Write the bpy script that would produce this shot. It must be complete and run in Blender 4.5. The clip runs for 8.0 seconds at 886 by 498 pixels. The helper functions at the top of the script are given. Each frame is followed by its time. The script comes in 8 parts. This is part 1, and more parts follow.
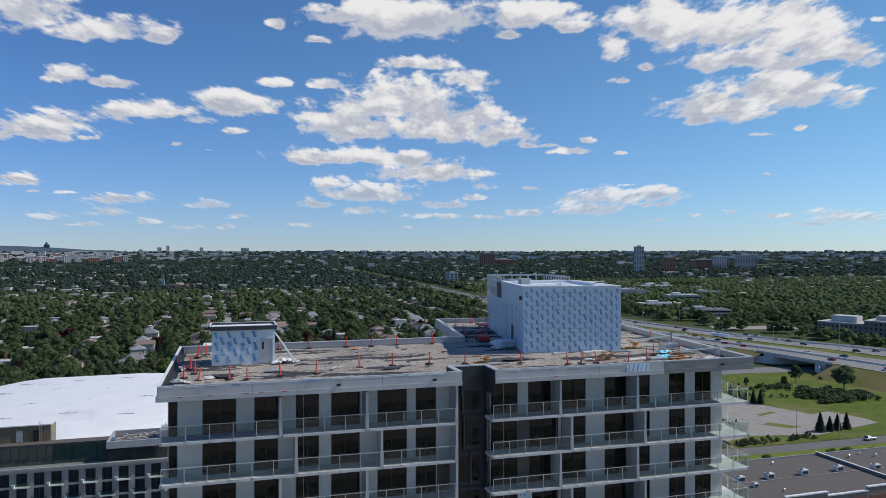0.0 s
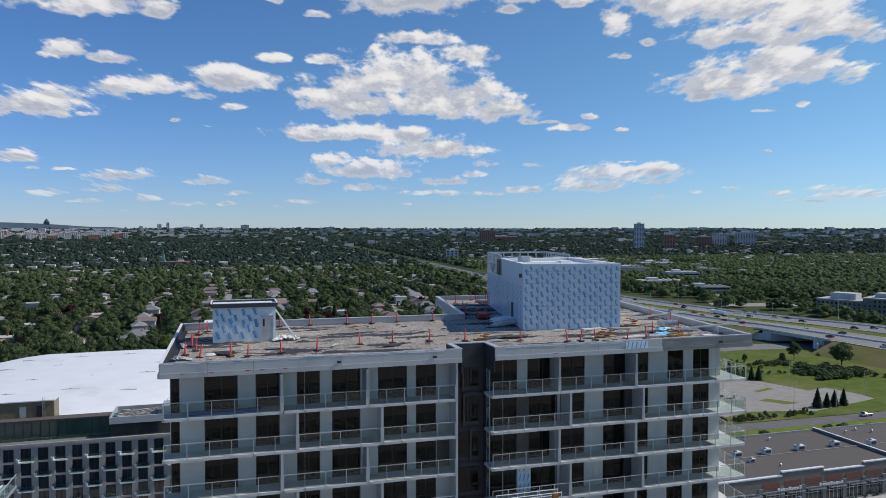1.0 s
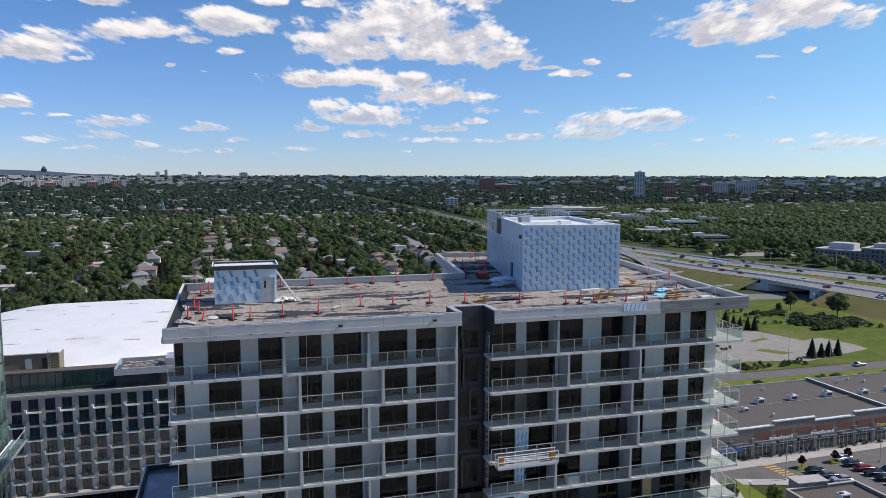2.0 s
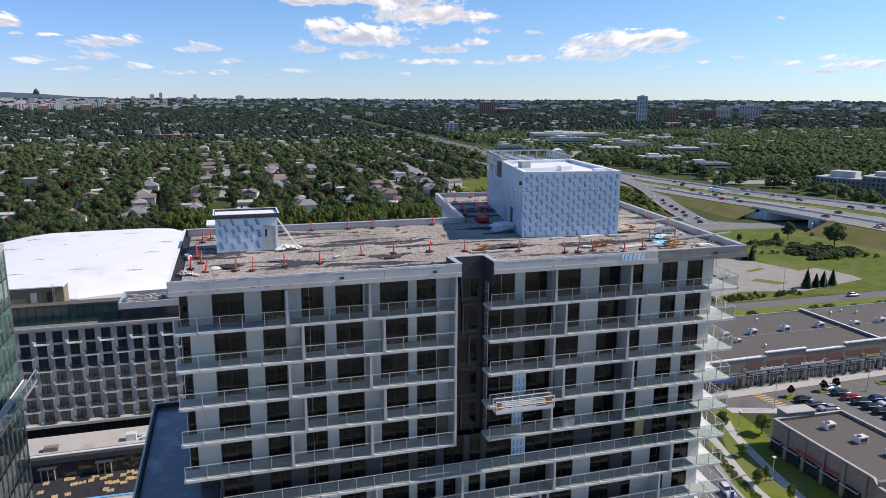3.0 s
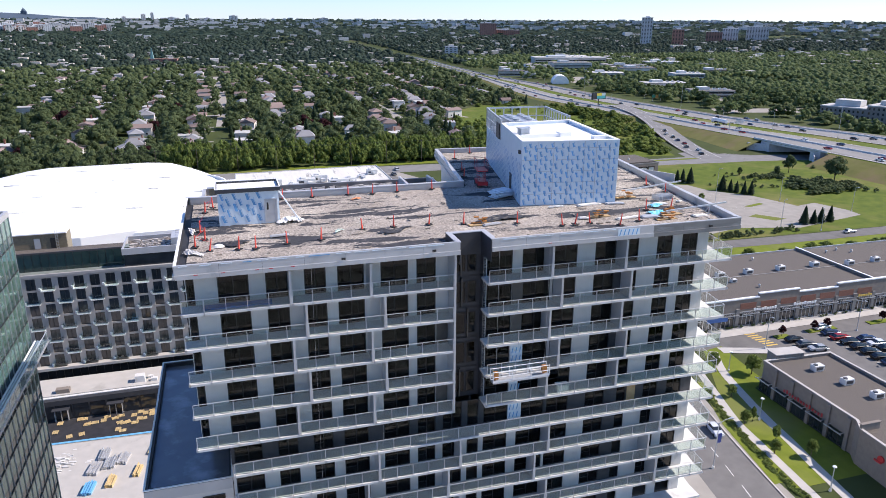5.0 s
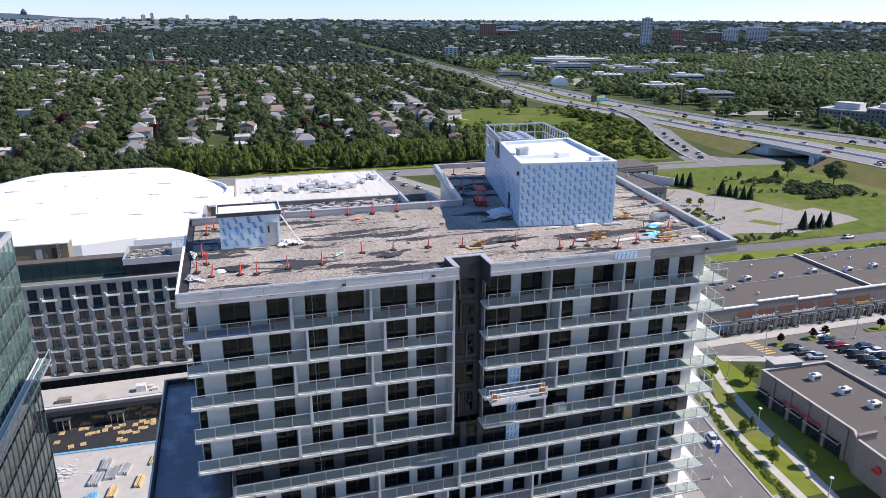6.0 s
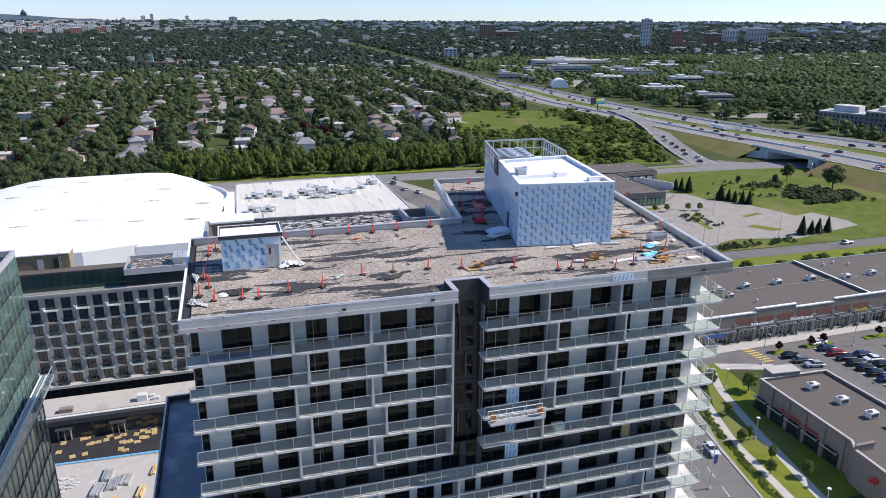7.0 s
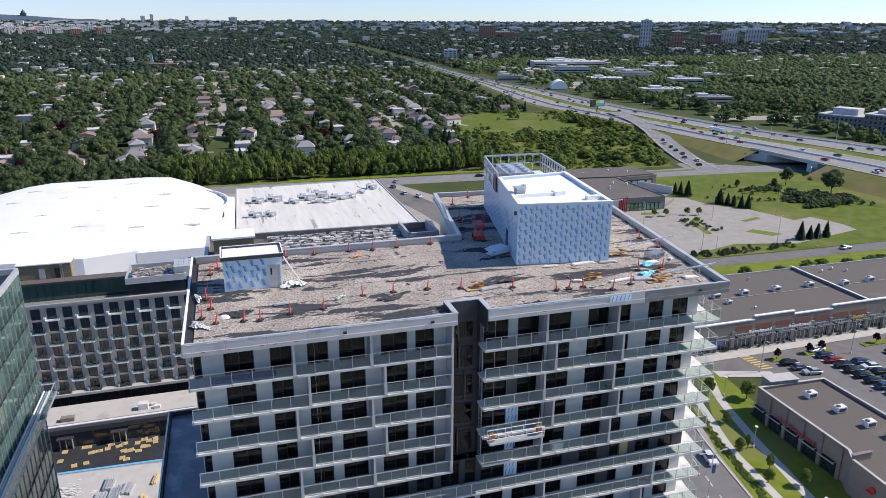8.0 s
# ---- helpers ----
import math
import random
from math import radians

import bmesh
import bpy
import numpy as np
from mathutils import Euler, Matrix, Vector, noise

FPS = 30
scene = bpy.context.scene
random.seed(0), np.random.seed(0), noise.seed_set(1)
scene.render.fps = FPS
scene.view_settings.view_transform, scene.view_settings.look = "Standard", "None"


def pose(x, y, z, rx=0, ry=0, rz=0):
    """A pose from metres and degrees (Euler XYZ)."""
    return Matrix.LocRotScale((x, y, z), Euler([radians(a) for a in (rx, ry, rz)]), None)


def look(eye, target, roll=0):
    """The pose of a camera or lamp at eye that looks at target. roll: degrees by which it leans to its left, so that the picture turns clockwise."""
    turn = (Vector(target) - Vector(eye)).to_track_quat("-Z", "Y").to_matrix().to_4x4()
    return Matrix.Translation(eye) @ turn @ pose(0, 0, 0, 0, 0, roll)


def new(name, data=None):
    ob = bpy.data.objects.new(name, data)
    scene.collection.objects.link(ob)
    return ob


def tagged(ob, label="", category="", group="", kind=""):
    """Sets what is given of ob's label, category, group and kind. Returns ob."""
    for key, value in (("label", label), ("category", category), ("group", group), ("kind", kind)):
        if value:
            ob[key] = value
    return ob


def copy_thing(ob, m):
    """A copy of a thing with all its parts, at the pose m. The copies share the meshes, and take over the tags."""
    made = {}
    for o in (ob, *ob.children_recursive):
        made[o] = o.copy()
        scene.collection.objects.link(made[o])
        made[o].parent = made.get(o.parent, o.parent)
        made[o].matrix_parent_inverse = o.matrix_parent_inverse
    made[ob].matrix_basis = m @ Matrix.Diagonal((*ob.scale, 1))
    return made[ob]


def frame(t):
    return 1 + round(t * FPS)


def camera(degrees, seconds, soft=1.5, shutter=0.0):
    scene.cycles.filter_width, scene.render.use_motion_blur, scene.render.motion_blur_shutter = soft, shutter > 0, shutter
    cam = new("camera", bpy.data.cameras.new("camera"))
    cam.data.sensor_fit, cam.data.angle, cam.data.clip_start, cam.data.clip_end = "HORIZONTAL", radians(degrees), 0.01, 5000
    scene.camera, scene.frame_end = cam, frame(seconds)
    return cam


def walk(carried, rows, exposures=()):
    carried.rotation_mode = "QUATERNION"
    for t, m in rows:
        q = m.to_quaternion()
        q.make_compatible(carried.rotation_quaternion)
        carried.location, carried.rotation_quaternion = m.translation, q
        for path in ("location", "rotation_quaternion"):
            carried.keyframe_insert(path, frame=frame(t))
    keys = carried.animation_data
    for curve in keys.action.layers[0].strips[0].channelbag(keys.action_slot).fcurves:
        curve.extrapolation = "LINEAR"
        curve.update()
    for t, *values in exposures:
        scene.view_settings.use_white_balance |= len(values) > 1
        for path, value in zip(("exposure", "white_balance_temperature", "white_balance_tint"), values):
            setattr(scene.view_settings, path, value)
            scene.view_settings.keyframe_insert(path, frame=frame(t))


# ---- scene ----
cam = camera(63.9, 8.0, soft=0.6)
METRES, EYE, TILT, LEAN, TURN = 14.0, 65.0, 0.3, 0.0, 0.0
ROWS = [
    (0.0, 0.0, 0.0, 0.0, 0.0, 0.0, 0.0),
    (0.5, 0.0004, -0.0017, -0.0004, 0.01, -0.56, -0.02),
    (1.0, 0.0005, -0.0021, 0.0049, 0.01, -1.86, -0.04),
    (1.5, -0.0009, -0.0027, 0.0371, 0.0, -3.83, -0.07),
    (3.0, -0.0085, -0.0016, 0.2451, -0.06, -12.11, -0.24),
    (3.5, -0.0115, -0.0007, 0.3195, -0.07, -16.02, -0.26),
    (4.0, -0.0125, 0.0031, 0.4029, -0.08, -18.09, -0.26),
    (4.5, -0.011, 0.0036, 0.4786, -0.09, -18.16, -0.26),
    (6.0, -0.003, 0.0016, 0.7085, -0.1, -18.16, -0.24),
    (6.5, -0.0025, 0.0006, 0.7789, -0.11, -18.14, -0.22),
    (7.0, -0.0006, -0.0025, 0.8543, -0.12, -18.13, -0.22),
    (7.5, 0.0003, -0.0045, 0.9234, -0.12, -18.12, -0.22),
    (8.0, 0.0002, -0.0079, 0.9971, -0.14, -18.13, -0.22),
]
EXPOSURES = [(0.0, -0.44, 6550, 11), (1.0, -0.44, 6550, 11), (1.5, -0.33, 6650, 13), (3.0, -0.02, 6900, 17), (3.5, 0.19, 6850, 19), (4.0, 0.40, 6850, 19), (4.5, 0.45, 6800, 19), (6.0, 0.34, 6800, 18), (6.5, 0.28, 6800, 17), (8.0, 0.18, 6800, 16)]
walk(cam, [(t, pose(0, 0, EYE, TILT, LEAN, TURN) @ pose(METRES * x, METRES * y, METRES * z, 90 + pitch, roll, yaw)) for t, x, y, z, yaw, pitch, roll in ROWS], EXPOSURES)

# ---- light ----
SUN_DIR = Vector((0.734, 0.127, 0.667)).normalized()
sun = new("sun", bpy.data.lights.new("sun", "SUN"))
sun.data.energy, sun.data.angle, sun.data.color = 5.0, radians(0.53), (1.0, 0.955, 0.88)
sun.matrix_world = look(SUN_DIR * 100, (0, 0, 0))

# Blue sky with broken fair-weather cumulus; azimuth and height of each cloud as tangents.
CLOUD_BANK_A = [
    (-0.577, 0.333, 0.082, 0.041), (-0.489, 0.313, 0.101, 0.027), (-0.398, 0.305, 0.041, 0.016), (-0.609, 0.349, 0.046, 0.027), (-0.537, 0.249, 0.041, 0.020),
    (-0.462, 0.239, 0.038, 0.013), (-0.233, 0.325, 0.016, 0.013), (-0.242, 0.239, 0.038, 0.012), (-0.165, 0.237, 0.027, 0.012), (-0.561, 0.177, 0.082, 0.031),
    (-0.609, 0.165, 0.027, 0.013), (-0.505, 0.161, 0.026, 0.007), (-0.422, 0.200, 0.075, 0.022), (-0.294, 0.207, 0.078, 0.027), (-0.350, 0.185, 0.037, 0.011),
    (-0.292, 0.173, 0.029, 0.010), (-0.378, 0.154, 0.011, 0.005), (-0.330, 0.146, 0.016, 0.004),
]
CLOUD_BANK_B = [
    (-0.147, 0.333, 0.060, 0.027), (-0.051, 0.325, 0.137, 0.041), (-0.099, 0.349, 0.073, 0.023), (0.116, 0.337, 0.092, 0.035), (0.172, 0.321, 0.037, 0.014),
    (0.088, 0.305, 0.032, 0.010), (-0.031, 0.265, 0.060, 0.015), (0.037, 0.241, 0.046, 0.022), (-0.075, 0.209, 0.128, 0.044), (-0.131, 0.177, 0.082, 0.032),
    (-0.003, 0.181, 0.128, 0.041), (0.077, 0.165, 0.060, 0.024), (0.116, 0.151, 0.037, 0.007), (-0.179, 0.301, 0.027, 0.009),
]
CLOUD_BANK_C = [
    (-0.147, 0.134, 0.105, 0.018), (-0.051, 0.130, 0.073, 0.016), (-0.019, 0.111, 0.101, 0.018), (0.061, 0.094, 0.032, 0.009), (-0.155, 0.098, 0.032, 0.015),
    (-0.107, 0.082, 0.082, 0.020), (-0.179, 0.068, 0.041, 0.011), (-0.107, 0.058, 0.055, 0.009), (-0.051, 0.076, 0.018, 0.009), (0.005, 0.066, 0.060, 0.009),
    (0.045, 0.078, 0.027, 0.009), (-0.011, 0.051, 0.064, 0.007), (0.065, 0.050, 0.046, 0.006), (0.112, 0.055, 0.046, 0.008), (-0.051, 0.036, 0.018, 0.005),
    (0.176, 0.142, 0.044, 0.010), (0.202, 0.160, 0.020, 0.007), (0.148, 0.151, 0.018, 0.005), (0.250, 0.140, 0.013, 0.005), (0.120, 0.089, 0.016, 0.005),
]
CLOUD_BANK_D = [
    (0.316, 0.317, 0.096, 0.055), (0.411, 0.309, 0.128, 0.064), (0.507, 0.309, 0.101, 0.060), (0.427, 0.269, 0.119, 0.027), (0.244, 0.287, 0.029, 0.023),
    (0.571, 0.281, 0.060, 0.032), (0.391, 0.205, 0.092, 0.032), (0.475, 0.225, 0.119, 0.041), (0.555, 0.233, 0.055, 0.011), (0.363, 0.185, 0.037, 0.011),
    (0.284, 0.260, 0.018, 0.011), (0.253, 0.240, 0.023, 0.010), (0.535, 0.325, 0.023, 0.014), (0.616, 0.327, 0.015, 0.009), (0.503, 0.175, 0.016, 0.009),
    (0.455, 0.167, 0.026, 0.006),
]
CLOUD_BANK_E = [
    (0.244, 0.078, 0.092, 0.018), (0.296, 0.082, 0.055, 0.016), (0.204, 0.062, 0.060, 0.013), (0.292, 0.068, 0.055, 0.007), (0.403, 0.059, 0.020, 0.005),
    (0.475, 0.051, 0.037, 0.007), (0.571, 0.051, 0.073, 0.013), (0.304, 0.046, 0.026, 0.005), (0.260, 0.096, 0.023, 0.005), (0.455, 0.110, 0.013, 0.004),
    (0.355, 0.053, 0.018, 0.004), (0.523, 0.041, 0.055, 0.005),
]
CLOUD_BANK_F = [
    (-0.601, 0.102, 0.038, 0.015), (-0.450, 0.075, 0.060, 0.013), (-0.477, 0.057, 0.046, 0.011), (-0.561, 0.051, 0.050, 0.009), (-0.529, 0.085, 0.033, 0.005),
    (-0.334, 0.067, 0.041, 0.010), (-0.290, 0.051, 0.029, 0.008), (-0.414, 0.043, 0.031, 0.008), (-0.202, 0.039, 0.033, 0.005), (-0.306, 0.036, 0.027, 0.005),
    (-0.577, 0.085, 0.018, 0.005), (-0.505, 0.040, 0.055, 0.005), (-0.362, 0.036, 0.037, 0.005),
]


def sky_world():
    w = bpy.data.worlds.new("sky")
    scene.world = w
    w.use_nodes = True
    nt = w.node_tree
    nt.nodes.clear()
    N = lambda kind, **kw: add_node(nt, kind, **kw)
    out = N("ShaderNodeOutputWorld")
    bg = N("ShaderNodeBackground")
    bg.inputs["Strength"].default_value = 0.115
    nt.links.new(bg.outputs[0], out.inputs[0])
    sky = N("ShaderNodeTexSky")
    sky.sky_type, sky.sun_disc = "NISHITA", False
    sky.sun_elevation, sky.sun_rotation = math.asin(SUN_DIR.z), math.atan2(SUN_DIR.x, SUN_DIR.y)
    sky.altitude, sky.air_density, sky.dust_density, sky.ozone_density = 60, 1.0, 0.0, 4.0
    co = N("ShaderNodeTexCoord")
    sep = N("ShaderNodeSeparateXYZ")
    nt.links.new(co.outputs["Generated"], sep.inputs[0])

    def m(op, a, b=None, c=None):
        n = N("ShaderNodeMath", operation=op)
        for i, x in enumerate((a, b, c)):
            if x is None:
                continue
            if isinstance(x, (int, float)):
                n.inputs[i].default_value = x
            else:
                nt.links.new(x, n.inputs[i])
        return n.outputs[0]

    X, Y, Z = sep.outputs
    yy = m("MAXIMUM", m("ABSOLUTE", Y), 0.15)
    U, V = m("DIVIDE", X, yy), m("DIVIDE", Z, yy)

    def vec(op, a, b=None, c=None):
        n = N("ShaderNodeVectorMath", operation=op)
        for i, x in enumerate((a, b, c)):
            if x is None:
                continue
            if isinstance(x, tuple):
                n.inputs[i].default_value = x
            else:
                nt.links.new(x, n.inputs[i])
        return n.outputs["Value"] if op == "LENGTH" else n.outputs[0]

    def join(a, b):
        c = N("ShaderNodeCombineXYZ")
        nt.links.new(a, c.inputs[0])
        nt.links.new(b, c.inputs[1])
        return c.outputs[0]

    # the sky as a plane for the cloud grain
    depth = m("MAXIMUM", m("ADD", V, 0.13), 0.05)
    layer = join(m("DIVIDE", m("MULTIPLY", U, 1.16), depth), m("MULTIPLY", m("LOGARITHM", depth, math.e), 1.72))

    def noise_of(scale, detail, rough, shift=(0, 0, 0), stretch=(1, 1, 1)):
        mp = N("ShaderNodeMapping")
        mp.inputs["Location"].default_value = shift
        mp.inputs["Scale"].default_value = stretch
        nt.links.new(layer, mp.inputs[0])
        n = N("ShaderNodeTexNoise")
        n.inputs["Scale"].default_value, n.inputs["Detail"].default_value, n.inputs["Roughness"].default_value = scale, detail, rough
        nt.links.new(mp.outputs[0], n.inputs["Vector"])
        return n.outputs["Fac"]

    place = join(m("ADD", U, m("MULTIPLY", m("SUBTRACT", noise_of(3.6, 3, 0.55), 0.5), m("MULTIPLY", depth, 0.10))),
                 m("ADD", V, m("MULTIPLY", m("SUBTRACT", noise_of(4.4, 3, 0.55, (3, 7, 0)), 0.5), m("MULTIPLY", depth, 0.06))))
    field, weight, level = None, None, None
    for cu, cv, a, b in CLOUD_BANK_A + CLOUD_BANK_B + CLOUD_BANK_C + CLOUD_BANK_D + CLOUD_BANK_E + CLOUD_BANK_F:
        rel = vec("MULTIPLY_ADD", place, (1 / a, 1 / b, 0), (-cu / a, -cv / b, 0))
        # flat underside: the lower half falls off faster
        d = m("SUBTRACT", 1.0, vec("LENGTH", vec("MAXIMUM", rel, vec("MULTIPLY", rel, (-1, -1.5, 0)))))
        if b < 0.012:
            d = m("SUBTRACT", d, 0.22)
        field = d if field is None else m("MAXIMUM", field, d)
        if b < 0.012:
            continue
        # height within the cloud, blended softly where clouds meet
        s = N("ShaderNodeSeparateXYZ")
        nt.links.new(rel, s.inputs[0])
        w = m("POWER", m("MAXIMUM", m("ADD", d, 0.7), 0.0), 3.0)
        weight = m("ADD", w, 0.001) if weight is None else m("ADD", weight, w)
        level = m("MULTIPLY", w, s.outputs[1]) if level is None else m("MULTIPLY_ADD", w, s.outputs[1], level)
    lift = m("DIVIDE", level, weight)
    field = m("MAXIMUM", field, -1.2)
    # thin low streaks near the horizon
    strips = m("MULTIPLY_ADD", noise_of(4.2, 5, 0.62, (1.3, 0.2, 0), (0.30, 3.4, 1)), 3.2, -1.95)
    strips = m("SUBTRACT", strips, m("MULTIPLY", m("ABSOLUTE", m("SUBTRACT", V, 0.032)), 22.0))
    field = m("MAXIMUM", field, strips)
    billow = noise_of(6.4, 9, 0.60)
    fine = noise_of(24, 5, 0.6, (5, 2, 0))
    dens = m("ADD", m("MULTIPLY", m("SUBTRACT", billow, 0.5), 3.4), m("MULTIPLY", m("SUBTRACT", fine, 0.5), 0.75))
    dens = m("MULTIPLY_ADD", field, 1.45, m("ADD", dens, -0.08))
    mask = N("ShaderNodeMapRange", interpolation_type="SMOOTHSTEP")
    mask.inputs["From Min"].default_value, mask.inputs["From Max"].default_value = -0.02, 0.62
    nt.links.new(dens, mask.inputs["Value"])
    fade = N("ShaderNodeMapRange")
    fade.inputs["From Min"].default_value, fade.inputs["From Max"].default_value = 0.0, 0.11
    fade.inputs["To Min"].default_value, fade.inputs["To Max"].default_value = 0.30, 0.97
    nt.links.new(V, fade.inputs["Value"])
    alpha = m("MULTIPLY", mask.outputs[0], fade.outputs[0])
    # lit tops and grey undersides
    above = noise_of(6.4, 9, 0.60, (0.035, 0.06, 0))
    broad, broad_up = noise_of(3.2, 4, 0.5, (2, 2, 0)), noise_of(3.2, 4, 0.5, (2.05, 2.1, 0))
    relief = m("ADD", m("MULTIPLY", m("SUBTRACT", billow, above), 2.6), m("MULTIPLY", m("SUBTRACT", broad, broad_up), 2.2))
    relief = m("ADD", relief, m("MULTIPLY_ADD", lift, 0.70, 0.16))
    shade = N("ShaderNodeMapRange", interpolation_type="SMOOTHSTEP")
    shade.inputs["From Min"].default_value, shade.inputs["From Max"].default_value = -0.24, 0.80
    nt.links.new(relief, shade.inputs["Value"])
    thin = N("ShaderNodeMapRange")
    thin.inputs["From Min"].default_value, thin.inputs["From Max"].default_value = 0.2, 0.9
    thin.inputs["To Min"].default_value, thin.inputs["To Max"].default_value = 0.55, 0.0
    nt.links.new(dens, thin.inputs["Value"])
    lit = m("MAXIMUM", shade.outputs[0], thin.outputs[0])
    col = N("ShaderNodeMix", data_type="RGBA")
    col.inputs["A"].default_value, col.inputs["B"].default_value = (5.0, 5.4, 6.35, 1), (9.9, 9.85, 9.8, 1)
    nt.links.new(lit, col.inputs["Factor"])
    mix = N("ShaderNodeMix", data_type="RGBA")
    nt.links.new(alpha, mix.inputs["Factor"])
    # clear northern air: deep blue away from the sun, paler and greener towards it, no warm rim
    def blend(a, b, by, lo, hi):
        n, r = N("ShaderNodeMix", data_type="RGBA"), N("ShaderNodeMapRange")
        for key, c in (("A", a), ("B", b)):
            if isinstance(c, tuple):
                n.inputs[key].default_value = (*c, 1)
            else:
                nt.links.new(c, n.inputs[key])
        r.inputs["From Min"].default_value, r.inputs["From Max"].default_value = lo, hi
        nt.links.new(by, r.inputs["Value"])
        nt.links.new(r.outputs[0], n.inputs["Factor"])
        return n.outputs["Result"]

    low = blend((0.68, 0.89, 1.40), (0.74, 0.97, 1.36), U, -0.6, 0.5)
    upper = blend((0.62, 0.92, 1.30), (0.79, 1.09, 1.21), U, -0.6, 0.6)
    hue = blend(low, upper, V, 0.02, 0.22)
    tone = N("ShaderNodeMix", data_type="RGBA")
    tone.blend_type = "MULTIPLY"
    tone.inputs["Factor"].default_value = 1.0
    nt.links.new(sky.outputs[0], tone.inputs["A"])
    nt.links.new(hue, tone.inputs["B"])
    nt.links.new(tone.outputs["Result"], mix.inputs["A"])
    nt.links.new(col.outputs["Result"], mix.inputs["B"])
    nt.links.new(mix.outputs["Result"], bg.inputs["Color"])


def add_node(nt, kind, **kw):
    n = nt.nodes.new(kind)
    if "operation" in kw:
        n.operation = kw["operation"]
    if "data_type" in kw:
        n.data_type = kw["data_type"]
    if "interpolation_type" in kw:
        n.interpolation_type = kw["interpolation_type"]
    return n


sky_world()


# ---- materials ----
def mat(name, a, b=None, scale=1.0, rough=0.7, metal=0.0, bump=0.0, bump_scale=None, stretch=(1, 1, 1), wear=None, wear_scale=0.15, wear_cut=0.55, wear_soft=0.1, wear_rough=0.6, piece=0.0, spec=0.5, detail=5, fine=0.0):
    """A surface of two tones in a noise at real size, with wear of a third tone, relief, and a change from piece to piece."""
    ma = bpy.data.materials.new(name)
    ma.use_nodes = True
    nt = ma.node_tree
    bs = nt.nodes["Principled BSDF"]
    bs.inputs["Roughness"].default_value, bs.inputs["Metallic"].default_value = rough, metal
    bs.inputs["Specular IOR Level"].default_value = spec
    b = b or tuple(x * 0.82 for x in a)
    co = nt.nodes.new("ShaderNodeTexCoord")
    mp = nt.nodes.new("ShaderNodeMapping")
    mp.inputs["Scale"].default_value = stretch
    nt.links.new(co.outputs["Object"], mp.inputs[0])
    no = nt.nodes.new("ShaderNodeTexNoise")
    no.inputs["Scale"].default_value, no.inputs["Detail"].default_value = scale, detail
    nt.links.new(mp.outputs[0], no.inputs["Vector"])
    mix = nt.nodes.new("ShaderNodeMix")
    mix.data_type = "RGBA"
    mix.inputs["A"].default_value, mix.inputs["B"].default_value = (*a, 1), (*b, 1)
    rg = nt.nodes.new("ShaderNodeMapRange")
    rg.inputs["From Min"].default_value, rg.inputs["From Max"].default_value = 0.3, 0.7
    nt.links.new(no.outputs["Fac"], rg.inputs["Value"])
    nt.links.new(rg.outputs[0], mix.inputs["Factor"])
    col = mix.outputs["Result"]
    if wear:
        n2 = nt.nodes.new("ShaderNodeTexNoise")
        n2.inputs["Scale"].default_value, n2.inputs["Detail"].default_value, n2.inputs["Roughness"].default_value = wear_scale, 8, wear_rough
        nt.links.new(mp.outputs[0], n2.inputs["Vector"])
        r2 = nt.nodes.new("ShaderNodeMapRange")
        r2.inputs["From Min"].default_value, r2.inputs["From Max"].default_value = wear_cut, wear_cut + wear_soft
        nt.links.new(n2.outputs["Fac"], r2.inputs["Value"])
        m2 = nt.nodes.new("ShaderNodeMix")
        m2.data_type = "RGBA"
        m2.inputs["B"].default_value = (*wear, 1)
        nt.links.new(col, m2.inputs["A"])
        nt.links.new(r2.outputs[0], m2.inputs["Factor"])
        col = m2.outputs["Result"]
    if piece:
        oi = nt.nodes.new("ShaderNodeObjectInfo")
        gi = nt.nodes.new("ShaderNodeNewGeometry")
        ad = nt.nodes.new("ShaderNodeMath")
        ad.operation = "ADD"
        nt.links.new(oi.outputs["Random"], ad.inputs[0])
        nt.links.new(gi.outputs["Random Per Island"], ad.inputs[1])
        r3 = nt.nodes.new("ShaderNodeMapRange")
        r3.inputs["From Max"].default_value = 2.0
        r3.inputs["To Min"].default_value, r3.inputs["To Max"].default_value = 1 - piece, 1 + piece
        nt.links.new(ad.outputs[0], r3.inputs["Value"])
        hs = nt.nodes.new("ShaderNodeHueSaturation")
        nt.links.new(col, hs.inputs["Color"])
        nt.links.new(r3.outputs[0], hs.inputs["Value"])
        col = hs.outputs[0]
    nt.links.new(col, bs.inputs["Base Color"])
    if bump:
        n3 = nt.nodes.new("ShaderNodeTexNoise")
        n3.inputs["Scale"].default_value, n3.inputs["Detail"].default_value = bump_scale or scale * 4, 4
        nt.links.new(mp.outputs[0], n3.inputs["Vector"])
        bu = nt.nodes.new("ShaderNodeBump")
        bu.inputs["Strength"].default_value, bu.inputs["Distance"].default_value = bump, 0.05
        nt.links.new(n3.outputs["Fac"], bu.inputs["Height"])
        nt.links.new(bu.outputs[0], bs.inputs["Normal"])
    return ma


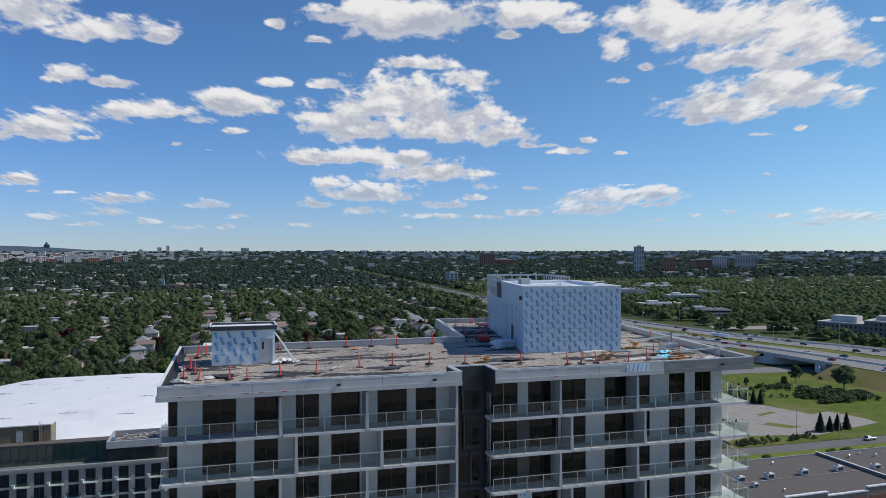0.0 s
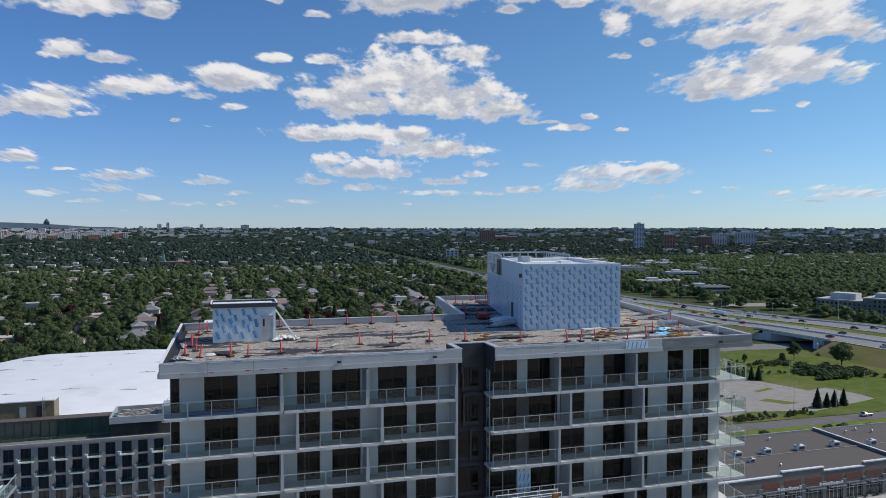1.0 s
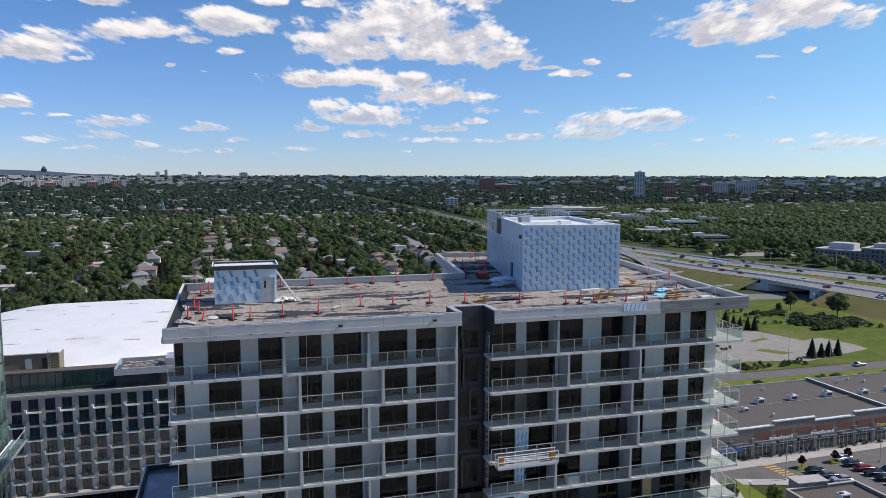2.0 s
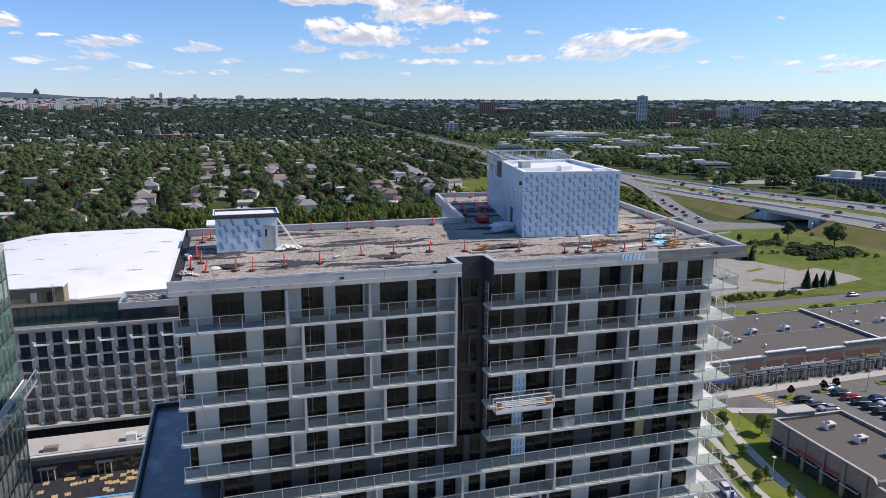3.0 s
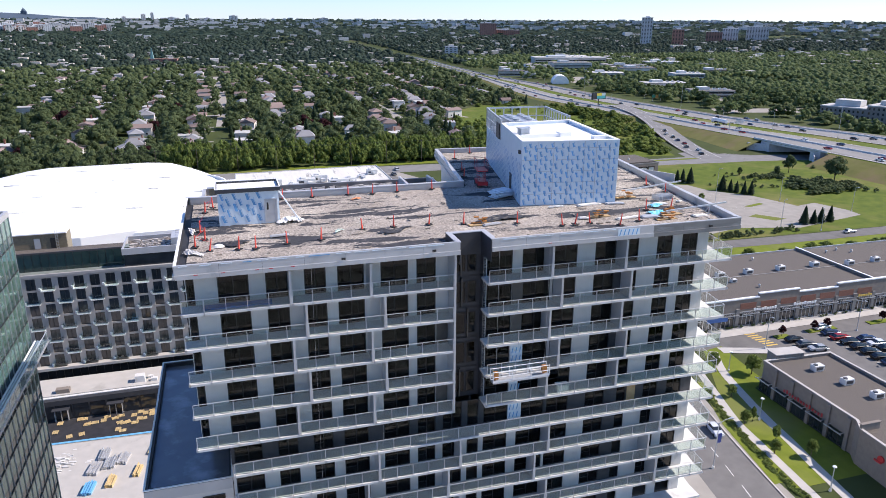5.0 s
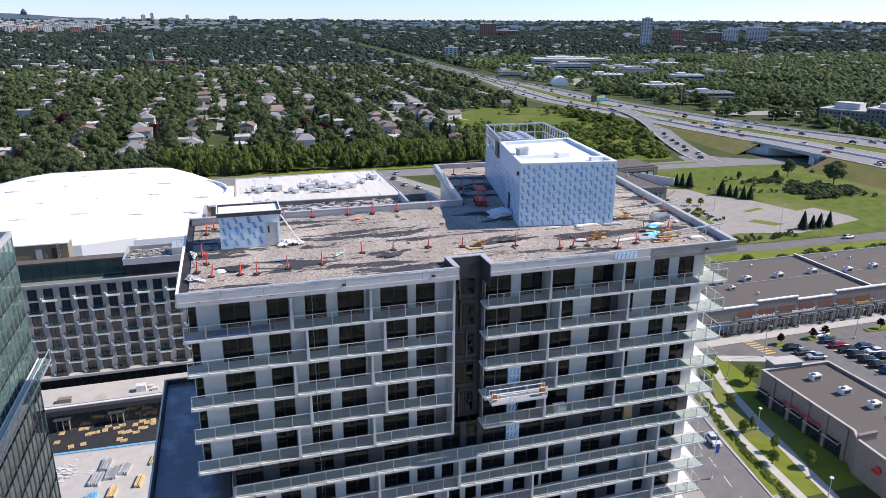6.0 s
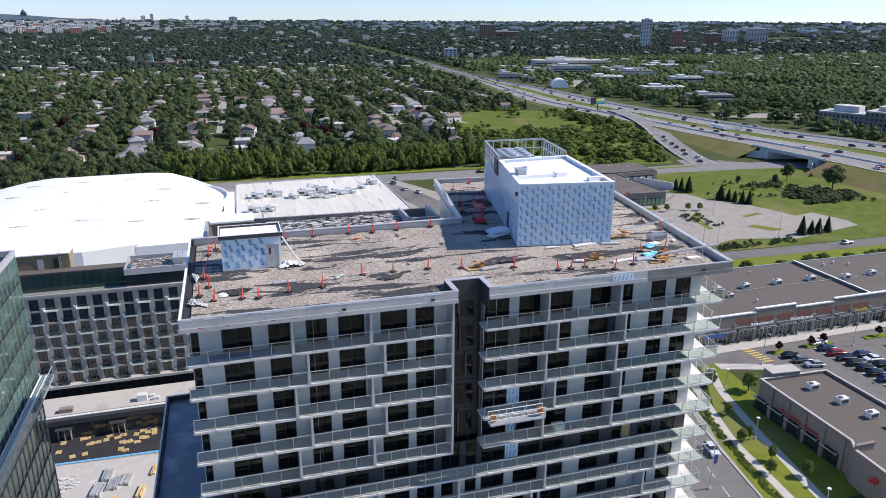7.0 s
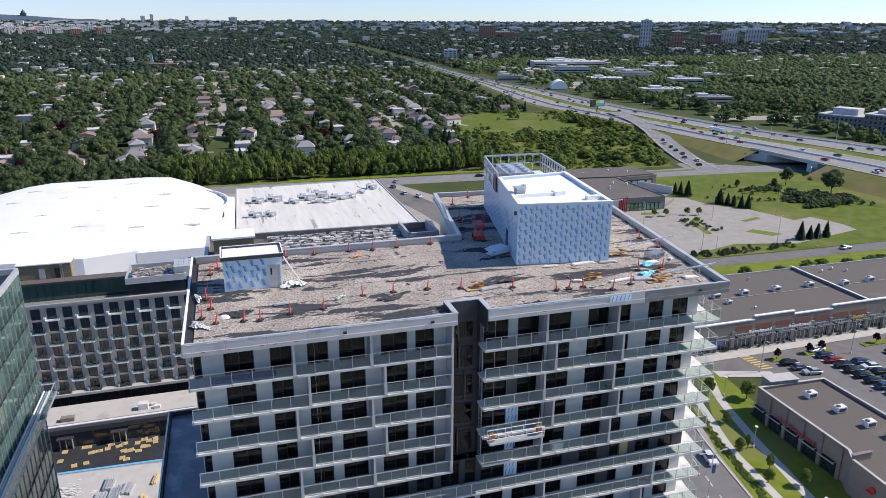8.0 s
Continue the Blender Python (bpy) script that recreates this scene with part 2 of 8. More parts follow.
def glass(name, tint, gloss=0.05, rough=0.0):
    """A thin pane: tinted see-through with a mirror sheen that grows with the angle."""
    ma = bpy.data.materials.new(name)
    ma.use_nodes = True
    nt = ma.node_tree
    nt.nodes.clear()
    out = nt.nodes.new("ShaderNodeOutputMaterial")
    tr = nt.nodes.new("ShaderNodeBsdfTransparent")
    tr.inputs[0].default_value = (*tint, 1)
    gl = nt.nodes.new("ShaderNodeBsdfGlossy")
    gl.inputs["Roughness"].default_value = rough
    lw = nt.nodes.new("ShaderNodeLayerWeight")
    lw.inputs[0].default_value = 0.5
    pw = nt.nodes.new("ShaderNodeMath")
    pw.operation = "POWER"
    pw.inputs[1].default_value = 4.0
    nt.links.new(lw.outputs["Facing"], pw.inputs[0])
    fr = nt.nodes.new("ShaderNodeMath")
    fr.operation = "MULTIPLY_ADD"
    fr.inputs[1].default_value, fr.inputs[2].default_value = 0.8, gloss
    nt.links.new(pw.outputs[0], fr.inputs[0])
    mx = nt.nodes.new("ShaderNodeMixShader")
    nt.links.new(fr.outputs[0], mx.inputs[0])
    nt.links.new(tr.outputs[0], mx.inputs[1])
    nt.links.new(gl.outputs[0], mx.inputs[2])
    nt.links.new(mx.outputs[0], out.inputs[0])
    return ma


def leaf(name, dark, light, big=0.09, grain=1.5, depth=0.5):
    """Foliage: each clump its own green, whole trees drifting between two greens."""
    ma = bpy.data.materials.new(name)
    ma.use_nodes = True
    nt = ma.node_tree
    bs = nt.nodes["Principled BSDF"]
    bs.inputs["Roughness"].default_value = 0.65
    bs.inputs["Specular IOR Level"].default_value = 0.1
    gi = nt.nodes.new("ShaderNodeNewGeometry")
    co = nt.nodes.new("ShaderNodeTexCoord")
    oi = nt.nodes.new("ShaderNodeObjectInfo")
    no = nt.nodes.new("ShaderNodeTexNoise")
    no.inputs["Scale"].default_value, no.inputs["Detail"].default_value = big, 2
    nt.links.new(co.outputs["Object"], no.inputs["Vector"])
    s = nt.nodes.new("ShaderNodeMath")
    s.operation = "MULTIPLY_ADD"
    s.inputs[1].default_value = 0.45
    nt.links.new(gi.outputs["Random Per Island"], s.inputs[0])
    r = nt.nodes.new("ShaderNodeMapRange")
    r.inputs["From Min"].default_value, r.inputs["From Max"].default_value = 0.3, 0.7
    r.inputs["To Max"].default_value = 0.55
    nt.links.new(no.outputs["Fac"], r.inputs["Value"])
    a2 = nt.nodes.new("ShaderNodeMath")
    a2.operation = "MULTIPLY_ADD"
    a2.inputs[1].default_value = 0.25
    nt.links.new(oi.outputs["Random"], a2.inputs[0])
    nt.links.new(r.outputs[0], a2.inputs[2])
    nt.links.new(a2.outputs[0], s.inputs[2])
    mx = nt.nodes.new("ShaderNodeMix")
    mx.data_type = "RGBA"
    mx.inputs["A"].default_value, mx.inputs["B"].default_value = (*dark, 1), (*light, 1)
    nt.links.new(s.outputs[0], mx.inputs["Factor"])
    # leaf grain: fine light tufts, shaded leaf gaps painted dark, with relief
    fine = nt.nodes.new("ShaderNodeTexNoise")
    fine.inputs["Scale"].default_value, fine.inputs["Detail"].default_value, fine.inputs["Roughness"].default_value = grain, 4, 0.7
    nt.links.new(co.outputs["Object"], fine.inputs["Vector"])
    fr = nt.nodes.new("ShaderNodeMapRange")
    fr.inputs["From Min"].default_value, fr.inputs["From Max"].default_value = 0.32, 0.68
    fr.inputs["To Min"].default_value, fr.inputs["To Max"].default_value = 0.55, 1.4
    nt.links.new(fine.outputs["Fac"], fr.inputs["Value"])
    hs = nt.nodes.new("ShaderNodeHueSaturation")
    nt.links.new(mx.outputs["Result"], hs.inputs["Color"])
    nt.links.new(fr.outputs[0], hs.inputs["Value"])
    bu = nt.nodes.new("ShaderNodeBump")
    bu.inputs["Strength"].default_value, bu.inputs["Distance"].default_value = 0.9, depth
    nt.links.new(fine.outputs["Fac"], bu.inputs["Height"])
    nt.links.new(bu.outputs[0], bs.inputs["Normal"])
    nt.links.new(hs.outputs[0], bs.inputs["Base Color"])
    tl = nt.nodes.new("ShaderNodeBsdfTranslucent")
    nt.links.new(hs.outputs[0], tl.inputs["Color"])
    ms = nt.nodes.new("ShaderNodeMixShader")
    ms.inputs[0].default_value = 0.5
    nt.links.new(bs.outputs[0], ms.inputs[1])
    nt.links.new(tl.outputs[0], ms.inputs[2])
    nt.links.new(ms.outputs[0], nt.nodes["Material Output"].inputs["Surface"])
    return ma


def gravel(name):
    """Roof ballast: speckled stones, swept off in long ragged streaks that bare the black membrane."""
    ma = mat(name, (0.58, 0.52, 0.45), (0.145, 0.125, 0.108), 6.5, 0.95, bump=1.0, bump_scale=10, detail=10)
    nt = ma.node_tree
    bs = nt.nodes["Principled BSDF"]
    bs.inputs["Specular IOR Level"].default_value = 0.2
    base = bs.inputs["Base Color"].links[0].from_socket
    co = nt.nodes.new("ShaderNodeTexCoord")
    tone = nt.nodes.new("ShaderNodeTexNoise")
    tone.inputs["Scale"].default_value, tone.inputs["Detail"].default_value = 0.22, 4
    nt.links.new(co.outputs["Object"], tone.inputs["Vector"])
    tr = nt.nodes.new("ShaderNodeMapRange")
    tr.inputs["From Min"].default_value, tr.inputs["From Max"].default_value = 0.3, 0.7
    tr.inputs["To Min"].default_value, tr.inputs["To Max"].default_value = 0.78, 1.12
    nt.links.new(tone.outputs["Fac"], tr.inputs["Value"])
    hs = nt.nodes.new("ShaderNodeHueSaturation")
    nt.links.new(base, hs.inputs["Color"])
    nt.links.new(tr.outputs[0], hs.inputs["Value"])
    mp = nt.nodes.new("ShaderNodeMapping")
    mp.inputs["Rotation"].default_value = (0, 0, radians(7))
    mp.inputs["Scale"].default_value = (0.11, 0.52, 1)
    nt.links.new(co.outputs["Object"], mp.inputs[0])
    streak = nt.nodes.new("ShaderNodeTexNoise")
    streak.inputs["Scale"].default_value, streak.inputs["Detail"].default_value = 1.0, 7
    streak.inputs["Roughness"].default_value, streak.inputs["Distortion"].default_value = 0.62, 0.5
    nt.links.new(mp.outputs[0], streak.inputs["Vector"])
    rag = nt.nodes.new("ShaderNodeTexNoise")
    rag.inputs["Scale"].default_value, rag.inputs["Detail"].default_value = 3.0, 4
    nt.links.new(co.outputs["Object"], rag.inputs["Vector"])
    ad = nt.nodes.new("ShaderNodeMath")
    ad.operation = "MULTIPLY_ADD"
    ad.inputs[1].default_value = 0.10
    nt.links.new(rag.outputs["Fac"], ad.inputs[0])
    nt.links.new(streak.outputs["Fac"], ad.inputs[2])
    cut = nt.nodes.new("ShaderNodeMapRange")
    cut.inputs["From Min"].default_value, cut.inputs["From Max"].default_value = 0.590, 0.612
    nt.links.new(ad.outputs[0], cut.inputs["Value"])
    mx = nt.nodes.new("ShaderNodeMix")
    mx.data_type = "RGBA"
    mx.inputs["B"].default_value = (0.055, 0.057, 0.064, 1)
    nt.links.new(hs.outputs[0], mx.inputs["A"])
    nt.links.new(cut.outputs[0], mx.inputs["Factor"])
    nt.links.new(mx.outputs["Result"], bs.inputs["Base Color"])
    return ma


M_PANEL = mat("ribbed_panel", (0.585, 0.58, 0.565), (0.525, 0.52, 0.507), 0.6, 0.45, 0.2, piece=0.05)
M_FASCIA = mat("fascia_metal", (0.51, 0.517, 0.527), (0.44, 0.447, 0.457), 0.5, 0.4, 0.25, wear=(0.32, 0.34, 0.37), wear_scale=0.5, wear_cut=0.62, piece=0.05)
M_RAWMETAL = mat("raw_fascia_metal", (0.28, 0.28, 0.285), (0.19, 0.19, 0.195), 0.7, 0.45, 0.5, stretch=(0.4, 1, 2), wear=(0.33, 0.34, 0.35), wear_scale=0.6, wear_cut=0.6)
M_MIDWALL = mat("grey_plaster", (0.34, 0.335, 0.33), (0.29, 0.285, 0.28), 0.5, 0.8, wear=(0.25, 0.245, 0.24), wear_scale=0.3, wear_cut=0.6)
M_CONC = mat("concrete", (0.62, 0.62, 0.605), (0.53, 0.53, 0.52), 0.8, 0.8, bump=0.15, wear=(0.42, 0.41, 0.39), wear_scale=0.6, wear_cut=0.62)
M_WHITE = mat("white_paint", (0.80, 0.80, 0.79), (0.72, 0.73, 0.74), 0.7, 0.5, piece=0.03)
M_DARKCLAD = mat("dark_cladding", (0.035, 0.038, 0.045), (0.05, 0.053, 0.06), 1.2, 0.5, piece=0.1)
M_FRAME = mat("black_frame", (0.012, 0.012, 0.014), (0.02, 0.02, 0.022), 2, 0.4)
M_METAL = mat("galvanised_metal", (0.55, 0.57, 0.60), (0.45, 0.47, 0.5), 1.5, 0.4, 0.6)
M_ALU = mat("light_rail", (0.62, 0.64, 0.66), (0.52, 0.54, 0.57), 1.5, 0.35, 0.5)
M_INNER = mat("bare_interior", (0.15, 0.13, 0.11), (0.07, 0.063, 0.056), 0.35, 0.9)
M_GRAVEL = gravel("roof_gravel")
M_MEMB = mat("black_membrane", (0.022, 0.023, 0.026), (0.04, 0.04, 0.045), 0.8, 0.6, bump=0.2)
M_TPO = mat("white_roof_membrane", (0.84, 0.84, 0.83), (0.78, 0.78, 0.77), 0.12, 0.5, wear=(0.70, 0.70, 0.69), wear_scale=0.05, wear_cut=0.6)
M_TPO2 = mat("weathered_white_roof", (0.68, 0.66, 0.60), (0.57, 0.552, 0.50), 0.6, 0.7, stretch=(1.0, 0.10, 1), wear=(0.30, 0.295, 0.28), wear_scale=0.5, wear_cut=0.60, wear_soft=0.06)
M_UNIT = mat("painted_unit", (0.66, 0.66, 0.65), (0.56, 0.56, 0.55), 0.8, 0.5, piece=0.12)
M_ROOFGREY = mat("brown_gravel_roof", (0.155, 0.135, 0.118), (0.062, 0.054, 0.048), 4.0, 0.95, bump=0.8, bump_scale=6, wear=(0.15, 0.135, 0.12), wear_scale=0.06, wear_cut=0.58, detail=10)
M_WRAP = mat("wall_wrap", (0.69, 0.775, 0.825), (0.62, 0.71, 0.775), 1.4, 0.35, piece=0.03)
M_WRAPBLUE = mat("wrap_print_blue", (0.085, 0.285, 0.54), (0.18, 0.41, 0.65), 2.5, 0.4, piece=0.35)
M_ORANGE = mat("safety_orange", (0.90, 0.12, 0.08), (0.78, 0.09, 0.06), 3, 0.5)
M_RUBBER = mat("black_rubber", (0.015, 0.015, 0.016), (0.025, 0.025, 0.025), 3, 0.8)
M_WOOD = mat("raw_timber", (0.50, 0.34, 0.17), (0.40, 0.26, 0.12), 2.5, 0.8, stretch=(1, 6, 1), piece=0.2)
M_YELLOW = mat("pallet_wood", (0.62, 0.47, 0.24), (0.52, 0.38, 0.18), 2, 0.8, piece=0.2)
M_BLUETARP = mat("blue_tarp", (0.12, 0.36, 0.62), (0.16, 0.46, 0.70), 1.5, 0.4)
M_MORTAR = mat("brick_mortar", (0.22, 0.19, 0.14), (0.26, 0.23, 0.17), 2, 0.9)
M_BRICK = mat("tan_brick", (0.24, 0.19, 0.12), (0.19, 0.15, 0.10), 4, 0.9, piece=0.2)
M_REDBRICK = mat("red_brick", (0.25, 0.11, 0.075), (0.19, 0.085, 0.06), 2.5, 0.9, bump=0.2)
M_STUCCO = mat("taupe_stucco", (0.23, 0.20, 0.172), (0.195, 0.165, 0.143), 1.2, 0.9, bump=0.2)
M_STONE = mat("grey_stone", (0.22, 0.215, 0.205), (0.17, 0.165, 0.16), 2.2, 0.9, bump=0.3, piece=0.15)
M_ASPH = mat("asphalt", (0.178, 0.172, 0.165), (0.145, 0.14, 0.135), 0.35, 0.9, bump=0.15, wear=(0.115, 0.112, 0.108), wear_scale=0.05, wear_cut=0.55, spec=0.12)
M_ASPHMID = mat("worn_asphalt", (0.235, 0.232, 0.228), (0.195, 0.192, 0.19), 0.2, 0.9, bump=0.1, wear=(0.155, 0.153, 0.15), wear_scale=0.15, wear_cut=0.56, spec=0.12)
M_ASPHOLD = mat("old_asphalt", (0.34, 0.32, 0.285), (0.28, 0.262, 0.235), 0.25, 0.95, wear=(0.21, 0.198, 0.18), wear_scale=0.12, wear_cut=0.6, spec=0.12)
M_HWY = mat("highway_concrete", (0.275, 0.268, 0.258), (0.225, 0.22, 0.212), 0.12, 0.9, stretch=(1, 0.1, 1), wear=(0.165, 0.162, 0.157), wear_scale=0.35, wear_cut=0.56, wear_soft=0.2, spec=0.12)
M_BANKGRASS = mat("dry_bank_grass", (0.215, 0.200, 0.070), (0.145, 0.150, 0.045), 0.12, 0.95, bump=0.6, bump_scale=1.5, wear=(0.215, 0.165, 0.085), wear_scale=0.05, wear_cut=0.50, wear_soft=0.15, spec=0.12)
M_WALK = mat("pavement_concrete", (0.46, 0.44, 0.41), (0.40, 0.385, 0.36), 0.5, 0.9, wear=(0.34, 0.325, 0.30), wear_scale=0.2, wear_cut=0.6)
M_GRASS = mat("lawn_grass", (0.170, 0.205, 0.028), (0.120, 0.155, 0.022), 0.35, 0.95, bump=0.5, bump_scale=3, wear=(0.155, 0.17, 0.05), wear_scale=0.03, wear_cut=0.52, spec=0.12)
M_MEADOW = mat("meadow", (0.122, 0.155, 0.026), (0.072, 0.108, 0.018), 0.22, 0.95, bump=0.6, bump_scale=1.2, wear=(0.175, 0.165, 0.058), wear_scale=0.035, wear_cut=0.50, wear_soft=0.2, spec=0.12)
M_EARTH = mat("garden_ground", (0.065, 0.085, 0.028), (0.05, 0.065, 0.024), 0.05, 0.95, wear=(0.12, 0.115, 0.075), wear_scale=0.02, wear_cut=0.56, spec=0.12)
M_LINE = mat("road_paint", (0.72, 0.72, 0.70), (0.60, 0.60, 0.58), 1.5, 0.7)
M_LINEY = mat("yellow_road_paint", (0.66, 0.45, 0.10), (0.56, 0.38, 0.09), 1.5, 0.7)
M_LEAF = leaf("leaves", (0.050, 0.077, 0.034), (0.142, 0.185, 0.085))
M_LEAFBELT = leaf("belt_leaves", (0.100, 0.138, 0.033), (0.200, 0.265, 0.075))
# M_LEAF made lighter: stronger sunlight on these woods put into the colour
M_LEAFWOODLIT = leaf("sunlit_woodland_leaves", (0.062, 0.096, 0.040), (0.172, 0.225, 0.094), 0.03)
M_LEAFBRUSH = leaf("brush_leaves", (0.098, 0.138, 0.034), (0.225, 0.285, 0.075), 0.05)
# bluer far greens: the haze of distance is put into the colour
M_LEAFHAZE = leaf("haze_blue_leaves", (0.034, 0.055, 0.044), (0.086, 0.125, 0.092), 0.012, 0.35, 1.6)
M_CONIFER = leaf("conifer_needles", (0.016, 0.034, 0.018), (0.050, 0.082, 0.044))
M_PURPLE = leaf("purple_leaves", (0.030, 0.010, 0.012), (0.075, 0.026, 0.030))
M_BARK = mat("bark", (0.09, 0.07, 0.055), (0.06, 0.048, 0.038), 3, 0.95)
M_PANE = glass("dark_window_glass", (0.13, 0.13, 0.132), 0.045)
M_RAILGLASS = glass("balcony_glass", (0.80, 0.865, 0.85), 0.05)
M_GREENGLASS = mat("green_curtain_glass", (0.125, 0.24, 0.20), (0.18, 0.31, 0.27), 0.3, 0.03, 0.55, spec=1.0, piece=0.3)
M_ATTICGLASS = mat("dark_green_glass", (0.030, 0.062, 0.055), (0.055, 0.10, 0.088), 0.25, 0.05, spec=0.9, piece=0.3)
M_SHOPGLASS = mat("shop_glass", (0.02, 0.024, 0.028), (0.035, 0.04, 0.045), 0.6, 0.06, spec=0.8)
M_SHINGLE = mat("roof_shingle", (0.23, 0.165, 0.145), (0.16, 0.125, 0.115), 0.05, 0.9, piece=0.5)
M_SHINGLE2 = mat("grey_shingle", (0.27, 0.27, 0.28), (0.19, 0.19, 0.20), 0.05, 0.9, piece=0.4)
M_HOUSE = mat("house_brick", (0.46, 0.38, 0.32), (0.70, 0.68, 0.65), 0.05, 0.9, piece=0.35)
M_FLATROOF = mat("pale_flat_roof", (0.52, 0.51, 0.49), (0.36, 0.355, 0.34), 0.1, 0.9, piece=0.3)
M_CITY = mat("far_masonry", (0.58, 0.58, 0.59), (0.46, 0.455, 0.45), 0.01, 0.9, piece=0.35)
M_CITYRED = mat("far_red_masonry", (0.37, 0.185, 0.145), (0.31, 0.155, 0.12), 0.05, 0.9, piece=0.2)
M_BLUEROOF = mat("dark_blue_membrane", (0.135, 0.143, 0.168), (0.165, 0.175, 0.20), 0.6, 0.22, spec=1.0, bump=0.1, wear=(0.30, 0.32, 0.36), wear_scale=0.35, wear_cut=0.53, wear_soft=0.16)
mat_signorange = mat("sign_orange", (0.55, 0.22, 0.04), (0.6, 0.25, 0.05), 1, 0.5)
M_RED = mat("red_sign", (0.50, 0.025, 0.03), (0.42, 0.02, 0.025), 2, 0.5)
M_CARS = [mat("car_paint_" + n, c, tuple(x * 0.92 for x in c), 2, 0.25, 0.3, spec=0.6) for n, c in (("white", (0.78, 0.78, 0.78)), ("black", (0.012, 0.012, 0.014)), ("grey", (0.16, 0.165, 0.17)), ("silver", (0.45, 0.46, 0.47)), ("red", (0.36, 0.02, 0.025)), ("blue", (0.03, 0.06, 0.14)))]

# ---- building helpers ----
ANGLE = 16.8
SITE = pose(1.444, 54.2, 0, 0, 0, ANGLE)


class Mesh:
    """Collects boxes, prisms and tubes for one part."""

    def __init__(self):
        self.v, self.f = [], []

    def add(self, verts, faces):
        n = len(self.v)
        self.v += [tuple(p) for p in verts]
        self.f += [tuple(i + n for i in q) for q in faces]
        return self

    def box(self, x0, x1, y0, y1, z0, z1):
        return self.add([(x0, y0, z0), (x1, y0, z0), (x1, y1, z0), (x0, y1, z0), (x0, y0, z1), (x1, y0, z1), (x1, y1, z1), (x0, y1, z1)],
                        [(3, 2, 1, 0), (4, 5, 6, 7), (0, 1, 5, 4), (1, 2, 6, 5), (2, 3, 7, 6), (3, 0, 4, 7)])

    def prism(self, pts, z0, z1, top=None):
        n = len(pts)
        top = top or pts
        zz = (lambda z, p: z + (p[2] if len(p) > 2 else 0))
        return self.add([(p[0], p[1], zz(z0, p)) for p in pts] + [(p[0], p[1], zz(z1, p)) for p in top],
                        [tuple(reversed(range(n))), tuple(range(n, 2 * n))] + [(i, (i + 1) % n, n + (i + 1) % n, n + i) for i in range(n)])

    def tube(self, p, q, r, n=6, r2=None):
        p, q = Vector(p), Vector(q)
        a = (q - p).normalized()
        s = a.orthogonal().normalized()
        t = a.cross(s)
        r2 = r if r2 is None else r2
        ring = lambda c, rr: [c + (s * math.cos(2 * math.pi * i / n) + t * math.sin(2 * math.pi * i / n)) * rr for i in range(n)]
        return self.add(ring(p, r) + ring(q, r2), [tuple(reversed(range(n))), tuple(range(n, 2 * n))] + [(i, (i + 1) % n, n + (i + 1) % n, n + i) for i in range(n)])

    def strip(self, left, right):
        n = len(left)
        return self.add(list(left) + list(right), [(i, n + i, n + i + 1, i + 1) for i in range(n - 1)])

    def mesh(self, name):
        me = bpy.data.meshes.new(name)
        me.from_pydata(self.v, [], self.f)
        me.update()
        return me


def thing(name, label, category, u, v, z=0.0, turn=0.0, group="", kind=""):
    ob = new(name)
    ob.empty_display_size = 0.2
    ob.matrix_world = SITE @ pose(u, v, z, 0, 0, turn)
    return tagged(ob, label, category, group, kind)


def part(name, shape, material, parent, label="", at=None, kind=""):
    """One mesh object under a thing or a part, in the parent's own space."""
    me = shape if isinstance(shape, bpy.types.Mesh) else shape.mesh(name)
    if material and not me.materials:
        me.materials.append(material)
    ob = new(name, me)
    ob.parent = parent
    if at:
        ob.location = at
    return tagged(ob, label, kind=kind)


def solo(name, shape, material, label, category, u=0, v=0, z=0.0, turn=0.0, group="", kind=""):
    """A thing of one mesh."""
    me = shape if isinstance(shape, bpy.types.Mesh) else shape.mesh(name)
    if material and not me.materials:
        me.materials.append(material)
    ob = new(name, me)
    ob.matrix_world = SITE @ pose(u, v, z, 0, 0, turn)
    return tagged(ob, label, category, group, kind)


def inset(pts, d):
    """The polygon (counter-clockwise) moved inward by d."""
    n, out = len(pts), []
    for i in range(n):
        a, b, c = Vector(pts[i - 1][:2]), Vector(pts[i][:2]), Vector(pts[(i + 1) % n][:2])
        e, g = (b - a).normalized(), (c - b).normalized()
        n1, n2 = Vector((-e.y, e.x)), Vector((-g.y, g.x))
        k = (n1 + n2) / max(0.25, 1 + n1.dot(n2))
        out.append((b.x + k.x * d, b.y + k.y * d))
    return out


def ring(shape, pts, w, z0, z1):
    """A wall of width w along the inside of the polygon."""
    inn = inset(pts, w)
    n = len(pts)
    verts = [(p[0], p[1], z) for z in (z0, z1) for line in (pts, inn) for p in line]
    faces = []
    for i in range(n):
        j = (i + 1) % n
        faces += [(i, n + i, n + j, j), (2 * n + i, 2 * n + j, 3 * n + j, 3 * n + i), (i, j, 2 * n + j, 2 * n + i), (n + j, n + i, 3 * n + i, 3 * n + j)]
    shape.add(verts, faces)
    return shape


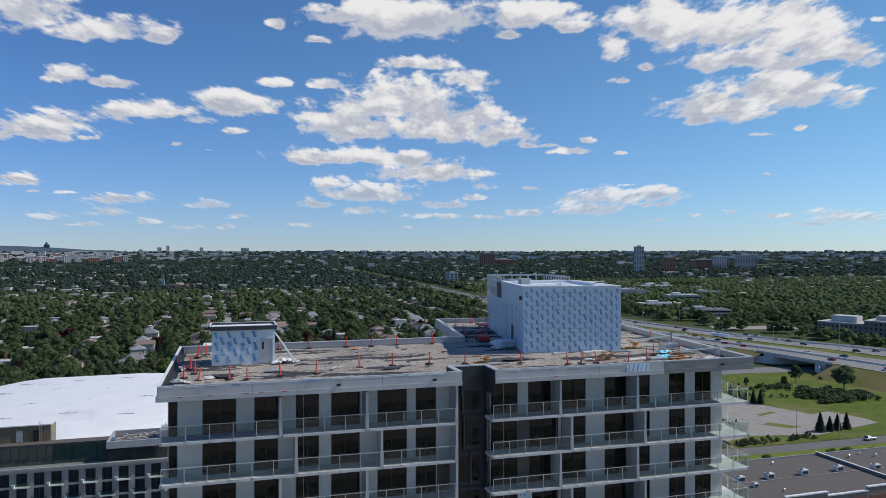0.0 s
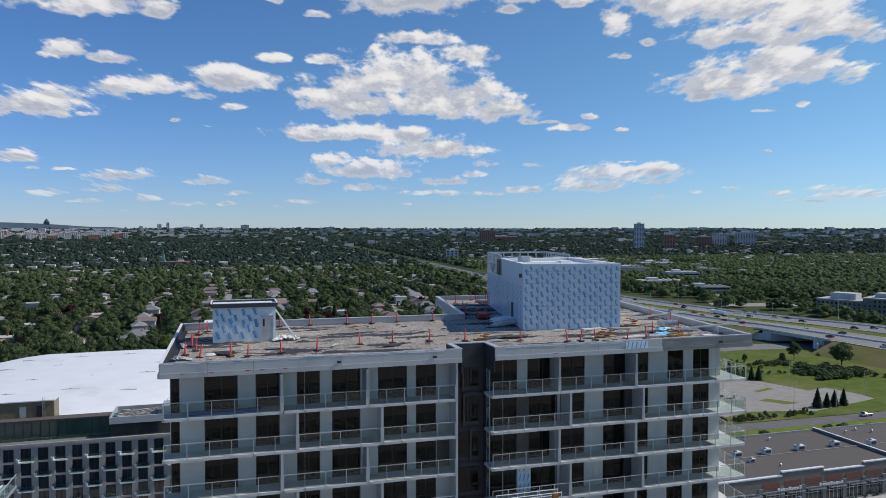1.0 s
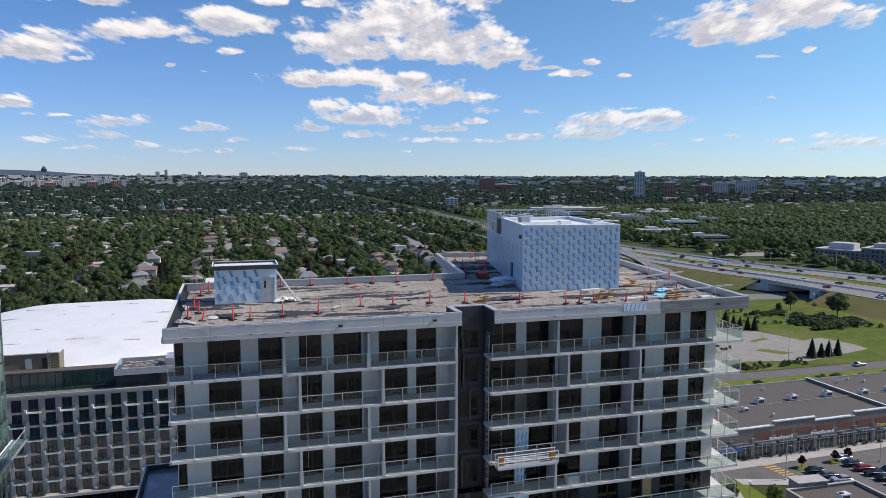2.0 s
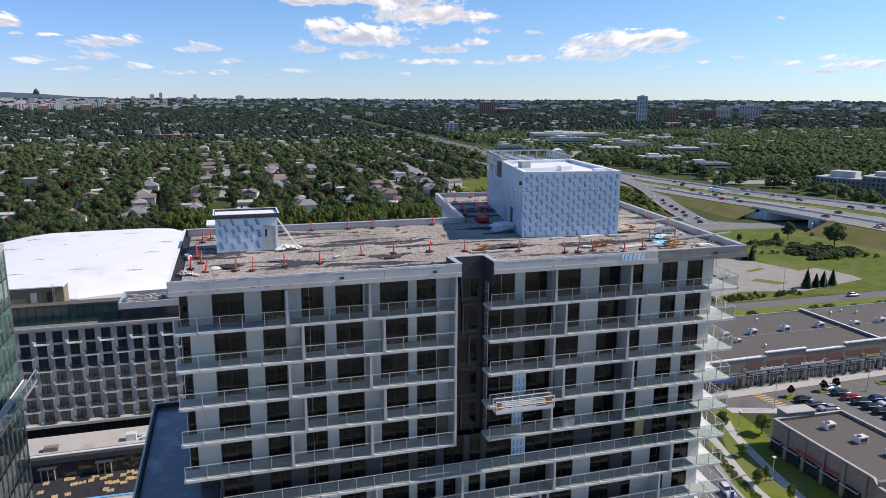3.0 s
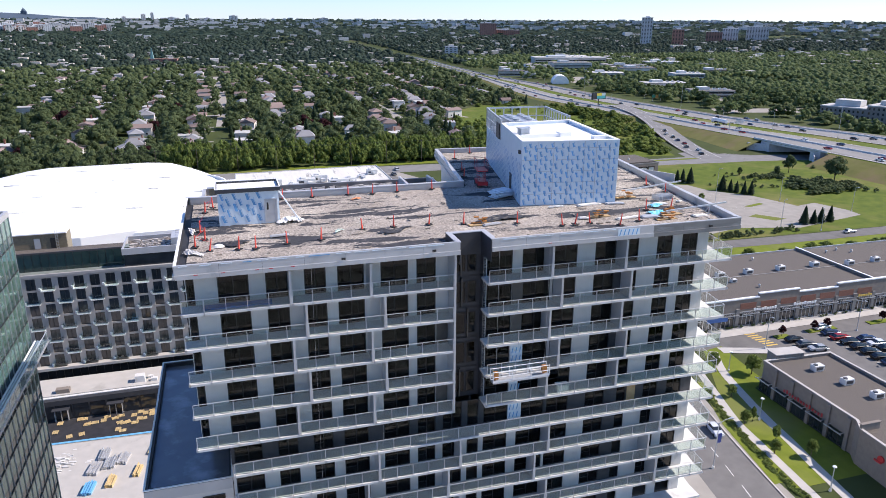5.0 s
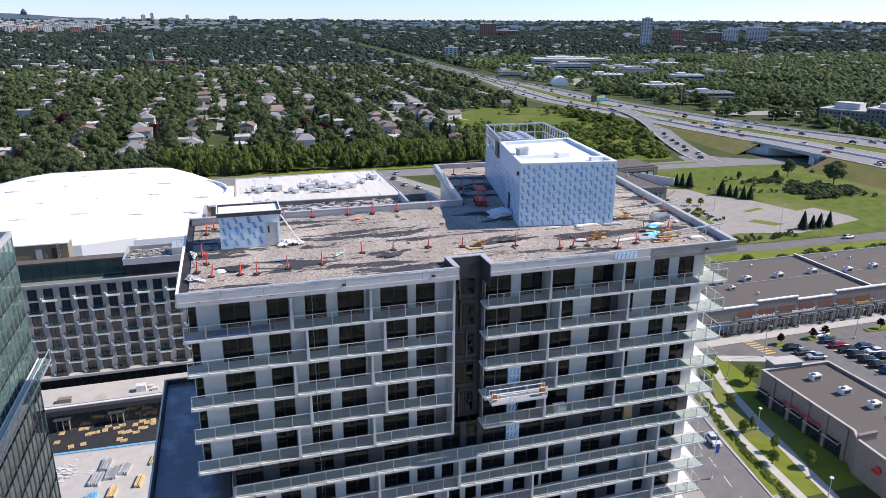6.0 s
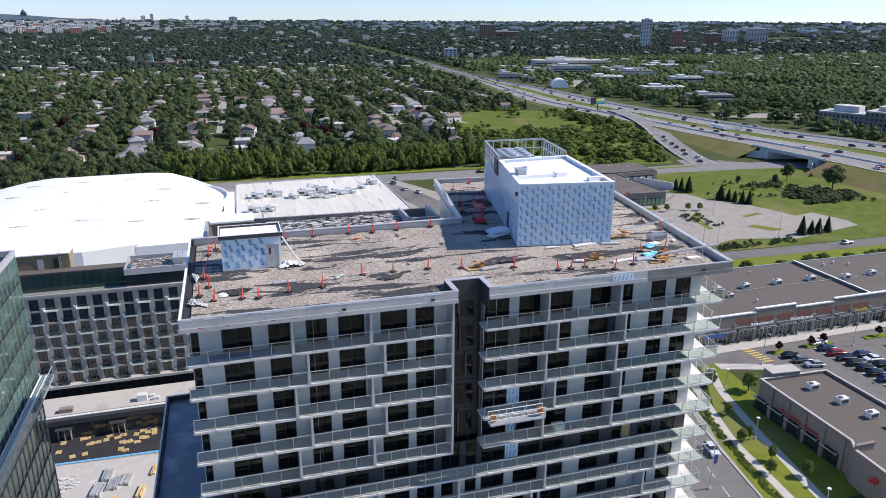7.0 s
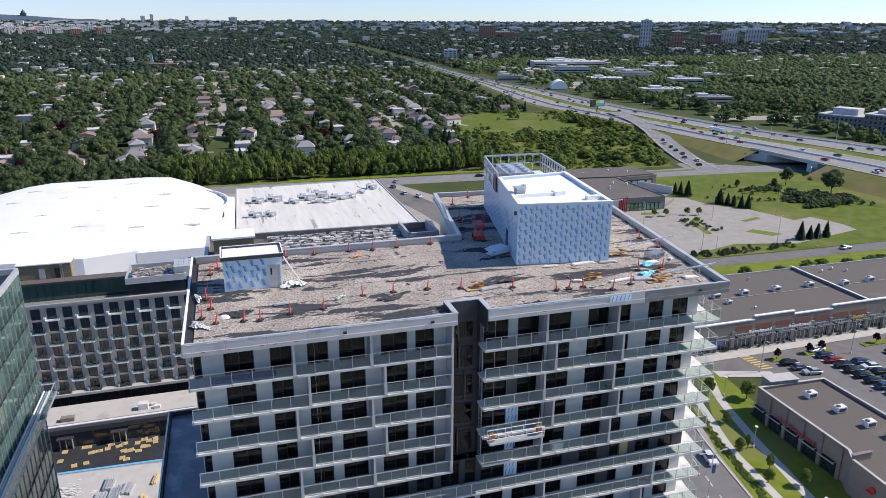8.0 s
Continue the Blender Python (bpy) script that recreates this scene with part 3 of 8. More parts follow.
def ribbon(name, centre, width, z, material, label, category, kind="structure"):
    """A road along a line of (u, v) or (u, v, z) points."""
    left, right = [], []
    w = width if isinstance(width, (list, tuple)) else [width] * len(centre)
    for i, p in enumerate(centre):
        a, b = Vector(centre[max(i - 1, 0)][:2]), Vector(centre[min(i + 1, len(centre) - 1)][:2])
        d = (b - a).normalized()
        nrm = Vector((-d.y, d.x))
        h = p[2] if len(p) > 2 else 0
        left.append((p[0] + nrm.x * w[i] / 2, p[1] + nrm.y * w[i] / 2, z + h))
        right.append((p[0] - nrm.x * w[i] / 2, p[1] - nrm.y * w[i] / 2, z + h))
    return solo(name, Mesh().strip(right, left), material, label, category, kind=kind)


def smooth_line(pts, n=6):
    """Catmull-Rom points through a line."""
    out = []
    P = [Vector(p if len(p) > 2 else (*p, 0)) for p in pts]
    for i in range(len(P) - 1):
        a, b, c, d = P[max(i - 1, 0)], P[i], P[i + 1], P[min(i + 2, len(P) - 1)]
        for k in range(n):
            t = k / n
            out.append(tuple(0.5 * (2 * b + (c - a) * t + (2 * a - 5 * b + 4 * c - d) * t * t + (3 * b - a - 3 * c + d) * t ** 3)))
    return out + [tuple(P[-1])]


# ---- ground ----
def rise(x, y):
    """The land climbs gently to the far horizon."""
    r = math.hypot(x, y)
    t = min(max((r - 1500) / 3300, 0), 1)
    return 68 * t ** 1.35


def build_ground():
    shape = Mesh()
    rings = [0, 60, 140, 260, 400, 600, 850, 1150, 1500, 1900, 2350, 2850, 3400, 4000, 4500, 4960]
    n = 96
    verts = [(0, 0, -0.02)]
    for r in rings[1:]:
        for i in range(n):
            a = 2 * math.pi * i / n
            x, y = r * math.cos(a), r * math.sin(a)
            verts.append((x, y, rise(x, y) - 0.02))
    faces = [(0, 1 + i, 1 + (i + 1) % n) for i in range(n)]
    for k in range(len(rings) - 2):
        b0, b1 = 1 + k * n, 1 + (k + 1) * n
        faces += [(b0 + i, b1 + i, b1 + (i + 1) % n, b0 + (i + 1) % n) for i in range(n)]
    me = shape.add(verts, faces).mesh("ground")
    me.materials.append(M_EARTH)
    tagged(new("ground", me), "dark green and brown ground of gardens reaching the horizon", "ground", kind="structure")


build_ground()


def patch(name, pts, z, material, label, category, kind="structure"):
    shape = Mesh()
    shape.add([(p[0], p[1], z) for p in pts], [tuple(range(len(pts)))])
    return solo(name, shape, material, label, category, kind=kind)


# plan of the land round the towers, in site metres
# the part behind the camera is unseen, added so windows mirror grey
patch("pavement", [(-300, -600), (200, -600), (200, -120), (56, -80), (66, 32), (72, 60), (84, 82), (86, 120), (125, 140), (62, 296), (-140, 298), (-300, 200)], 0.01, M_ASPHOLD, "grey paved yards round the building site, extended unseen behind the viewpoint", "pavement")
patch("lawn", [(66.5, 26), (83.4, 26), (83.8, 56), (88, 58), (90, 75), (84.5, 74), (76.0, 58), (70.5, 44)], 0.03, M_GRASS, "mown green lawn between two concrete footpaths", "lawn")
patch("lawn", [(64.6, 28), (68.0, 28), (69.6, 44), (76.5, 60), (74.0, 62), (68.2, 46)], 0.05, M_GRASS, "narrow green verge beside the street kerb", "lawn")
ribbon("road", [(52, -30), (56, 12), (59.6, 33), (62.6, 50), (66.5, 64), (72.0, 80), (78, 100), (84, 122), (92, 146)], 11.0, 0.02, M_ASPH, "grey asphalt street between the tower and the shops", "road")
ribbon("kerb", [(57.6, -30), (61.6, 12), (65.1, 33), (67.0, 43.6), (68.8, 52), (72.4, 64), (77.5, 76)], 0.3, 0.15, M_WALK, "pale concrete kerb of the street", "kerb")
ribbon("footpath", smooth_line([(66.5, 8), (69.5, 31.4), (70.4, 39), (71.4, 46.3), (74.4, 56.4), (78, 68), (82, 75.6)]), 1.7, 0.06, M_WALK, "pale concrete footpath along the street", "footpath")
ribbon("footpath", smooth_line([(71.0, 8), (74.9, 30.2), (76.4, 38), (77.6, 45.3), (79.6, 54.4), (82.2, 64.2), (86.4, 73)]), 1.9, 0.06, M_WALK, "pale concrete footpath through the lawn", "footpath")
patch("parking_lot", [(78, 75.5), (101, 71), (104, 20), (190, 10), (230, 70), (180, 79.5), (84, 80)], 0.025, M_ASPH, "dark asphalt car park in front of the shops", "parking lot")
patch("footpath", [(84, 78.6), (180, 80.2), (180, 84.0), (84, 82.8)], 0.12, M_WALK, "pale concrete pavement along the shop fronts", "footpath")
patch("footpath", [(88.2, 71.6), (101.5, 67.5), (101.5, 70.5), (88.5, 74.6)], 0.10, M_WALK, "pale concrete footpath at the car park edge", "footpath")
patch("lawn", [(84, 115.5), (180, 114.5), (290, 108), (300, 134), (211, 137.5), (131, 140), (95, 142)], 0.03, M_GRASS, "green verge with shrubs behind the shops", "lawn")
ribbon("road", smooth_line([(84, 146.5), (132.5, 143), (175, 141.5), (214, 141.3), (300, 140)]), 7.6, 0.06, M_ASPH, "grey boulevard beside a grass field", "road")
patch("lawn", [(100, 148), (140, 147.2), (215, 145.5), (300, 144.4), (300, 262), (262, 280), (212, 280), (160, 292), (128, 300)], 0.02, M_MEADOW, "wide green field with bushes beside the boulevard", "lawn")
patch("parking_lot", [(124, 151), (142, 153.2), (161, 158.4), (174, 155.2), (184, 152.4), (221, 161), (222, 168.2), (218, 182), (207, 179.4), (206, 184), (201, 200), (189, 214), (186.6, 226), (177.5, 230), (186, 236), (176, 252), (120, 252), (120, 200)], 0.05, M_ASPHOLD, "cracked pale asphalt car park, empty", "parking lot")
for pts in ([(159, 172), (161.5, 172), (165, 186), (172, 194), (170.5, 196), (162, 188)], [(150, 205), (158, 203.5), (160, 206), (152, 208)], [(176, 171), (182, 163), (188, 164), (181, 173)], [(186, 183), (196, 186), (195, 188), (185, 185)]):
    patch("lawn", pts, 0.09, M_GRASS, "worn grass island in the empty car park", "lawn")
# avenue behind the white roofs, ramp, and the highway on its bank
ribbon("road", smooth_line([(-160, 306), (-40, 303), (60, 299), (120, 296), (165, 285), (200, 279.5), (238, 279), (262, 275), (283, 272), (310, 264), (345, 253), (420, 230)]), 17, 0.05, M_ASPHMID, "grey avenue passing under the highway", "road")
patch("road", [(212, 287.5), (229, 288), (232, 300), (247, 303), (253, 292), (268, 284), (262, 268), (240, 268), (214, 270)], 0.075, M_ASPHMID, "wide grey junction of the avenue and the slip road", "road")
patch("traffic_island", [(204, 281.6), (228, 281), (236, 283), (228, 284), (204, 284)], 0.16, M_GRASS, "narrow grass island in the avenue", "traffic island")
patch("traffic_island", [(246, 296), (254, 293.5), (262, 287), (258, 291), (250, 297)], 0.16, M_WALK, "pale kerbed island at the junction", "traffic island")
ribbon("road", smooth_line([(45, 299), (58, 270), (66, 240), (70, 200), (66, 160)]), 13, 0.055, M_ASPH, "grey side road beside the white roofed hall", "road")
RAMP = smooth_line([(240, 280, 0), (247, 308, 0.3), (258, 340, 0.8), (271, 374, 1.6), (285, 408, 2.6), (300, 455, 3.2), (313, 510, 2.6)])
ribbon("road", RAMP, 15, 0.12, M_ASPHMID, "grey slip road curving up to the highway", "road")
for off in (-6.6, -2.2, 2.2, 6.6):
    line = [(p[0] + off, p[1], p[2]) for p in RAMP]
    if abs(off) > 5:
        ribbon("road_marking", line, 0.22, 0.15, M_LINE, "white edge line of the slip road", "road marking")
    else:
        for k in range(2, len(line) - 1, 3):
            ribbon("road_marking", line[k:k + 2], 0.2, 0.15, M_LINE, "white lane dash of the slip road", "road marking")
# near edge, far edge and height of the highway by distance along the site
HWY_TABLE = [(20, 310, 410, 6), (110, 301, 400, 6), (217, 293, 392, 6), (255, 290.5, 381, 6), (300, 286.5, 367, 6), (340, 287, 362, 4.6), (385, 287, 359, 3.4), (430, 286, 356, 2.6), (491, 284, 352, 1.8), (545, 279, 350, 1.3), (594, 275, 350, 1), (670, 280, 352, 1), (726, 289, 350, 1), (830, 303, 340, 1), (930, 313, 339, 1), (1082, 326, 346, 1), (1300, 344, 362, 0.8), (1500, 352, 368, 0.6)]


def hwy_at(v):
    v = min(max(v, 20), 1500)
    for p, q in zip(HWY_TABLE, HWY_TABLE[1:]):
        if p[0] <= v <= q[0]:
            t = (v - p[0]) / (q[0] - p[0])
            t = t if p[3] == q[3] else t * t * (3 - 2 * t) * 0.5 + t * 0.5
            return tuple(p[k] + (q[k] - p[k]) * t for k in (1, 2, 3))


HWY_V = [20 + 12 * i for i in range(60)] + [740 + 30 * i for i in range(26)]
HWY = [((hwy_at(v)[0] + hwy_at(v)[1]) / 2, v, hwy_at(v)[2]) for v in HWY_V]


def lane(f0, f1, z, name, material, label, category):
    near, far = [], []
    for v in HWY_V:
        n, f, h = hwy_at(v)
        near.append((n + (f - n) * f0, v, h + z))
        far.append((n + (f - n) * f1, v, h + z))
    return solo(name, Mesh().strip(far, near), material, label, category, kind="structure")


lane(-0.02, 1.06, -0.2, "embankment", M_MEADOW, "grassy highway bank and median", "embankment")
lane(0.0, 0.195, 0.05, "road", M_HWY, "pale concrete highway carriageway", "road")
lane(0.215, 0.41, 0.05, "road", M_HWY, "pale concrete highway carriageway", "road")
lane(0.58, 0.84, 0.05, "road", M_HWY, "pale concrete highway carriageway", "road")
lane(0.90, 1.02, 0.05, "road", M_ASPH, "grey service carriageway beside the highway", "road")
for f in (0.012, 0.185, 0.225, 0.40, 0.59, 0.83):
    lane(f, f + 0.004, 0.1, "road_marking", M_LINE, "worn white edge line of the highway", "road marking")
for f0, f1 in ((0.197, 0.203), (0.845, 0.851)):
    wall = Mesh()
    for v0, v1 in zip(HWY_V, HWY_V[1:]):
        n, f, h = hwy_at(v0)
        n1, g1, h1 = hwy_at(v1)
        a0, a1, c0, c1 = n + (f - n) * f0, n + (f - n) * f1, n1 + (g1 - n1) * f0, n1 + (g1 - n1) * f1
        wall.add([(a0, v0, h), (a1, v0, h), (c1, v1, h1), (c0, v1, h1), (a0, v0, h + 0.95), (a1, v0, h + 0.95), (c1, v1, h1 + 0.95), (c0, v1, h1 + 0.95)], [(4, 5, 6, 7), (0, 4, 7, 3), (1, 2, 6, 5)])
    solo("barrier", wall, M_CONC, "grey concrete barrier between the carriageways", "barrier", kind="structure")
bank = Mesh()
for side in (0, 1):
    top, foot = [], []
    for v in HWY_V:
        n, f, h = hwy_at(v)
        e = n - 0.02 * (f - n) if side == 0 else f + 0.06 * (f - n)
        s = -1 if side == 0 else 1
        top.append((e, v, h - 0.2))
        foot.append((e + s * 2.6 * h, v, -0.05))
    lo, hi = ((258, 292) if side == 0 else (228, 268))
    for i in range(len(HWY_V) - 1):
        if HWY_V[i + 1] > lo and HWY_V[i] < hi:
            continue
        bank.add([top[i], top[i + 1], foot[i + 1], foot[i]] if side == 0 else [foot[i], foot[i + 1], top[i + 1], top[i]], [(0, 1, 2, 3)])
solo("embankment", bank, M_BANKGRASS, "grassy sloping side of the highway bank", "embankment", kind="structure")


# ---- the tower under construction ----
FH, TOPSLAB = 2.86, 52.1
LEFT_WINDOWS = [(-21.05, -20.46), (-18.8, -16.5), (-15.25, -13.55), (-12.3, -10.6), (-9.7, -7.55), (-6.2, -3.9), (-3.2, -1.55)]
RIGHT_WINDOWS = [(2.96, 5.3), (6.2, 8.9), (9.15, 11.4), (13.15, 15.2), (16.5, 17.5), (19.4, 21.0), (22.0, 23.65)]
WALL_V = 1.7
tower = thing("apartment_tower", "unfinished grey apartment tower with glass balconies and gravel roof", "apartment building", 0, 0)


def window(parent, u0, u1, z0, z1, v, mid=None):
    w, hgt = u1 - u0, z1 - z0
    fr = Mesh()
    t = 0.07
    fr.box(0, w, 0, 0.1, 0, t).box(0, w, 0, 0.1, hgt - t, hgt).box(0, t, 0, 0.1, t, hgt - t).box(w - t, w, 0, 0.1, t, hgt - t)
    if w > 1.2:
        fr.box(w * 0.5 - 0.035, w * 0.5 + 0.035, 0.01, 0.09, t, hgt - t)
        fr.box(t, w * 0.5 - 0.035, 0.012, 0.088, 0.62, 0.68)
    ob = part("window", fr, M_FRAME, parent, at=(u0, v + 0.06, z0))
    pn = Mesh().box(t, w - t, 0.045, 0.055, t, hgt - t)
    part("pane", pn, M_PANE, ob)
    return ob


def ribbed(u0, u1, z0, z1, v):
    """A wall pier of upright ribbed metal sheets."""
    n = max(1, round((u1 - u0) / 0.42))
    w = (u1 - u0) / n
    line = [(u0, v + 0.19), (u0, v)]
    for i in range(1, n):
        x = u0 + i * w
        line += [(x - 0.01, v), (x - 0.01, v + 0.007), (x + 0.01, v + 0.007), (x + 0.01, v)]
    line += [(u1, v), (u1, v + 0.19)]
    return Mesh().prism(line, z0, z1)


SHARED = {}


def shared(key, make, material):
    if key not in SHARED:
        me = make().mesh(key)
        me.materials.append(material)
        SHARED[key] = me
    return SHARED[key]


def piers(u0, u1, wins):
    x, out = u0, []
    for a, b in wins:
        if a - x > 0.03:
            out.append((x, a))
        x = b
    if u1 - x > 0.03:
        out.append((x, u1))
    return out


def railing(balcony, z, stops, v, ends=(), single=True):
    """Glass panels between slim posts with a top rail along u, at slab height z."""
    for a, b in stops:
        n = max(1, round((b - a) / 1.45))
        w = (b - a) / n
        pane = shared("glass_panel_%.2f" % w, lambda: Mesh().box(0.05, w - 0.05, -0.006, 0.006, 0.08, 1.0), M_RAILGLASS)
        post = shared("railing_post", lambda: Mesh().box(-0.022, 0.022, -0.03, 0.03, 0, 1.06).box(-0.05, 0.05, -0.06, 0.02, -0.2, 0.02), M_ALU)
        for i in range(n + 1):
            part("railing_post", post, None, balcony, at=(a + i * w, v, z))
        for i in range(n):
            part("glass_panel", pane, None, balcony, at=(a + i * w, v, z)).visible_shadow = False
        part("top_rail", Mesh().box(a, b, v - 0.03, v + 0.03, z + 1.06, z + 1.1), M_ALU, balcony)


FLOORS = 18
for k in range(FLOORS):
    z = TOPSLAB - FH * k
    lower, band = k >= 5, k == 5
    zt = (z + FH - 0.22) if k else 54.95
    near = k <= 8
    # slab of each storey with its balcony
    slab = Mesh()
    if not lower:
        slab.box(-21.5, -0.28, 0, 1.75, z - 0.2, z)
        slab.box(2.5, 26.3, 0, 1.75, z - 0.2, z).prism([(24.75, 1.75), (26.3, 1.75), (27.5, 9.6), (25.9, 9.6)], z - 0.2, z)
    else:
        slab.box(-18.9, 26.3, 0, 1.75, z - 0.2, z).prism([(24.75, 1.75), (26.3, 1.75), (27.5, 9.6), (25.9, 9.6)], z - 0.2, z)
    balcony = part("balcony", slab, M_CONC, tower, "pale concrete balcony slab with glass railing")
    if near:
        even = k % 2
        lf = (-12.4, -6.2) if even else (-13.5, -7.3)
        rf = (9.3, 16.0) if even else (8.3, 15.3)
        if not lower:
            railing(balcony, z, [(-21.4, lf[0] - 0.1), (lf[0] + 0.1, lf[1] - 0.1), (lf[1] + 0.1, -0.5)], 0.06)
            railing(balcony, z, [(2.6, rf[0] - 0.1), (rf[0] + 0.1, rf[1] - 0.1), (rf[1] + 0.1, 26.2)], 0.06)
        else:
            mf = (-8.0, -0.8, 7.5, 19.5) if even else (-7.0, 0.3, 8.8, 20.6)
            if band:
                railing(balcony, z, [(-18.8, 26.2)], 0.06)
            else:
                xs = [-18.8, *mf, 26.2]
                railing(balcony, z, [(xs[i] + 0.1, xs[i + 1] - 0.1) for i in range(len(xs) - 1)], 0.06)
        # side balcony railing
        side = part("side_railing", Mesh().tube((26.24, 0.06, z + 1.08), (27.4, 9.5, z + 1.08), 0.03), M_ALU, balcony)
        for i in range(6):
            v0, v1 = 0.1 + i * 1.55, 0.1 + (i + 1) * 1.55
            du = 0.125
            part("glass_panel", Mesh().add([(26.23 + du * v0, v0, z + 0.08), (26.23 + du * v1 - 0.02, v1 - 0.08, z + 0.08), (26.23 + du * v1 - 0.02, v1 - 0.08, z + 1.0), (26.23 + du * v0, v0, z + 1.0)], [(0, 1, 2, 3)]), M_RAILGLASS, balcony).visible_shadow = False
            part("railing_post", SHARED["railing_post"], None, balcony, at=(26.23 + du * v1, v1, z))
        fins = [] if band else ((lf + rf) if not lower else mf)
        for f in fins:
            part("fin", shared("fin", lambda: Mesh().box(-0.09, 0.09, 0, 1.72, 0, FH - 0.2), M_FASCIA), None, balcony, at=(f, 0.02, z))
        if not lower:
            part("fin", shared("end_fin", lambda: Mesh().box(-0.09, 0.09, 0, 1.9, -0.2, FH + 0.001), M_FASCIA), None, balcony, at=(-0.38, 0.0, z))
    # walls and windows
    wins = LEFT_WINDOWS + ([(-0.9, 0.9), (1.4, 2.5)] if lower else []) + RIGHT_WINDOWS
    spans = [(-21.1, 0.1, LEFT_WINDOWS), (2.7, 24.8, RIGHT_WINDOWS)] if not lower else [(-19.0, 24.8, wins[1:])]
    for u0, u1, ws in spans:
        for a, b in piers(u0, u1, ws):
            dark = band or (15.1 < a < 15.3)
            part("wall_panel", ribbed(a, b, z, zt, WALL_V), M_DARKCLAD if dark else M_PANEL, tower)
        for a, b in ws:
            if k <= 8:
                window(tower, a, b, z + 0.04, zt - 0.02, WALL_V)
    # structure behind the glass
    inn = [(-21.05, 1.95), (-0.1, 1.95), (0.1, 2.7), (2.7, 2.7), (2.75, 1.95), (24.7, 1.95), (30, 38), (10.2, 39), (7.2, 21), (-21.05, 21)]
    if lower:
        inn = [(-19.0, 1.95), (24.7, 1.95), (30, 38), (10.2, 39), (7.2, 21), (-19.0, 21)]
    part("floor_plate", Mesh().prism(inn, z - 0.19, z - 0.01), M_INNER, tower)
    if k <= 8:
        rng = random.Random(k)
        inner = Mesh()
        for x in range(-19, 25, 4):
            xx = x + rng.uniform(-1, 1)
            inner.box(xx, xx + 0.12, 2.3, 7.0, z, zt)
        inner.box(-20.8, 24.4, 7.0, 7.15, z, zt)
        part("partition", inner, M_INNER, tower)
    # recess between the two wings
    if not lower:
        rec = Mesh().box(0.08, 2.75, 2.6, 2.8, z - 0.2, zt + 0.2).box(-0.1, 0.1, 1.7, 2.6, z - 0.2, zt + 0.2).box(2.7, 2.9, 1.7, 2.6, z - 0.2, zt + 0.2)
        part("recess_wall", rec, M_DARKCLAD, tower)
        window(tower, 0.45, 1.35, z + 0.3, z + 2.3, 2.42)
        window(tower, 1.5, 2.3, z + 0.3, z + 2.3, 2.42)
    # flank and back walls
    if not lower:
        part("side_wall", Mesh().box(-21.1, -20.95, 3.4, 21, z - 0.2, zt + 0.2), M_PANEL, tower)
    else:
        part("side_wall", Mesh().box(-19.05, -18.9, 1.9, 21, z - 0.2, zt + 0.2), M_DARKCLAD if band else M_PANEL, tower)
    part("side_wall", Mesh().prism([(24.65, 1.9), (24.8, 1.9), (30.0, 38), (29.8, 38)], z - 0.2, zt + 0.2), M_WHITE, tower)
    part("back_wall", Mesh().box(-21.05, 7.2, 20.9, 21.1, z - 0.2, zt + 0.2).prism([(7.0, 21), (7.2, 21), (10.4, 39), (10.2, 39)], z - 0.2, zt + 0.2).prism([(10.2, 39), (30, 38), (30, 38.2), (10.2, 39.2)], z - 0.2, zt + 0.2), M_PANEL, tower)

# roof with parapet
ROOF = [(-21.6, -0.15), (-0.05, -0.15), (-0.05, 2.3), (2.65, 2.3), (2.65, -0.15), (26.6, -0.1), (32.3, 40.0), (10.0, 41.5), (7.0, 21.4), (-21.5, 21.3)]
roof = part("roof", Mesh().prism(inset(ROOF, 0.05), 54.95, 55.3), M_MEMB, tower)
grav = Mesh()
GX, GY = 150, 112
gu, gv = [-21.2 + 53.4 * i / GX for i in range(GX + 1)], [0.1 + 41 * j / GY for j in range(GY + 1)]


def inside(p, poly):
    c, j = False, len(poly) - 1
    for i in range(len(poly)):
        a, b = poly[i], poly[j]
        if (a[1] > p[1]) != (b[1] > p[1]) and p[0] < (b[0] - a[0]) * (p[1] - a[1]) / (b[1] - a[1]) + a[0]:
            c = not c
        j = i
    return c


RIN = inset(ROOF, 0.42)
verts = [(u, v, 55.42 + 0.10 * noise.noise((u * 0.5, v * 0.9, 0)) + 0.05 * noise.noise((u * 1.7, v * 2.3, 4)) + 0.025 * noise.noise((u * 5, v * 5, 9))) for v in gv for u in gu]
faces = []
for j in range(GY):
    for i in range(GX):
        if all(inside(p, RIN) for p in ((gu[i], gv[j]), (gu[i + 1], gv[j]), (gu[i + 1], gv[j + 1]), (gu[i], gv[j + 1]))):
            faces.append((j * (GX + 1) + i, j * (GX + 1) + i + 1, (j + 1) * (GX + 1) + i + 1, (j + 1) * (GX + 1) + i))
part("gravel", grav.add(verts, faces), M_GRAVEL, roof, "brown roof gravel with bare black patches")
OUT, INN = inset(ROOF, -0.06), inset(ROOF, 0.40)
RIN2 = inset(ROOF, 0.38)
OUT2, INN2, RIN3 = inset(ROOF, -0.04), inset(ROOF, 0.17), inset(ROOF, 0.15)
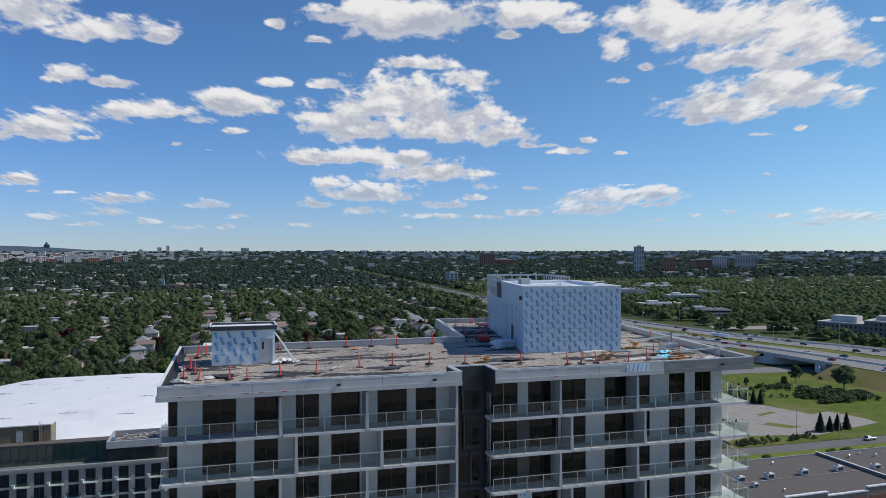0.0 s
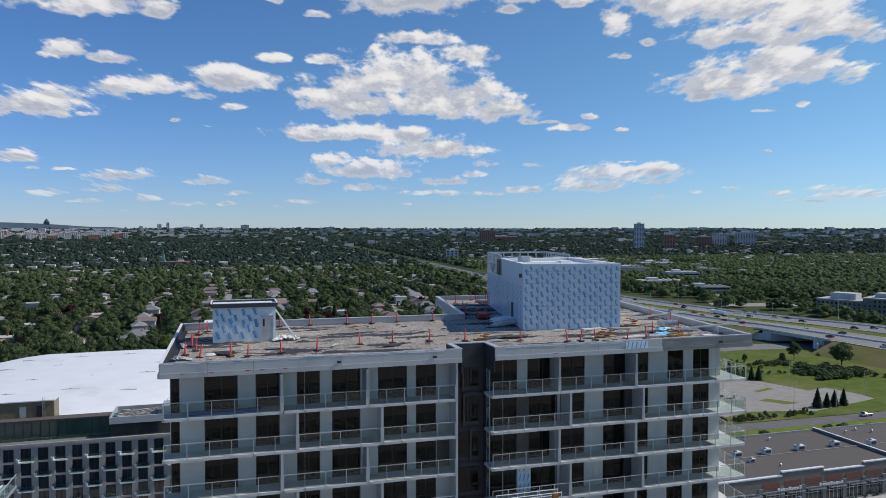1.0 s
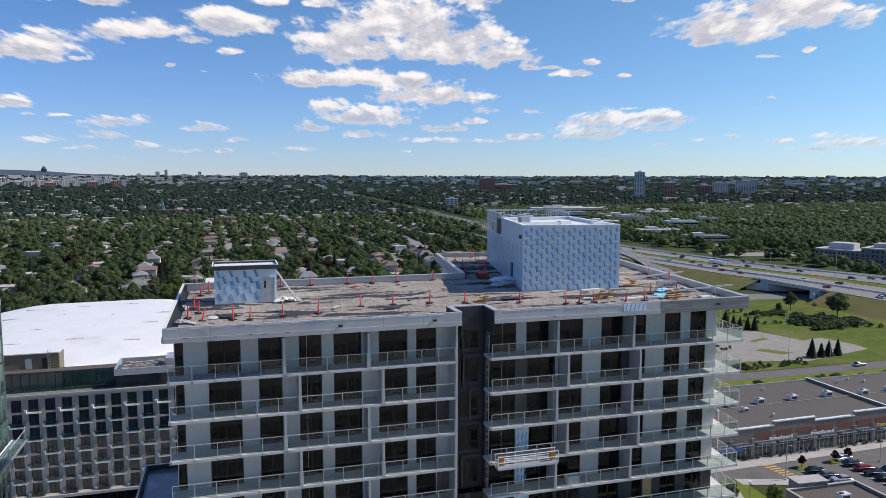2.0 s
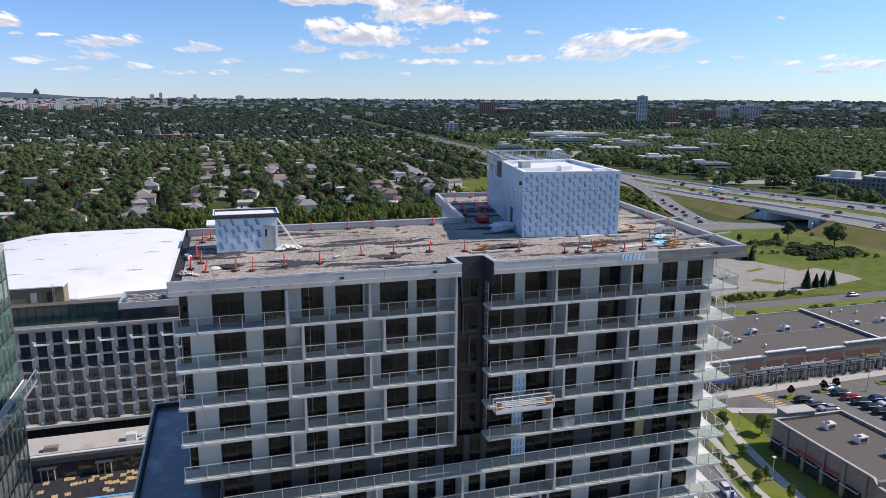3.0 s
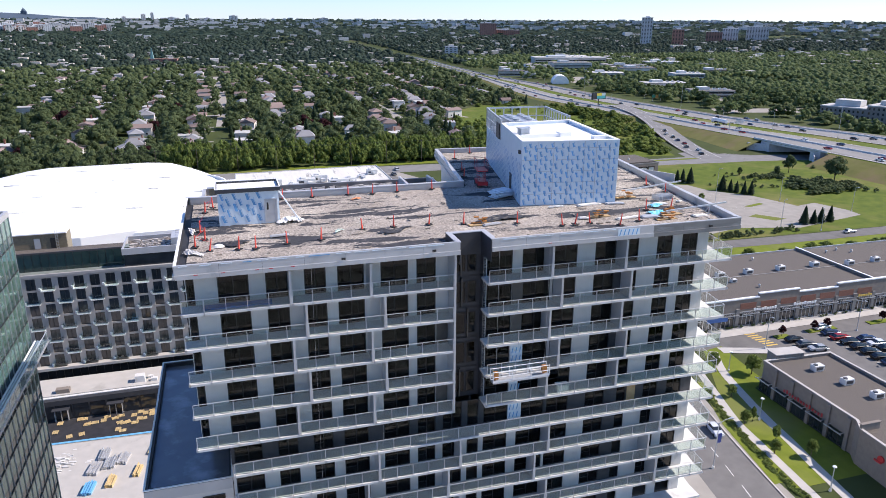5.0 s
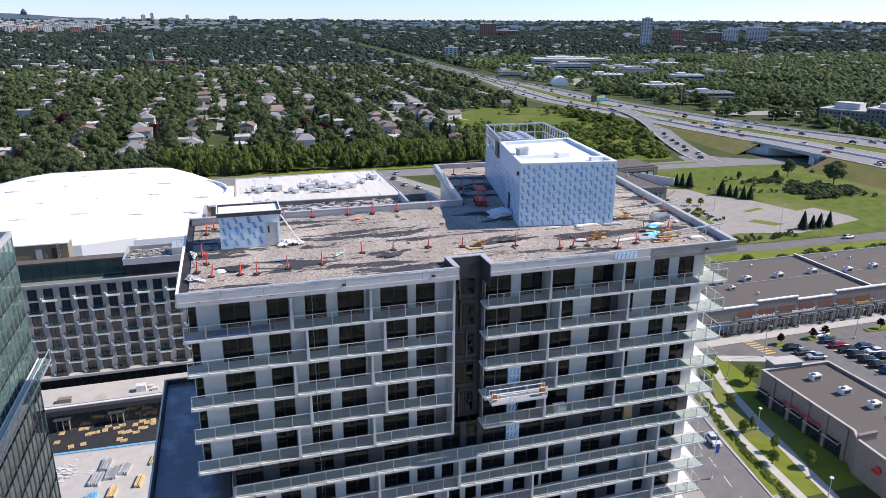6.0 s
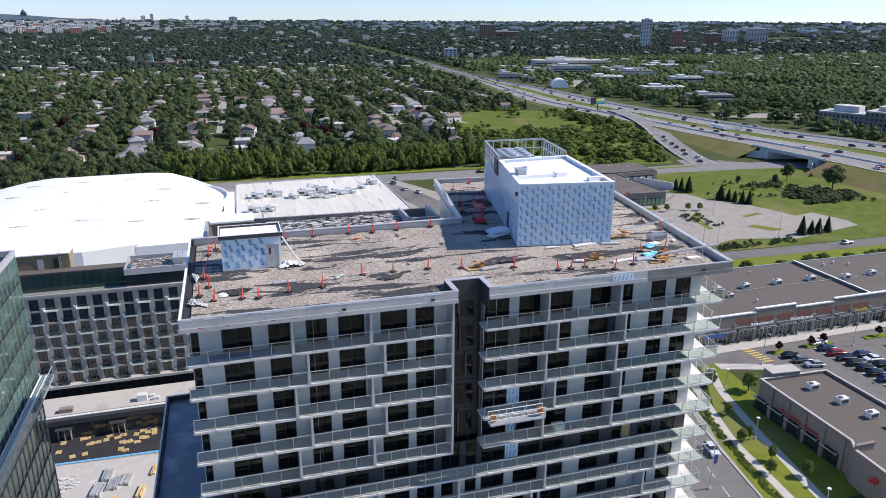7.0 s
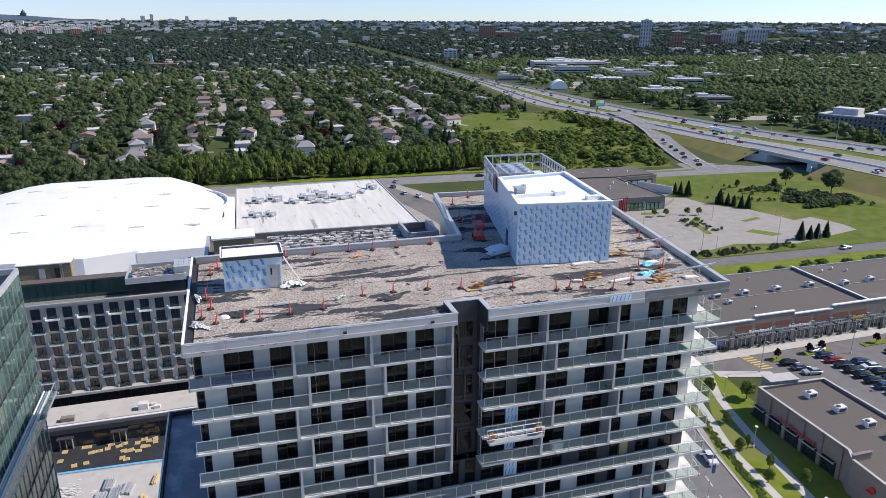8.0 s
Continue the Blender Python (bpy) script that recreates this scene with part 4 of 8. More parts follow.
for i in range(len(ROOF)):
    j = (i + 1) % len(ROOF)
    if i in (0, 4, 9):
        part("parapet", Mesh().prism([ROOF[i], ROOF[j], RIN3[j], RIN3[i]], 55.0, 55.93), M_MEMB, tower, "black lined inside of the roof parapet")
        part("coping", Mesh().prism([OUT2[i], OUT2[j], INN2[j], INN2[i]], 55.93, 55.99), M_FASCIA if i != 9 else M_WHITE, tower)
        continue
    part("parapet", Mesh().prism([ROOF[i], ROOF[j], RIN2[j], RIN2[i]], 55.0, 55.93), M_FASCIA if i in (8, 6, 5) else M_MEMB, tower, "lined inside of the roof parapet")
    part("coping", Mesh().prism([OUT[i], OUT[j], INN[j], INN[i]], 55.93, 56.0), M_FASCIA, tower)
for ei in range(len(ROOF)):
    A, B = Vector(ROOF[ei]), Vector(ROOF[(ei + 1) % len(ROOF)])
    d = (B - A)
    n = max(1, round(d.length / 3.05))
    e = d.normalized()
    nr = Vector((e.y, -e.x))
    for i in range(n):
        fas = Mesh()
        p, q = A + d * (i / n) + e * 0.008, A + d * ((i + 1) / n) - e * 0.008
        raw = ei == 4 and p.x > 16.0
        dark = ei in (1, 2, 3)
        if not dark:
            fas.prism([(p.x + nr.x * 0.14, p.y + nr.y * 0.14), (q.x + nr.x * 0.14, q.y + nr.y * 0.14), (q.x, q.y), (p.x, p.y)], 54.93, 55.275)
        fas.prism([(p.x + nr.x * 0.05, p.y + nr.y * 0.05), (q.x + nr.x * 0.05, q.y + nr.y * 0.05), (q.x, q.y), (p.x, p.y)], 55.28 if not dark else 54.0, 55.93)
        part("fascia", fas, M_RAWMETAL if raw else (M_DARKCLAD if dark else M_FASCIA), tower, "unfinished dark metal roof edge" if raw else "")
# taped wrap still hanging at one joint of the roof edge
wrap_edge = part("edge_wrap", Mesh().box(14.1, 16.2, -0.24, -0.21, 55.29, 55.88), M_WRAP, tower, "loose white and blue wrap on the roof edge")
for i in range(5):
    x = 14.2 + i * 0.4
    part("wrap_mark", Mesh().add([(x, -0.245, 55.32), (x + 0.11, -0.245, 55.32), (x + 0.24, -0.245, 55.85), (x + 0.13, -0.245, 55.85)], [(0, 1, 2, 3)]), M_WRAPBLUE, wrap_edge)
# blue-white wrap peeping out under the coping, and red tape marks on the edge
lap_rng = random.Random(14)
x = -21.3
while x < 13.6:
    w = lap_rng.uniform(0.5, 1.6)
    if not -0.4 - w < x < 2.9:
        part("wrap_lap", Mesh().box(x, x + w, -0.222, -0.203, 55.875 + lap_rng.uniform(-0.03, 0.02), 55.92), M_WRAP if lap_rng.random() < 0.82 else M_WRAPBLUE, tower)
    x += w + lap_rng.uniform(0.15, 0.9)
for x in (-20.3, -18.4, -16.0, -15.0, -13.4, 7.6):
    part("tape_mark", Mesh().box(x, x + 0.3, -0.305, -0.292, 55.20, 55.25), M_RED, tower)

# podium block beside the tower
pod = part("podium", Mesh().box(-25.9, -19.1, 2.0, 25.2, 0, 35.9), M_PANEL, tower, "lower block beside the tower")
part("podium_parapet", ring(Mesh(), [(-26.0, 1.9), (-19.05, 1.9), (-19.05, 25.4), (-26.0, 25.4)], 0.3, 35.8, 36.5), M_MEMB, pod)
part("podium_coping", ring(Mesh(), [(-26.06, 1.84), (-19.03, 1.84), (-19.03, 25.46), (-26.06, 25.46)], 0.16, 36.5, 36.58), M_WHITE, pod)
part("podium_fascia", Mesh().box(-26.0, -19.1, 1.83, 1.9, 35.5, 36.45), M_FASCIA, pod)
part("podium_roof", Mesh().box(-25.7, -19.35, 2.2, 25.1, 35.9, 36.05), M_BLUEROOF, pod, "dark blue wet-looking roof membrane")
for z0 in (32.6, 29.7, 26.9):
    for a, b in ((-24.8, -22.6), (-21.6, -19.8)):
        window(tower, a, b, z0, z0 + 2.4, 1.86)


# ---- on the roof ----
def wrap_prints(parent, u0, u1, z0, z1, du, dz, v, seed, slant=0.22, bar=1.0):
    """Printed blue dashes of the wall wrap, in staggered columns on the front face."""
    rng = random.Random(seed)
    s = Mesh()
    i = 0
    x = u0
    while x < u1 - 0.15:
        z = z0 + (0.5 if i % 2 else 0) * dz
        while z < z1 - 0.42:
            h, w = min(dz * rng.uniform(0.54, 0.72), z1 - z - 0.12), rng.uniform(0.10, 0.17) * bar
            k = slant * rng.uniform(0.7, 1.3)
            xx, zz = x + rng.uniform(-0.05, 0.05), z + rng.uniform(-0.05, 0.05)
            s.add([(xx - k * h, v, zz + h), (xx - k * h + w, v, zz + h), (xx + w, v, zz), (xx, v, zz)], [(3, 2, 1, 0)])
            xx += w + 0.045
            s.add([(xx - k * h * 1.2, v, zz + h * 1.2), (xx - k * h * 1.2 + 0.035, v, zz + h * 1.2), (xx + 0.035, v, zz), (xx, v, zz)], [(3, 2, 1, 0)])
            z += dz
        x += du
        i += 1
    return part("wrap_print", s, M_WRAPBLUE, parent, "rows of printed blue dashes on white wrap", kind="stuff")


# big plant room with open steel screen behind it
SH = 0.18
plant = thing("plant_room", "rooftop plant room wrapped in white sheeting with blue print", "plant room", 9.85, 11.1, 55.45)
PB = [(0, 0), (9.6, -1.45), (13.0, 23.4), (5.1, 23.6)]
box_h = 6.3
body = part("body", Mesh().prism(PB, 0, box_h - 1.9), M_WRAP, plant)
mid = lambda p, q, t: (p[0] + (q[0] - p[0]) * t, p[1] + (q[1] - p[1]) * t)
front = [PB[0], PB[1], mid(PB[1], PB[2], 0.59), mid(PB[0], PB[3], 0.53)]
part("upper_body", ring(Mesh(), front, 0.3, box_h - 1.9, box_h), M_WRAP, plant)
part("roof", Mesh().prism(inset(front, 0.3), box_h - 0.9, box_h - 0.3), M_TPO, plant, "white membrane roof of the plant room")
part("roof_edge", ring(Mesh(), inset(front, -0.04), 0.4, box_h, box_h + 0.06), M_TPO, plant)
prints = wrap_prints(plant, 0.25, 9.55, 0.1, box_h - 0.1, 0.53, 0.86, -0.02, 3, slant=0.28, bar=1.1)
laps = Mesh()
for i in range(1, 6):
    laps.box(0.02, 9.69, -0.012, -0.004, i * 1.12, i * 1.12 + 0.03)
for x in (1.5, 3.1, 4.6, 6.2, 7.4, 8.8):
    laps.box(x, x + 0.035, -0.014, -0.005, 0.05, box_h - 0.05)
laps = part("tape_line", laps, M_FASCIA, plant, kind="stuff")
laps.rotation_euler = (0, 0, math.atan2(-1.45, 9.6))
prints.rotation_euler = (0, 0, math.atan2(-1.45, 9.6))
lp = wrap_prints(plant, 0.3, 23.8, 0.15, box_h - 2.0, 0.75, 0.62, -0.02, 4, 0.05)
lp.rotation_euler = (0, 0, math.atan2(23.6, 5.1) + math.pi)
lp.location = (PB[3][0], PB[3][1], 0)
frame_base = [mid(PB[0], PB[3], 0.54), mid(PB[1], PB[2], 0.60), PB[2], PB[3]]
scr = part("screen_frame", Mesh(), M_METAL, plant, "open galvanised steel screen frame")
for i, (a, b) in enumerate(((frame_base[3], frame_base[0]), (frame_base[2], frame_base[3]), (frame_base[1], frame_base[2]))):
    n = 10 if i != 1 else 7
    post = Mesh()
    part("beam", Mesh().tube((*a, box_h + 0.36), (*b, box_h + 0.36), 0.14, 4).tube((*a, box_h - 0.75), (*b, box_h - 0.75), 0.09, 4), M_METAL, scr)
    for j in range(n + 1):
        p = mid(a, b, j / n)
        part("post", Mesh().box(p[0] - 0.06, p[0] + 0.06, p[1] - 0.06, p[1] + 0.06, box_h - 1.9, box_h + 0.3), M_METAL, scr)
chill = part("chiller", Mesh().prism([(4.9, 15.2), (8.3, 15.0), (9.0, 20.6), (5.6, 20.8)], box_h - 1.9, box_h - 0.2), M_METAL, plant, "grey rooftop chiller with round fans")
for i in range(4):
    for j in range(2):
        cx, cy = 5.95 + j * 1.7 + 0.15 * i, 15.9 + i * 1.3
        part("fan", Mesh().tube((cx, cy, box_h - 0.2), (cx, cy, box_h), 0.45, 12), M_METAL, chill)
part("vent_box", Mesh().box(1.6, 2.5, 4.2, 5.2, box_h - 0.3, box_h + 0.55).box(1.5, 2.6, 4.1, 5.3, box_h + 0.55, box_h + 0.62).tube((3.1, 6.0, box_h - 0.3), (3.1, 6.0, box_h + 0.5), 0.28, 12), M_METAL, plant)
part("curb", Mesh().box(1.3, 5.6, 3.6, 3.9, box_h - 0.3, box_h + 0.05).box(5.6, 6.8, 3.4, 4.4, box_h - 0.3, box_h + 0.15).box(8.0, 9.4, 0.8, 1.4, box_h - 0.3, box_h + 0.1), M_TPO, plant)
part("duct_opening", Mesh().prism([(2.6, 12.9), (4.3, 12.8), (4.7, 14.6), (3.0, 14.8)], box_h - 1.85, box_h - 0.1), M_DARKCLAD, plant)
part("door", Mesh().prism([(1.06, 5.2), (1.14, 5.2), (1.36, 6.2), (1.28, 6.2)], 0.05, 2.1), M_DARKCLAD, plant)
part("floodlight", Mesh().box(0.0, 0.3, 0.75, 1.05, 5.0, 5.35), M_DARKCLAD, plant)

shed = thing("stair_shed", "small rooftop stair shed wrapped in white sheeting with blue print", "shed", -18.4, 11.6, 55.45)
part("body", Mesh().box(0, 5.2, 0, 3.0, 0, 3.0), M_WRAP, shed)
part("roof", ring(Mesh().box(-0.1, 5.3, -0.13, 3.13, 3.0, 3.1), [(-0.16, -0.2), (5.36, -0.2), (5.36, 3.2), (-0.16, 3.2)], 0.16, 2.95, 3.3), M_DARKCLAD, shed, "dark metal roof edge")
part("roof_top", ring(Mesh().box(0.0, 5.2, 0, 3.0, 3.1, 3.15), [(-0.17, -0.21), (5.37, -0.21), (5.37, 3.21), (-0.17, 3.21)], 0.10, 3.3, 3.34), M_TPO, shed, "white membrane top of the shed")
wrap_prints(shed, 0.35, 3.8, 0.25, 2.95, 0.52, 1.0, -0.02, 5, 0.3, bar=1.5)
door = part("door", Mesh().box(4.0, 4.95, -0.05, 0.02, 0.08, 2.15), M_METAL, shed, "grey steel door with a small window")
part("frame", Mesh().box(3.92, 4.0, -0.08, 0.02, 0.0, 2.23).box(4.95, 5.03, -0.08, 0.02, 0, 2.23).box(4.0, 4.95, -0.08, 0.02, 2.15, 2.23), M_ALU, door)
part("vision_panel", Mesh().box(4.12, 4.28, -0.06, -0.04, 1.25, 1.9), M_FRAME, door)


def cone_thing():
    c = thing("delineator_post", "orange delineator post on a black rubber base", "traffic post", 0, 0, 55.47, group="orange posts along the roof edge")
    part("tube", Mesh().tube((0, 0, 0.06), (0.05, 0, 1.0), 0.082, 8, 0.04), M_ORANGE, c)
    part("base", Mesh().prism([(-0.24, -0.24), (0.24, -0.24), (0.24, 0.24), (-0.24, 0.24)], 0, 0.07), M_RUBBER, c)
    part("handle", Mesh().tube((0.05, 0, 1.0), (0.052, 0, 1.08), 0.045, 8, 0.03), M_ORANGE, c)
    return c


CONES = [(-19.7, 16.7), (-19.0, 18.4), (-20.0, 10.1), (-19.6, 7.7), (-20.3, 5.8), (-19.2, 4.4), (-17.0, 4.3), (-15.7, 4.1), (-13.2, 4.8), (-10.4, 5.1), (-6.6, 7.1), (-3.8, 7.2), (-0.6, 7.1), (2.4, 6.4), (7.1, 5.3), (10.7, 3.5), (11.9, 3.5), (13.4, 3.5), (15.7, 2.2), (18.1, 3.0), (20.9, 6.3), (23.5, 6.1)]
CONES_BACK = [(-12.3, 20.2), (-9.3, 20.2), (-5.6, 20.3), (-3.1, 20.0), (-0.4, 20.2), (3.5, 20.4), (8.8, 25.4), (9.7, 28.8), (11.2, 36.6), (14.5, 39.9), (26.9, 15.8), (27.0, 12.3)]
first = cone_thing()
rng = random.Random(11)
for i, (u, v) in enumerate(CONES + CONES_BACK):
    m = SITE @ pose(u, v, 55.47, rng.uniform(-6, 6), rng.uniform(-8, 8), rng.uniform(0, 360))
    if i == 0:
        first.matrix_world = m
    else:
        copy_thing(first, m)


# ---- neighbouring blocks ----
def midrise():
    """White block with a chequer of small glass balconies, glazed top storey and dark ground floor."""
    b = thing("hotel_block", "pale apartment block with chequered small balconies and glazed attic", "apartment building", -62.0, 95.3)
    W, D = 48.0, 15.0
    rows, z0, pitch = 7, 5.9, 2.72
    top = z0 + rows * pitch
    col = 2.86
    xs = [2.2 + i * col for i in range(16)]
    ww = 1.75
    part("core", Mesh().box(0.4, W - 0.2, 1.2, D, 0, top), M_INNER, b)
    band = Mesh()
    for r in range(rows):
        zb = z0 + r * pitch
        band.box(0, W, 0, 0.5, zb + pitch - 0.38, zb + pitch)
    part("floor_band", band, M_MIDWALL, b, kind="stuff")
    pier = shared("hotel_pier", lambda: Mesh().box(0, col - ww, 0, 0.5, 0, pitch - 0.38), M_MIDWALL)
    tray = shared("hotel_tray", lambda: Mesh().box(-0.25, ww + 0.45, -0.95, 0, -0.12, 0.0).prism([(-0.75, -0.02), (-0.25, -0.9), (-0.2, -0.9), (-0.2, 0.0), (-0.75, 0.0)], 0.0, 0.5), M_WHITE)
    pane = shared("hotel_pane", lambda: Mesh().box(0, ww, 0.3, 0.32, 0, pitch - 0.38), M_SHOPGLASS)
    fram = shared("hotel_frame", lambda: Mesh().box(0, 0.07, 0.22, 0.36, 0, pitch - 0.38).box(ww - 0.07, ww, 0.22, 0.36, 0, pitch - 0.38).box(ww * 0.5 - 0.04, ww * 0.5 + 0.04, 0.22, 0.36, 0, pitch - 0.38).box(0, ww, 0.22, 0.36, 0, 0.08).box(0, ww, 0.22, 0.36, pitch - 0.46, pitch - 0.38), M_FRAME)
    front = shared("hotel_rail", lambda: Mesh().box(-0.25, ww + 0.45, -0.95, -0.93, 0.02, 0.95).box(-0.25, -0.23, -0.93, 0, 0.02, 0.95).box(ww + 0.43, ww + 0.45, -0.93, 0, 0.02, 0.95), M_RAILGLASS)
    part("wall", Mesh().box(0, xs[0], 0, 0.5, z0, top), M_MIDWALL, b)
    for r in range(rows):
        zb = z0 + r * pitch
        for i, x in enumerate(xs):
            part("pier", pier, None, b, at=(x + ww, 0, zb))
            w = part("window", fram, None, b, at=(x, 0, zb))
            part("pane", pane, None, w)
            if (i + r) % 2 == 0:
                t = part("balcony", tray, None, b, at=(x, 0, zb))
                part("glass_panel", front, None, t)
    # dark storey under the white wall, with a pale skirt along its head
    part("skirt", Mesh().box(-0.2, W, -1.3, 0.5, z0 - 0.55, z0), M_WALK, b)
    part("ground_floor", Mesh().box(0, W, 0.4, 1.3, 0, z0 - 0.55), M_SHOPGLASS, b, "dark glazed ground floor")
    mull = Mesh()
    for i in range(32):
        mull.box(i * 1.5, i * 1.5 + 0.08, 0.3, 0.42, 0, z0 - 0.55)
    part("mullion", mull, M_FRAME, b, kind="stuff")
    # terrace and glazed attic
    part("terrace", Mesh().box(-0.3, W, -0.3, D, top, top + 0.5), M_MIDWALL, b)
    part("attic", Mesh().box(2.0, 24, 1.9, 4.4, top + 0.5, top + 4.1), M_ATTICGLASS, b, "dark green glazed attic storey")
    for i in range(16):
        part("mullion", shared("attic_mullion", lambda: Mesh().box(0, 0.07, -0.05, 0.05, 0, 3.6), M_FRAME), None, b, at=(2.0 + i * 1.47, 1.86, top + 0.5))
    part("attic_roof", Mesh().box(1.6, 22.9, 1.7, 4.6, top + 4.1, top + 4.35), M_ROOFGREY, b)
    part("attic_edge", Mesh().box(1.5, 22.9, 1.5, 1.7, top + 4.05, top + 4.4), M_DARKCLAD, b)
    part("attic_rail", Mesh().box(0.2, 23, 0.2, 0.23, top + 0.5, top + 1.55), M_RAILGLASS, b)
    part("grey_attic", Mesh().box(23.2, 34.2, 0.4, 9, top + 0.5, top + 3.0), M_SHOPGLASS, b)
    part("grey_attic_band", ring(Mesh().box(23.0, 34.4, 0.2, 9, top + 3.0, top + 3.4), [(22.9, 0.1), (34.5, 0.1), (34.5, 9.2), (22.9, 9.2)], 0.35, top + 3.0, top + 4.3), M_FASCIA, b, "grey metal band of the attic")
    part("attic_floor", Mesh().box(23.3, 34.1, 0.5, 8.8, top + 3.4, top + 3.42), M_ROOFGREY, b)
    part("plant_box", Mesh().box(32.2, 36.5, 1.0, 6.0, top + 3.4, top + 5.6), M_FASCIA, b)
    part("attic", Mesh().box(34.5, W, 1.0, D - 1, top + 0.5, top + 3.4), M_ATTICGLASS, b)
    rail = Mesh()
    for i in range(6):
        rail.tube((33.2 + i, 2.2, top + 5.6), (33.2 + i, 2.2, top + 6.9), 0.04, 4)
    rail.tube((33.2, 2.2, top + 6.9), (38.2, 2.2, top + 6.9), 0.04, 4).tube((33.2, 2.2, top + 6.3), (38.2, 2.2, top + 6.3), 0.03, 4)
    part("guard_rail", rail, M_METAL, b)
    # brick stair head on the attic roof
    h = part("stair_head", Mesh().box(2.9, 12.6, 4.4, 8.8, top + 0.5, top + 7.35), M_MORTAR, b, "tan brick stair head")
    rng = random.Random(8)
    course = Mesh()
    for r in range(20):
        zb = top + 4.40 + r * 0.147
        x = 2.9 + (0.25 if r % 2 else 0)
        while x < 12.3:
            course.box(x, x + 0.46, 4.36 + rng.uniform(0, 0.01), 4.4, zb, zb + 0.135)
            x += 0.48
    part("brick", course, M_BRICK, h, kind="stuff")
    part("roof", Mesh().box(2.7, 12.8, 4.1, 9.0, top + 7.35, top + 7.55), M_TPO, h)
    part("door", Mesh().box(6.8, 7.9, 4.25, 4.42, top + 4.40, top + 6.50), M_FASCIA, h, "grey steel door")
    part("door", Mesh().box(9.7, 10.6, 4.25, 4.42, top + 4.40, top + 6.50), M_FRAME, h)
    lad = Mesh()
    for x in (10.75, 11.15):
        lad.box(x, x + 0.05, 3.95, 4.0, top + 4.35, top + 8.20)
    for i in range(11):
        lad.box(10.75, 11.2, 3.95, 4.0, top + 4.55 + i * 0.3, top + 4.59 + i * 0.3)
    part("ladder", lad, M_ALU, h)
    # building material left on the attic roof
    clutter = Mesh()
    for i in range(110):
        x, y = rng.uniform(23.6, 33.0), rng.uniform(1.0, 7.8)
        s = rng.uniform(0.15, 0.5)
        clutter.box(x, x + s * rng.uniform(1, 3), y, y + s, top + 3.4, top + 3.4 + rng.uniform(0.1, 0.7))
    solo("material_heap", clutter, mat("mixed_clutter", (0.55, 0.52, 0.48), (0.25, 0.22, 0.2), 1.2, 0.8, piece=0.6), "heaps of building material on the attic roof", "building material", -62.0, 95.3, kind="stuff")
    # lower wing with pale roof in front, its shop front and yard
    low = thing("low_wing", "low dark wing with pale roof and glazed doors", "building", -62.0, 82.6)
    part("wall", Mesh().box(0, 40, 0.6, 9.0, 0, 4.0), M_DARKCLAD, low)
    part("gutter", Mesh().box(0, 40, 1.4, 2.0, 4.2, 4.32), M_UNIT, low)
    for x, y, a, bb, h in ((9.5, 2.6, 2.4, 1.2, 0.8), (23.5, 3.2, 1.8, 1.4, 1.3), (26.4, 3.0, 1.2, 0.8, 0.6), (25.8, 4.4, 0.9, 0.7, 0.5)):
        part("roof_crate", Mesh().box(x, x + a, y, y + bb, 4.5, 4.5 + h), M_STUCCO if x < 12 else M_UNIT, low)
    part("roof", Mesh().box(0, 40, 2.0, 9.4, 4.0, 4.5), M_WALK, low, "pale concrete roof with debris")
    part("eave", Mesh().box(0, 40, 0.3, 2.0, 3.2, 4.2), M_DARKCLAD, low)
    for i in range(13):
        part("shop_window", shared("yard_window", lambda: Mesh().box(0, 2.7, 0.5, 0.6, 0.1, 3.0), M_SHOPGLASS), None, low, at=(0.5 + i * 3.0, 0, 0))
    for x in (9.0, 18.5, 30.0):
        d = part("entrance", Mesh().box(x, x + 3.0, -0.7, 0.6, 2.5, 2.65), M_DARKCLAD, low)
        part("door_frame", Mesh().box(x + 0.3, x + 0.4, -0.05, 0.45, 0, 2.5).box(x + 1.4, x + 1.5, -0.05, 0.45, 0, 2.5).box(x + 2.5, x + 2.6, -0.05, 0.45, 0, 2.5), M_ALU, d)
    patch("yard", [(-62, 74.6), (-33.2, 74.0), (-33.2, 83), (-62, 83)], 0.07, M_MEMB, "black waterproofed terrace beside the building", "terrace")
    patch("blue_edge", [(-52.6, 74.3), (-33.3, 73.5), (-33.3, 74.1), (-52.6, 74.9)], 0.09, M_BLUETARP, "light blue insulation edge of the terrace", "terrace edge")
    patch("deck", [(-70, 30), (-26.2, 30), (-33.2, 73), (-62, 74.6), (-70, 74)], 0.05, M_WALK, "pale concrete deck with stacked material", "deck")
    # loose pallets, beam stacks and debris
    pal = None
    for i in range(26):
        u, v = rng.uniform(-52, -34), rng.uniform(75, 81.6)
        if pal is None:
            pal = thing("pallet", "pale yellow timber pallet on black membrane", "pallet", u, v, 0.08, 10, "pallets on the terrace")
            for j in range(6):
                part("board", shared("pallet_board", lambda: Mesh().box(0, 0.14, 0, 1.0, 0.1, 0.13), M_YELLOW), None, pal, at=(j * 0.21, 0, 0))
            part("bearer", Mesh().box(0, 1.2, 0.05, 0.13, 0, 0.1).box(0, 1.2, 0.45, 0.53, 0, 0.1).box(0, 1.2, 0.87, 0.95, 0, 0.1), M_YELLOW, pal)
        else:
            copy_thing(pal, SITE @ pose(u, v, 0.08, 0, 0, rng.choice((12, 100)) + rng.uniform(-14, 14)))
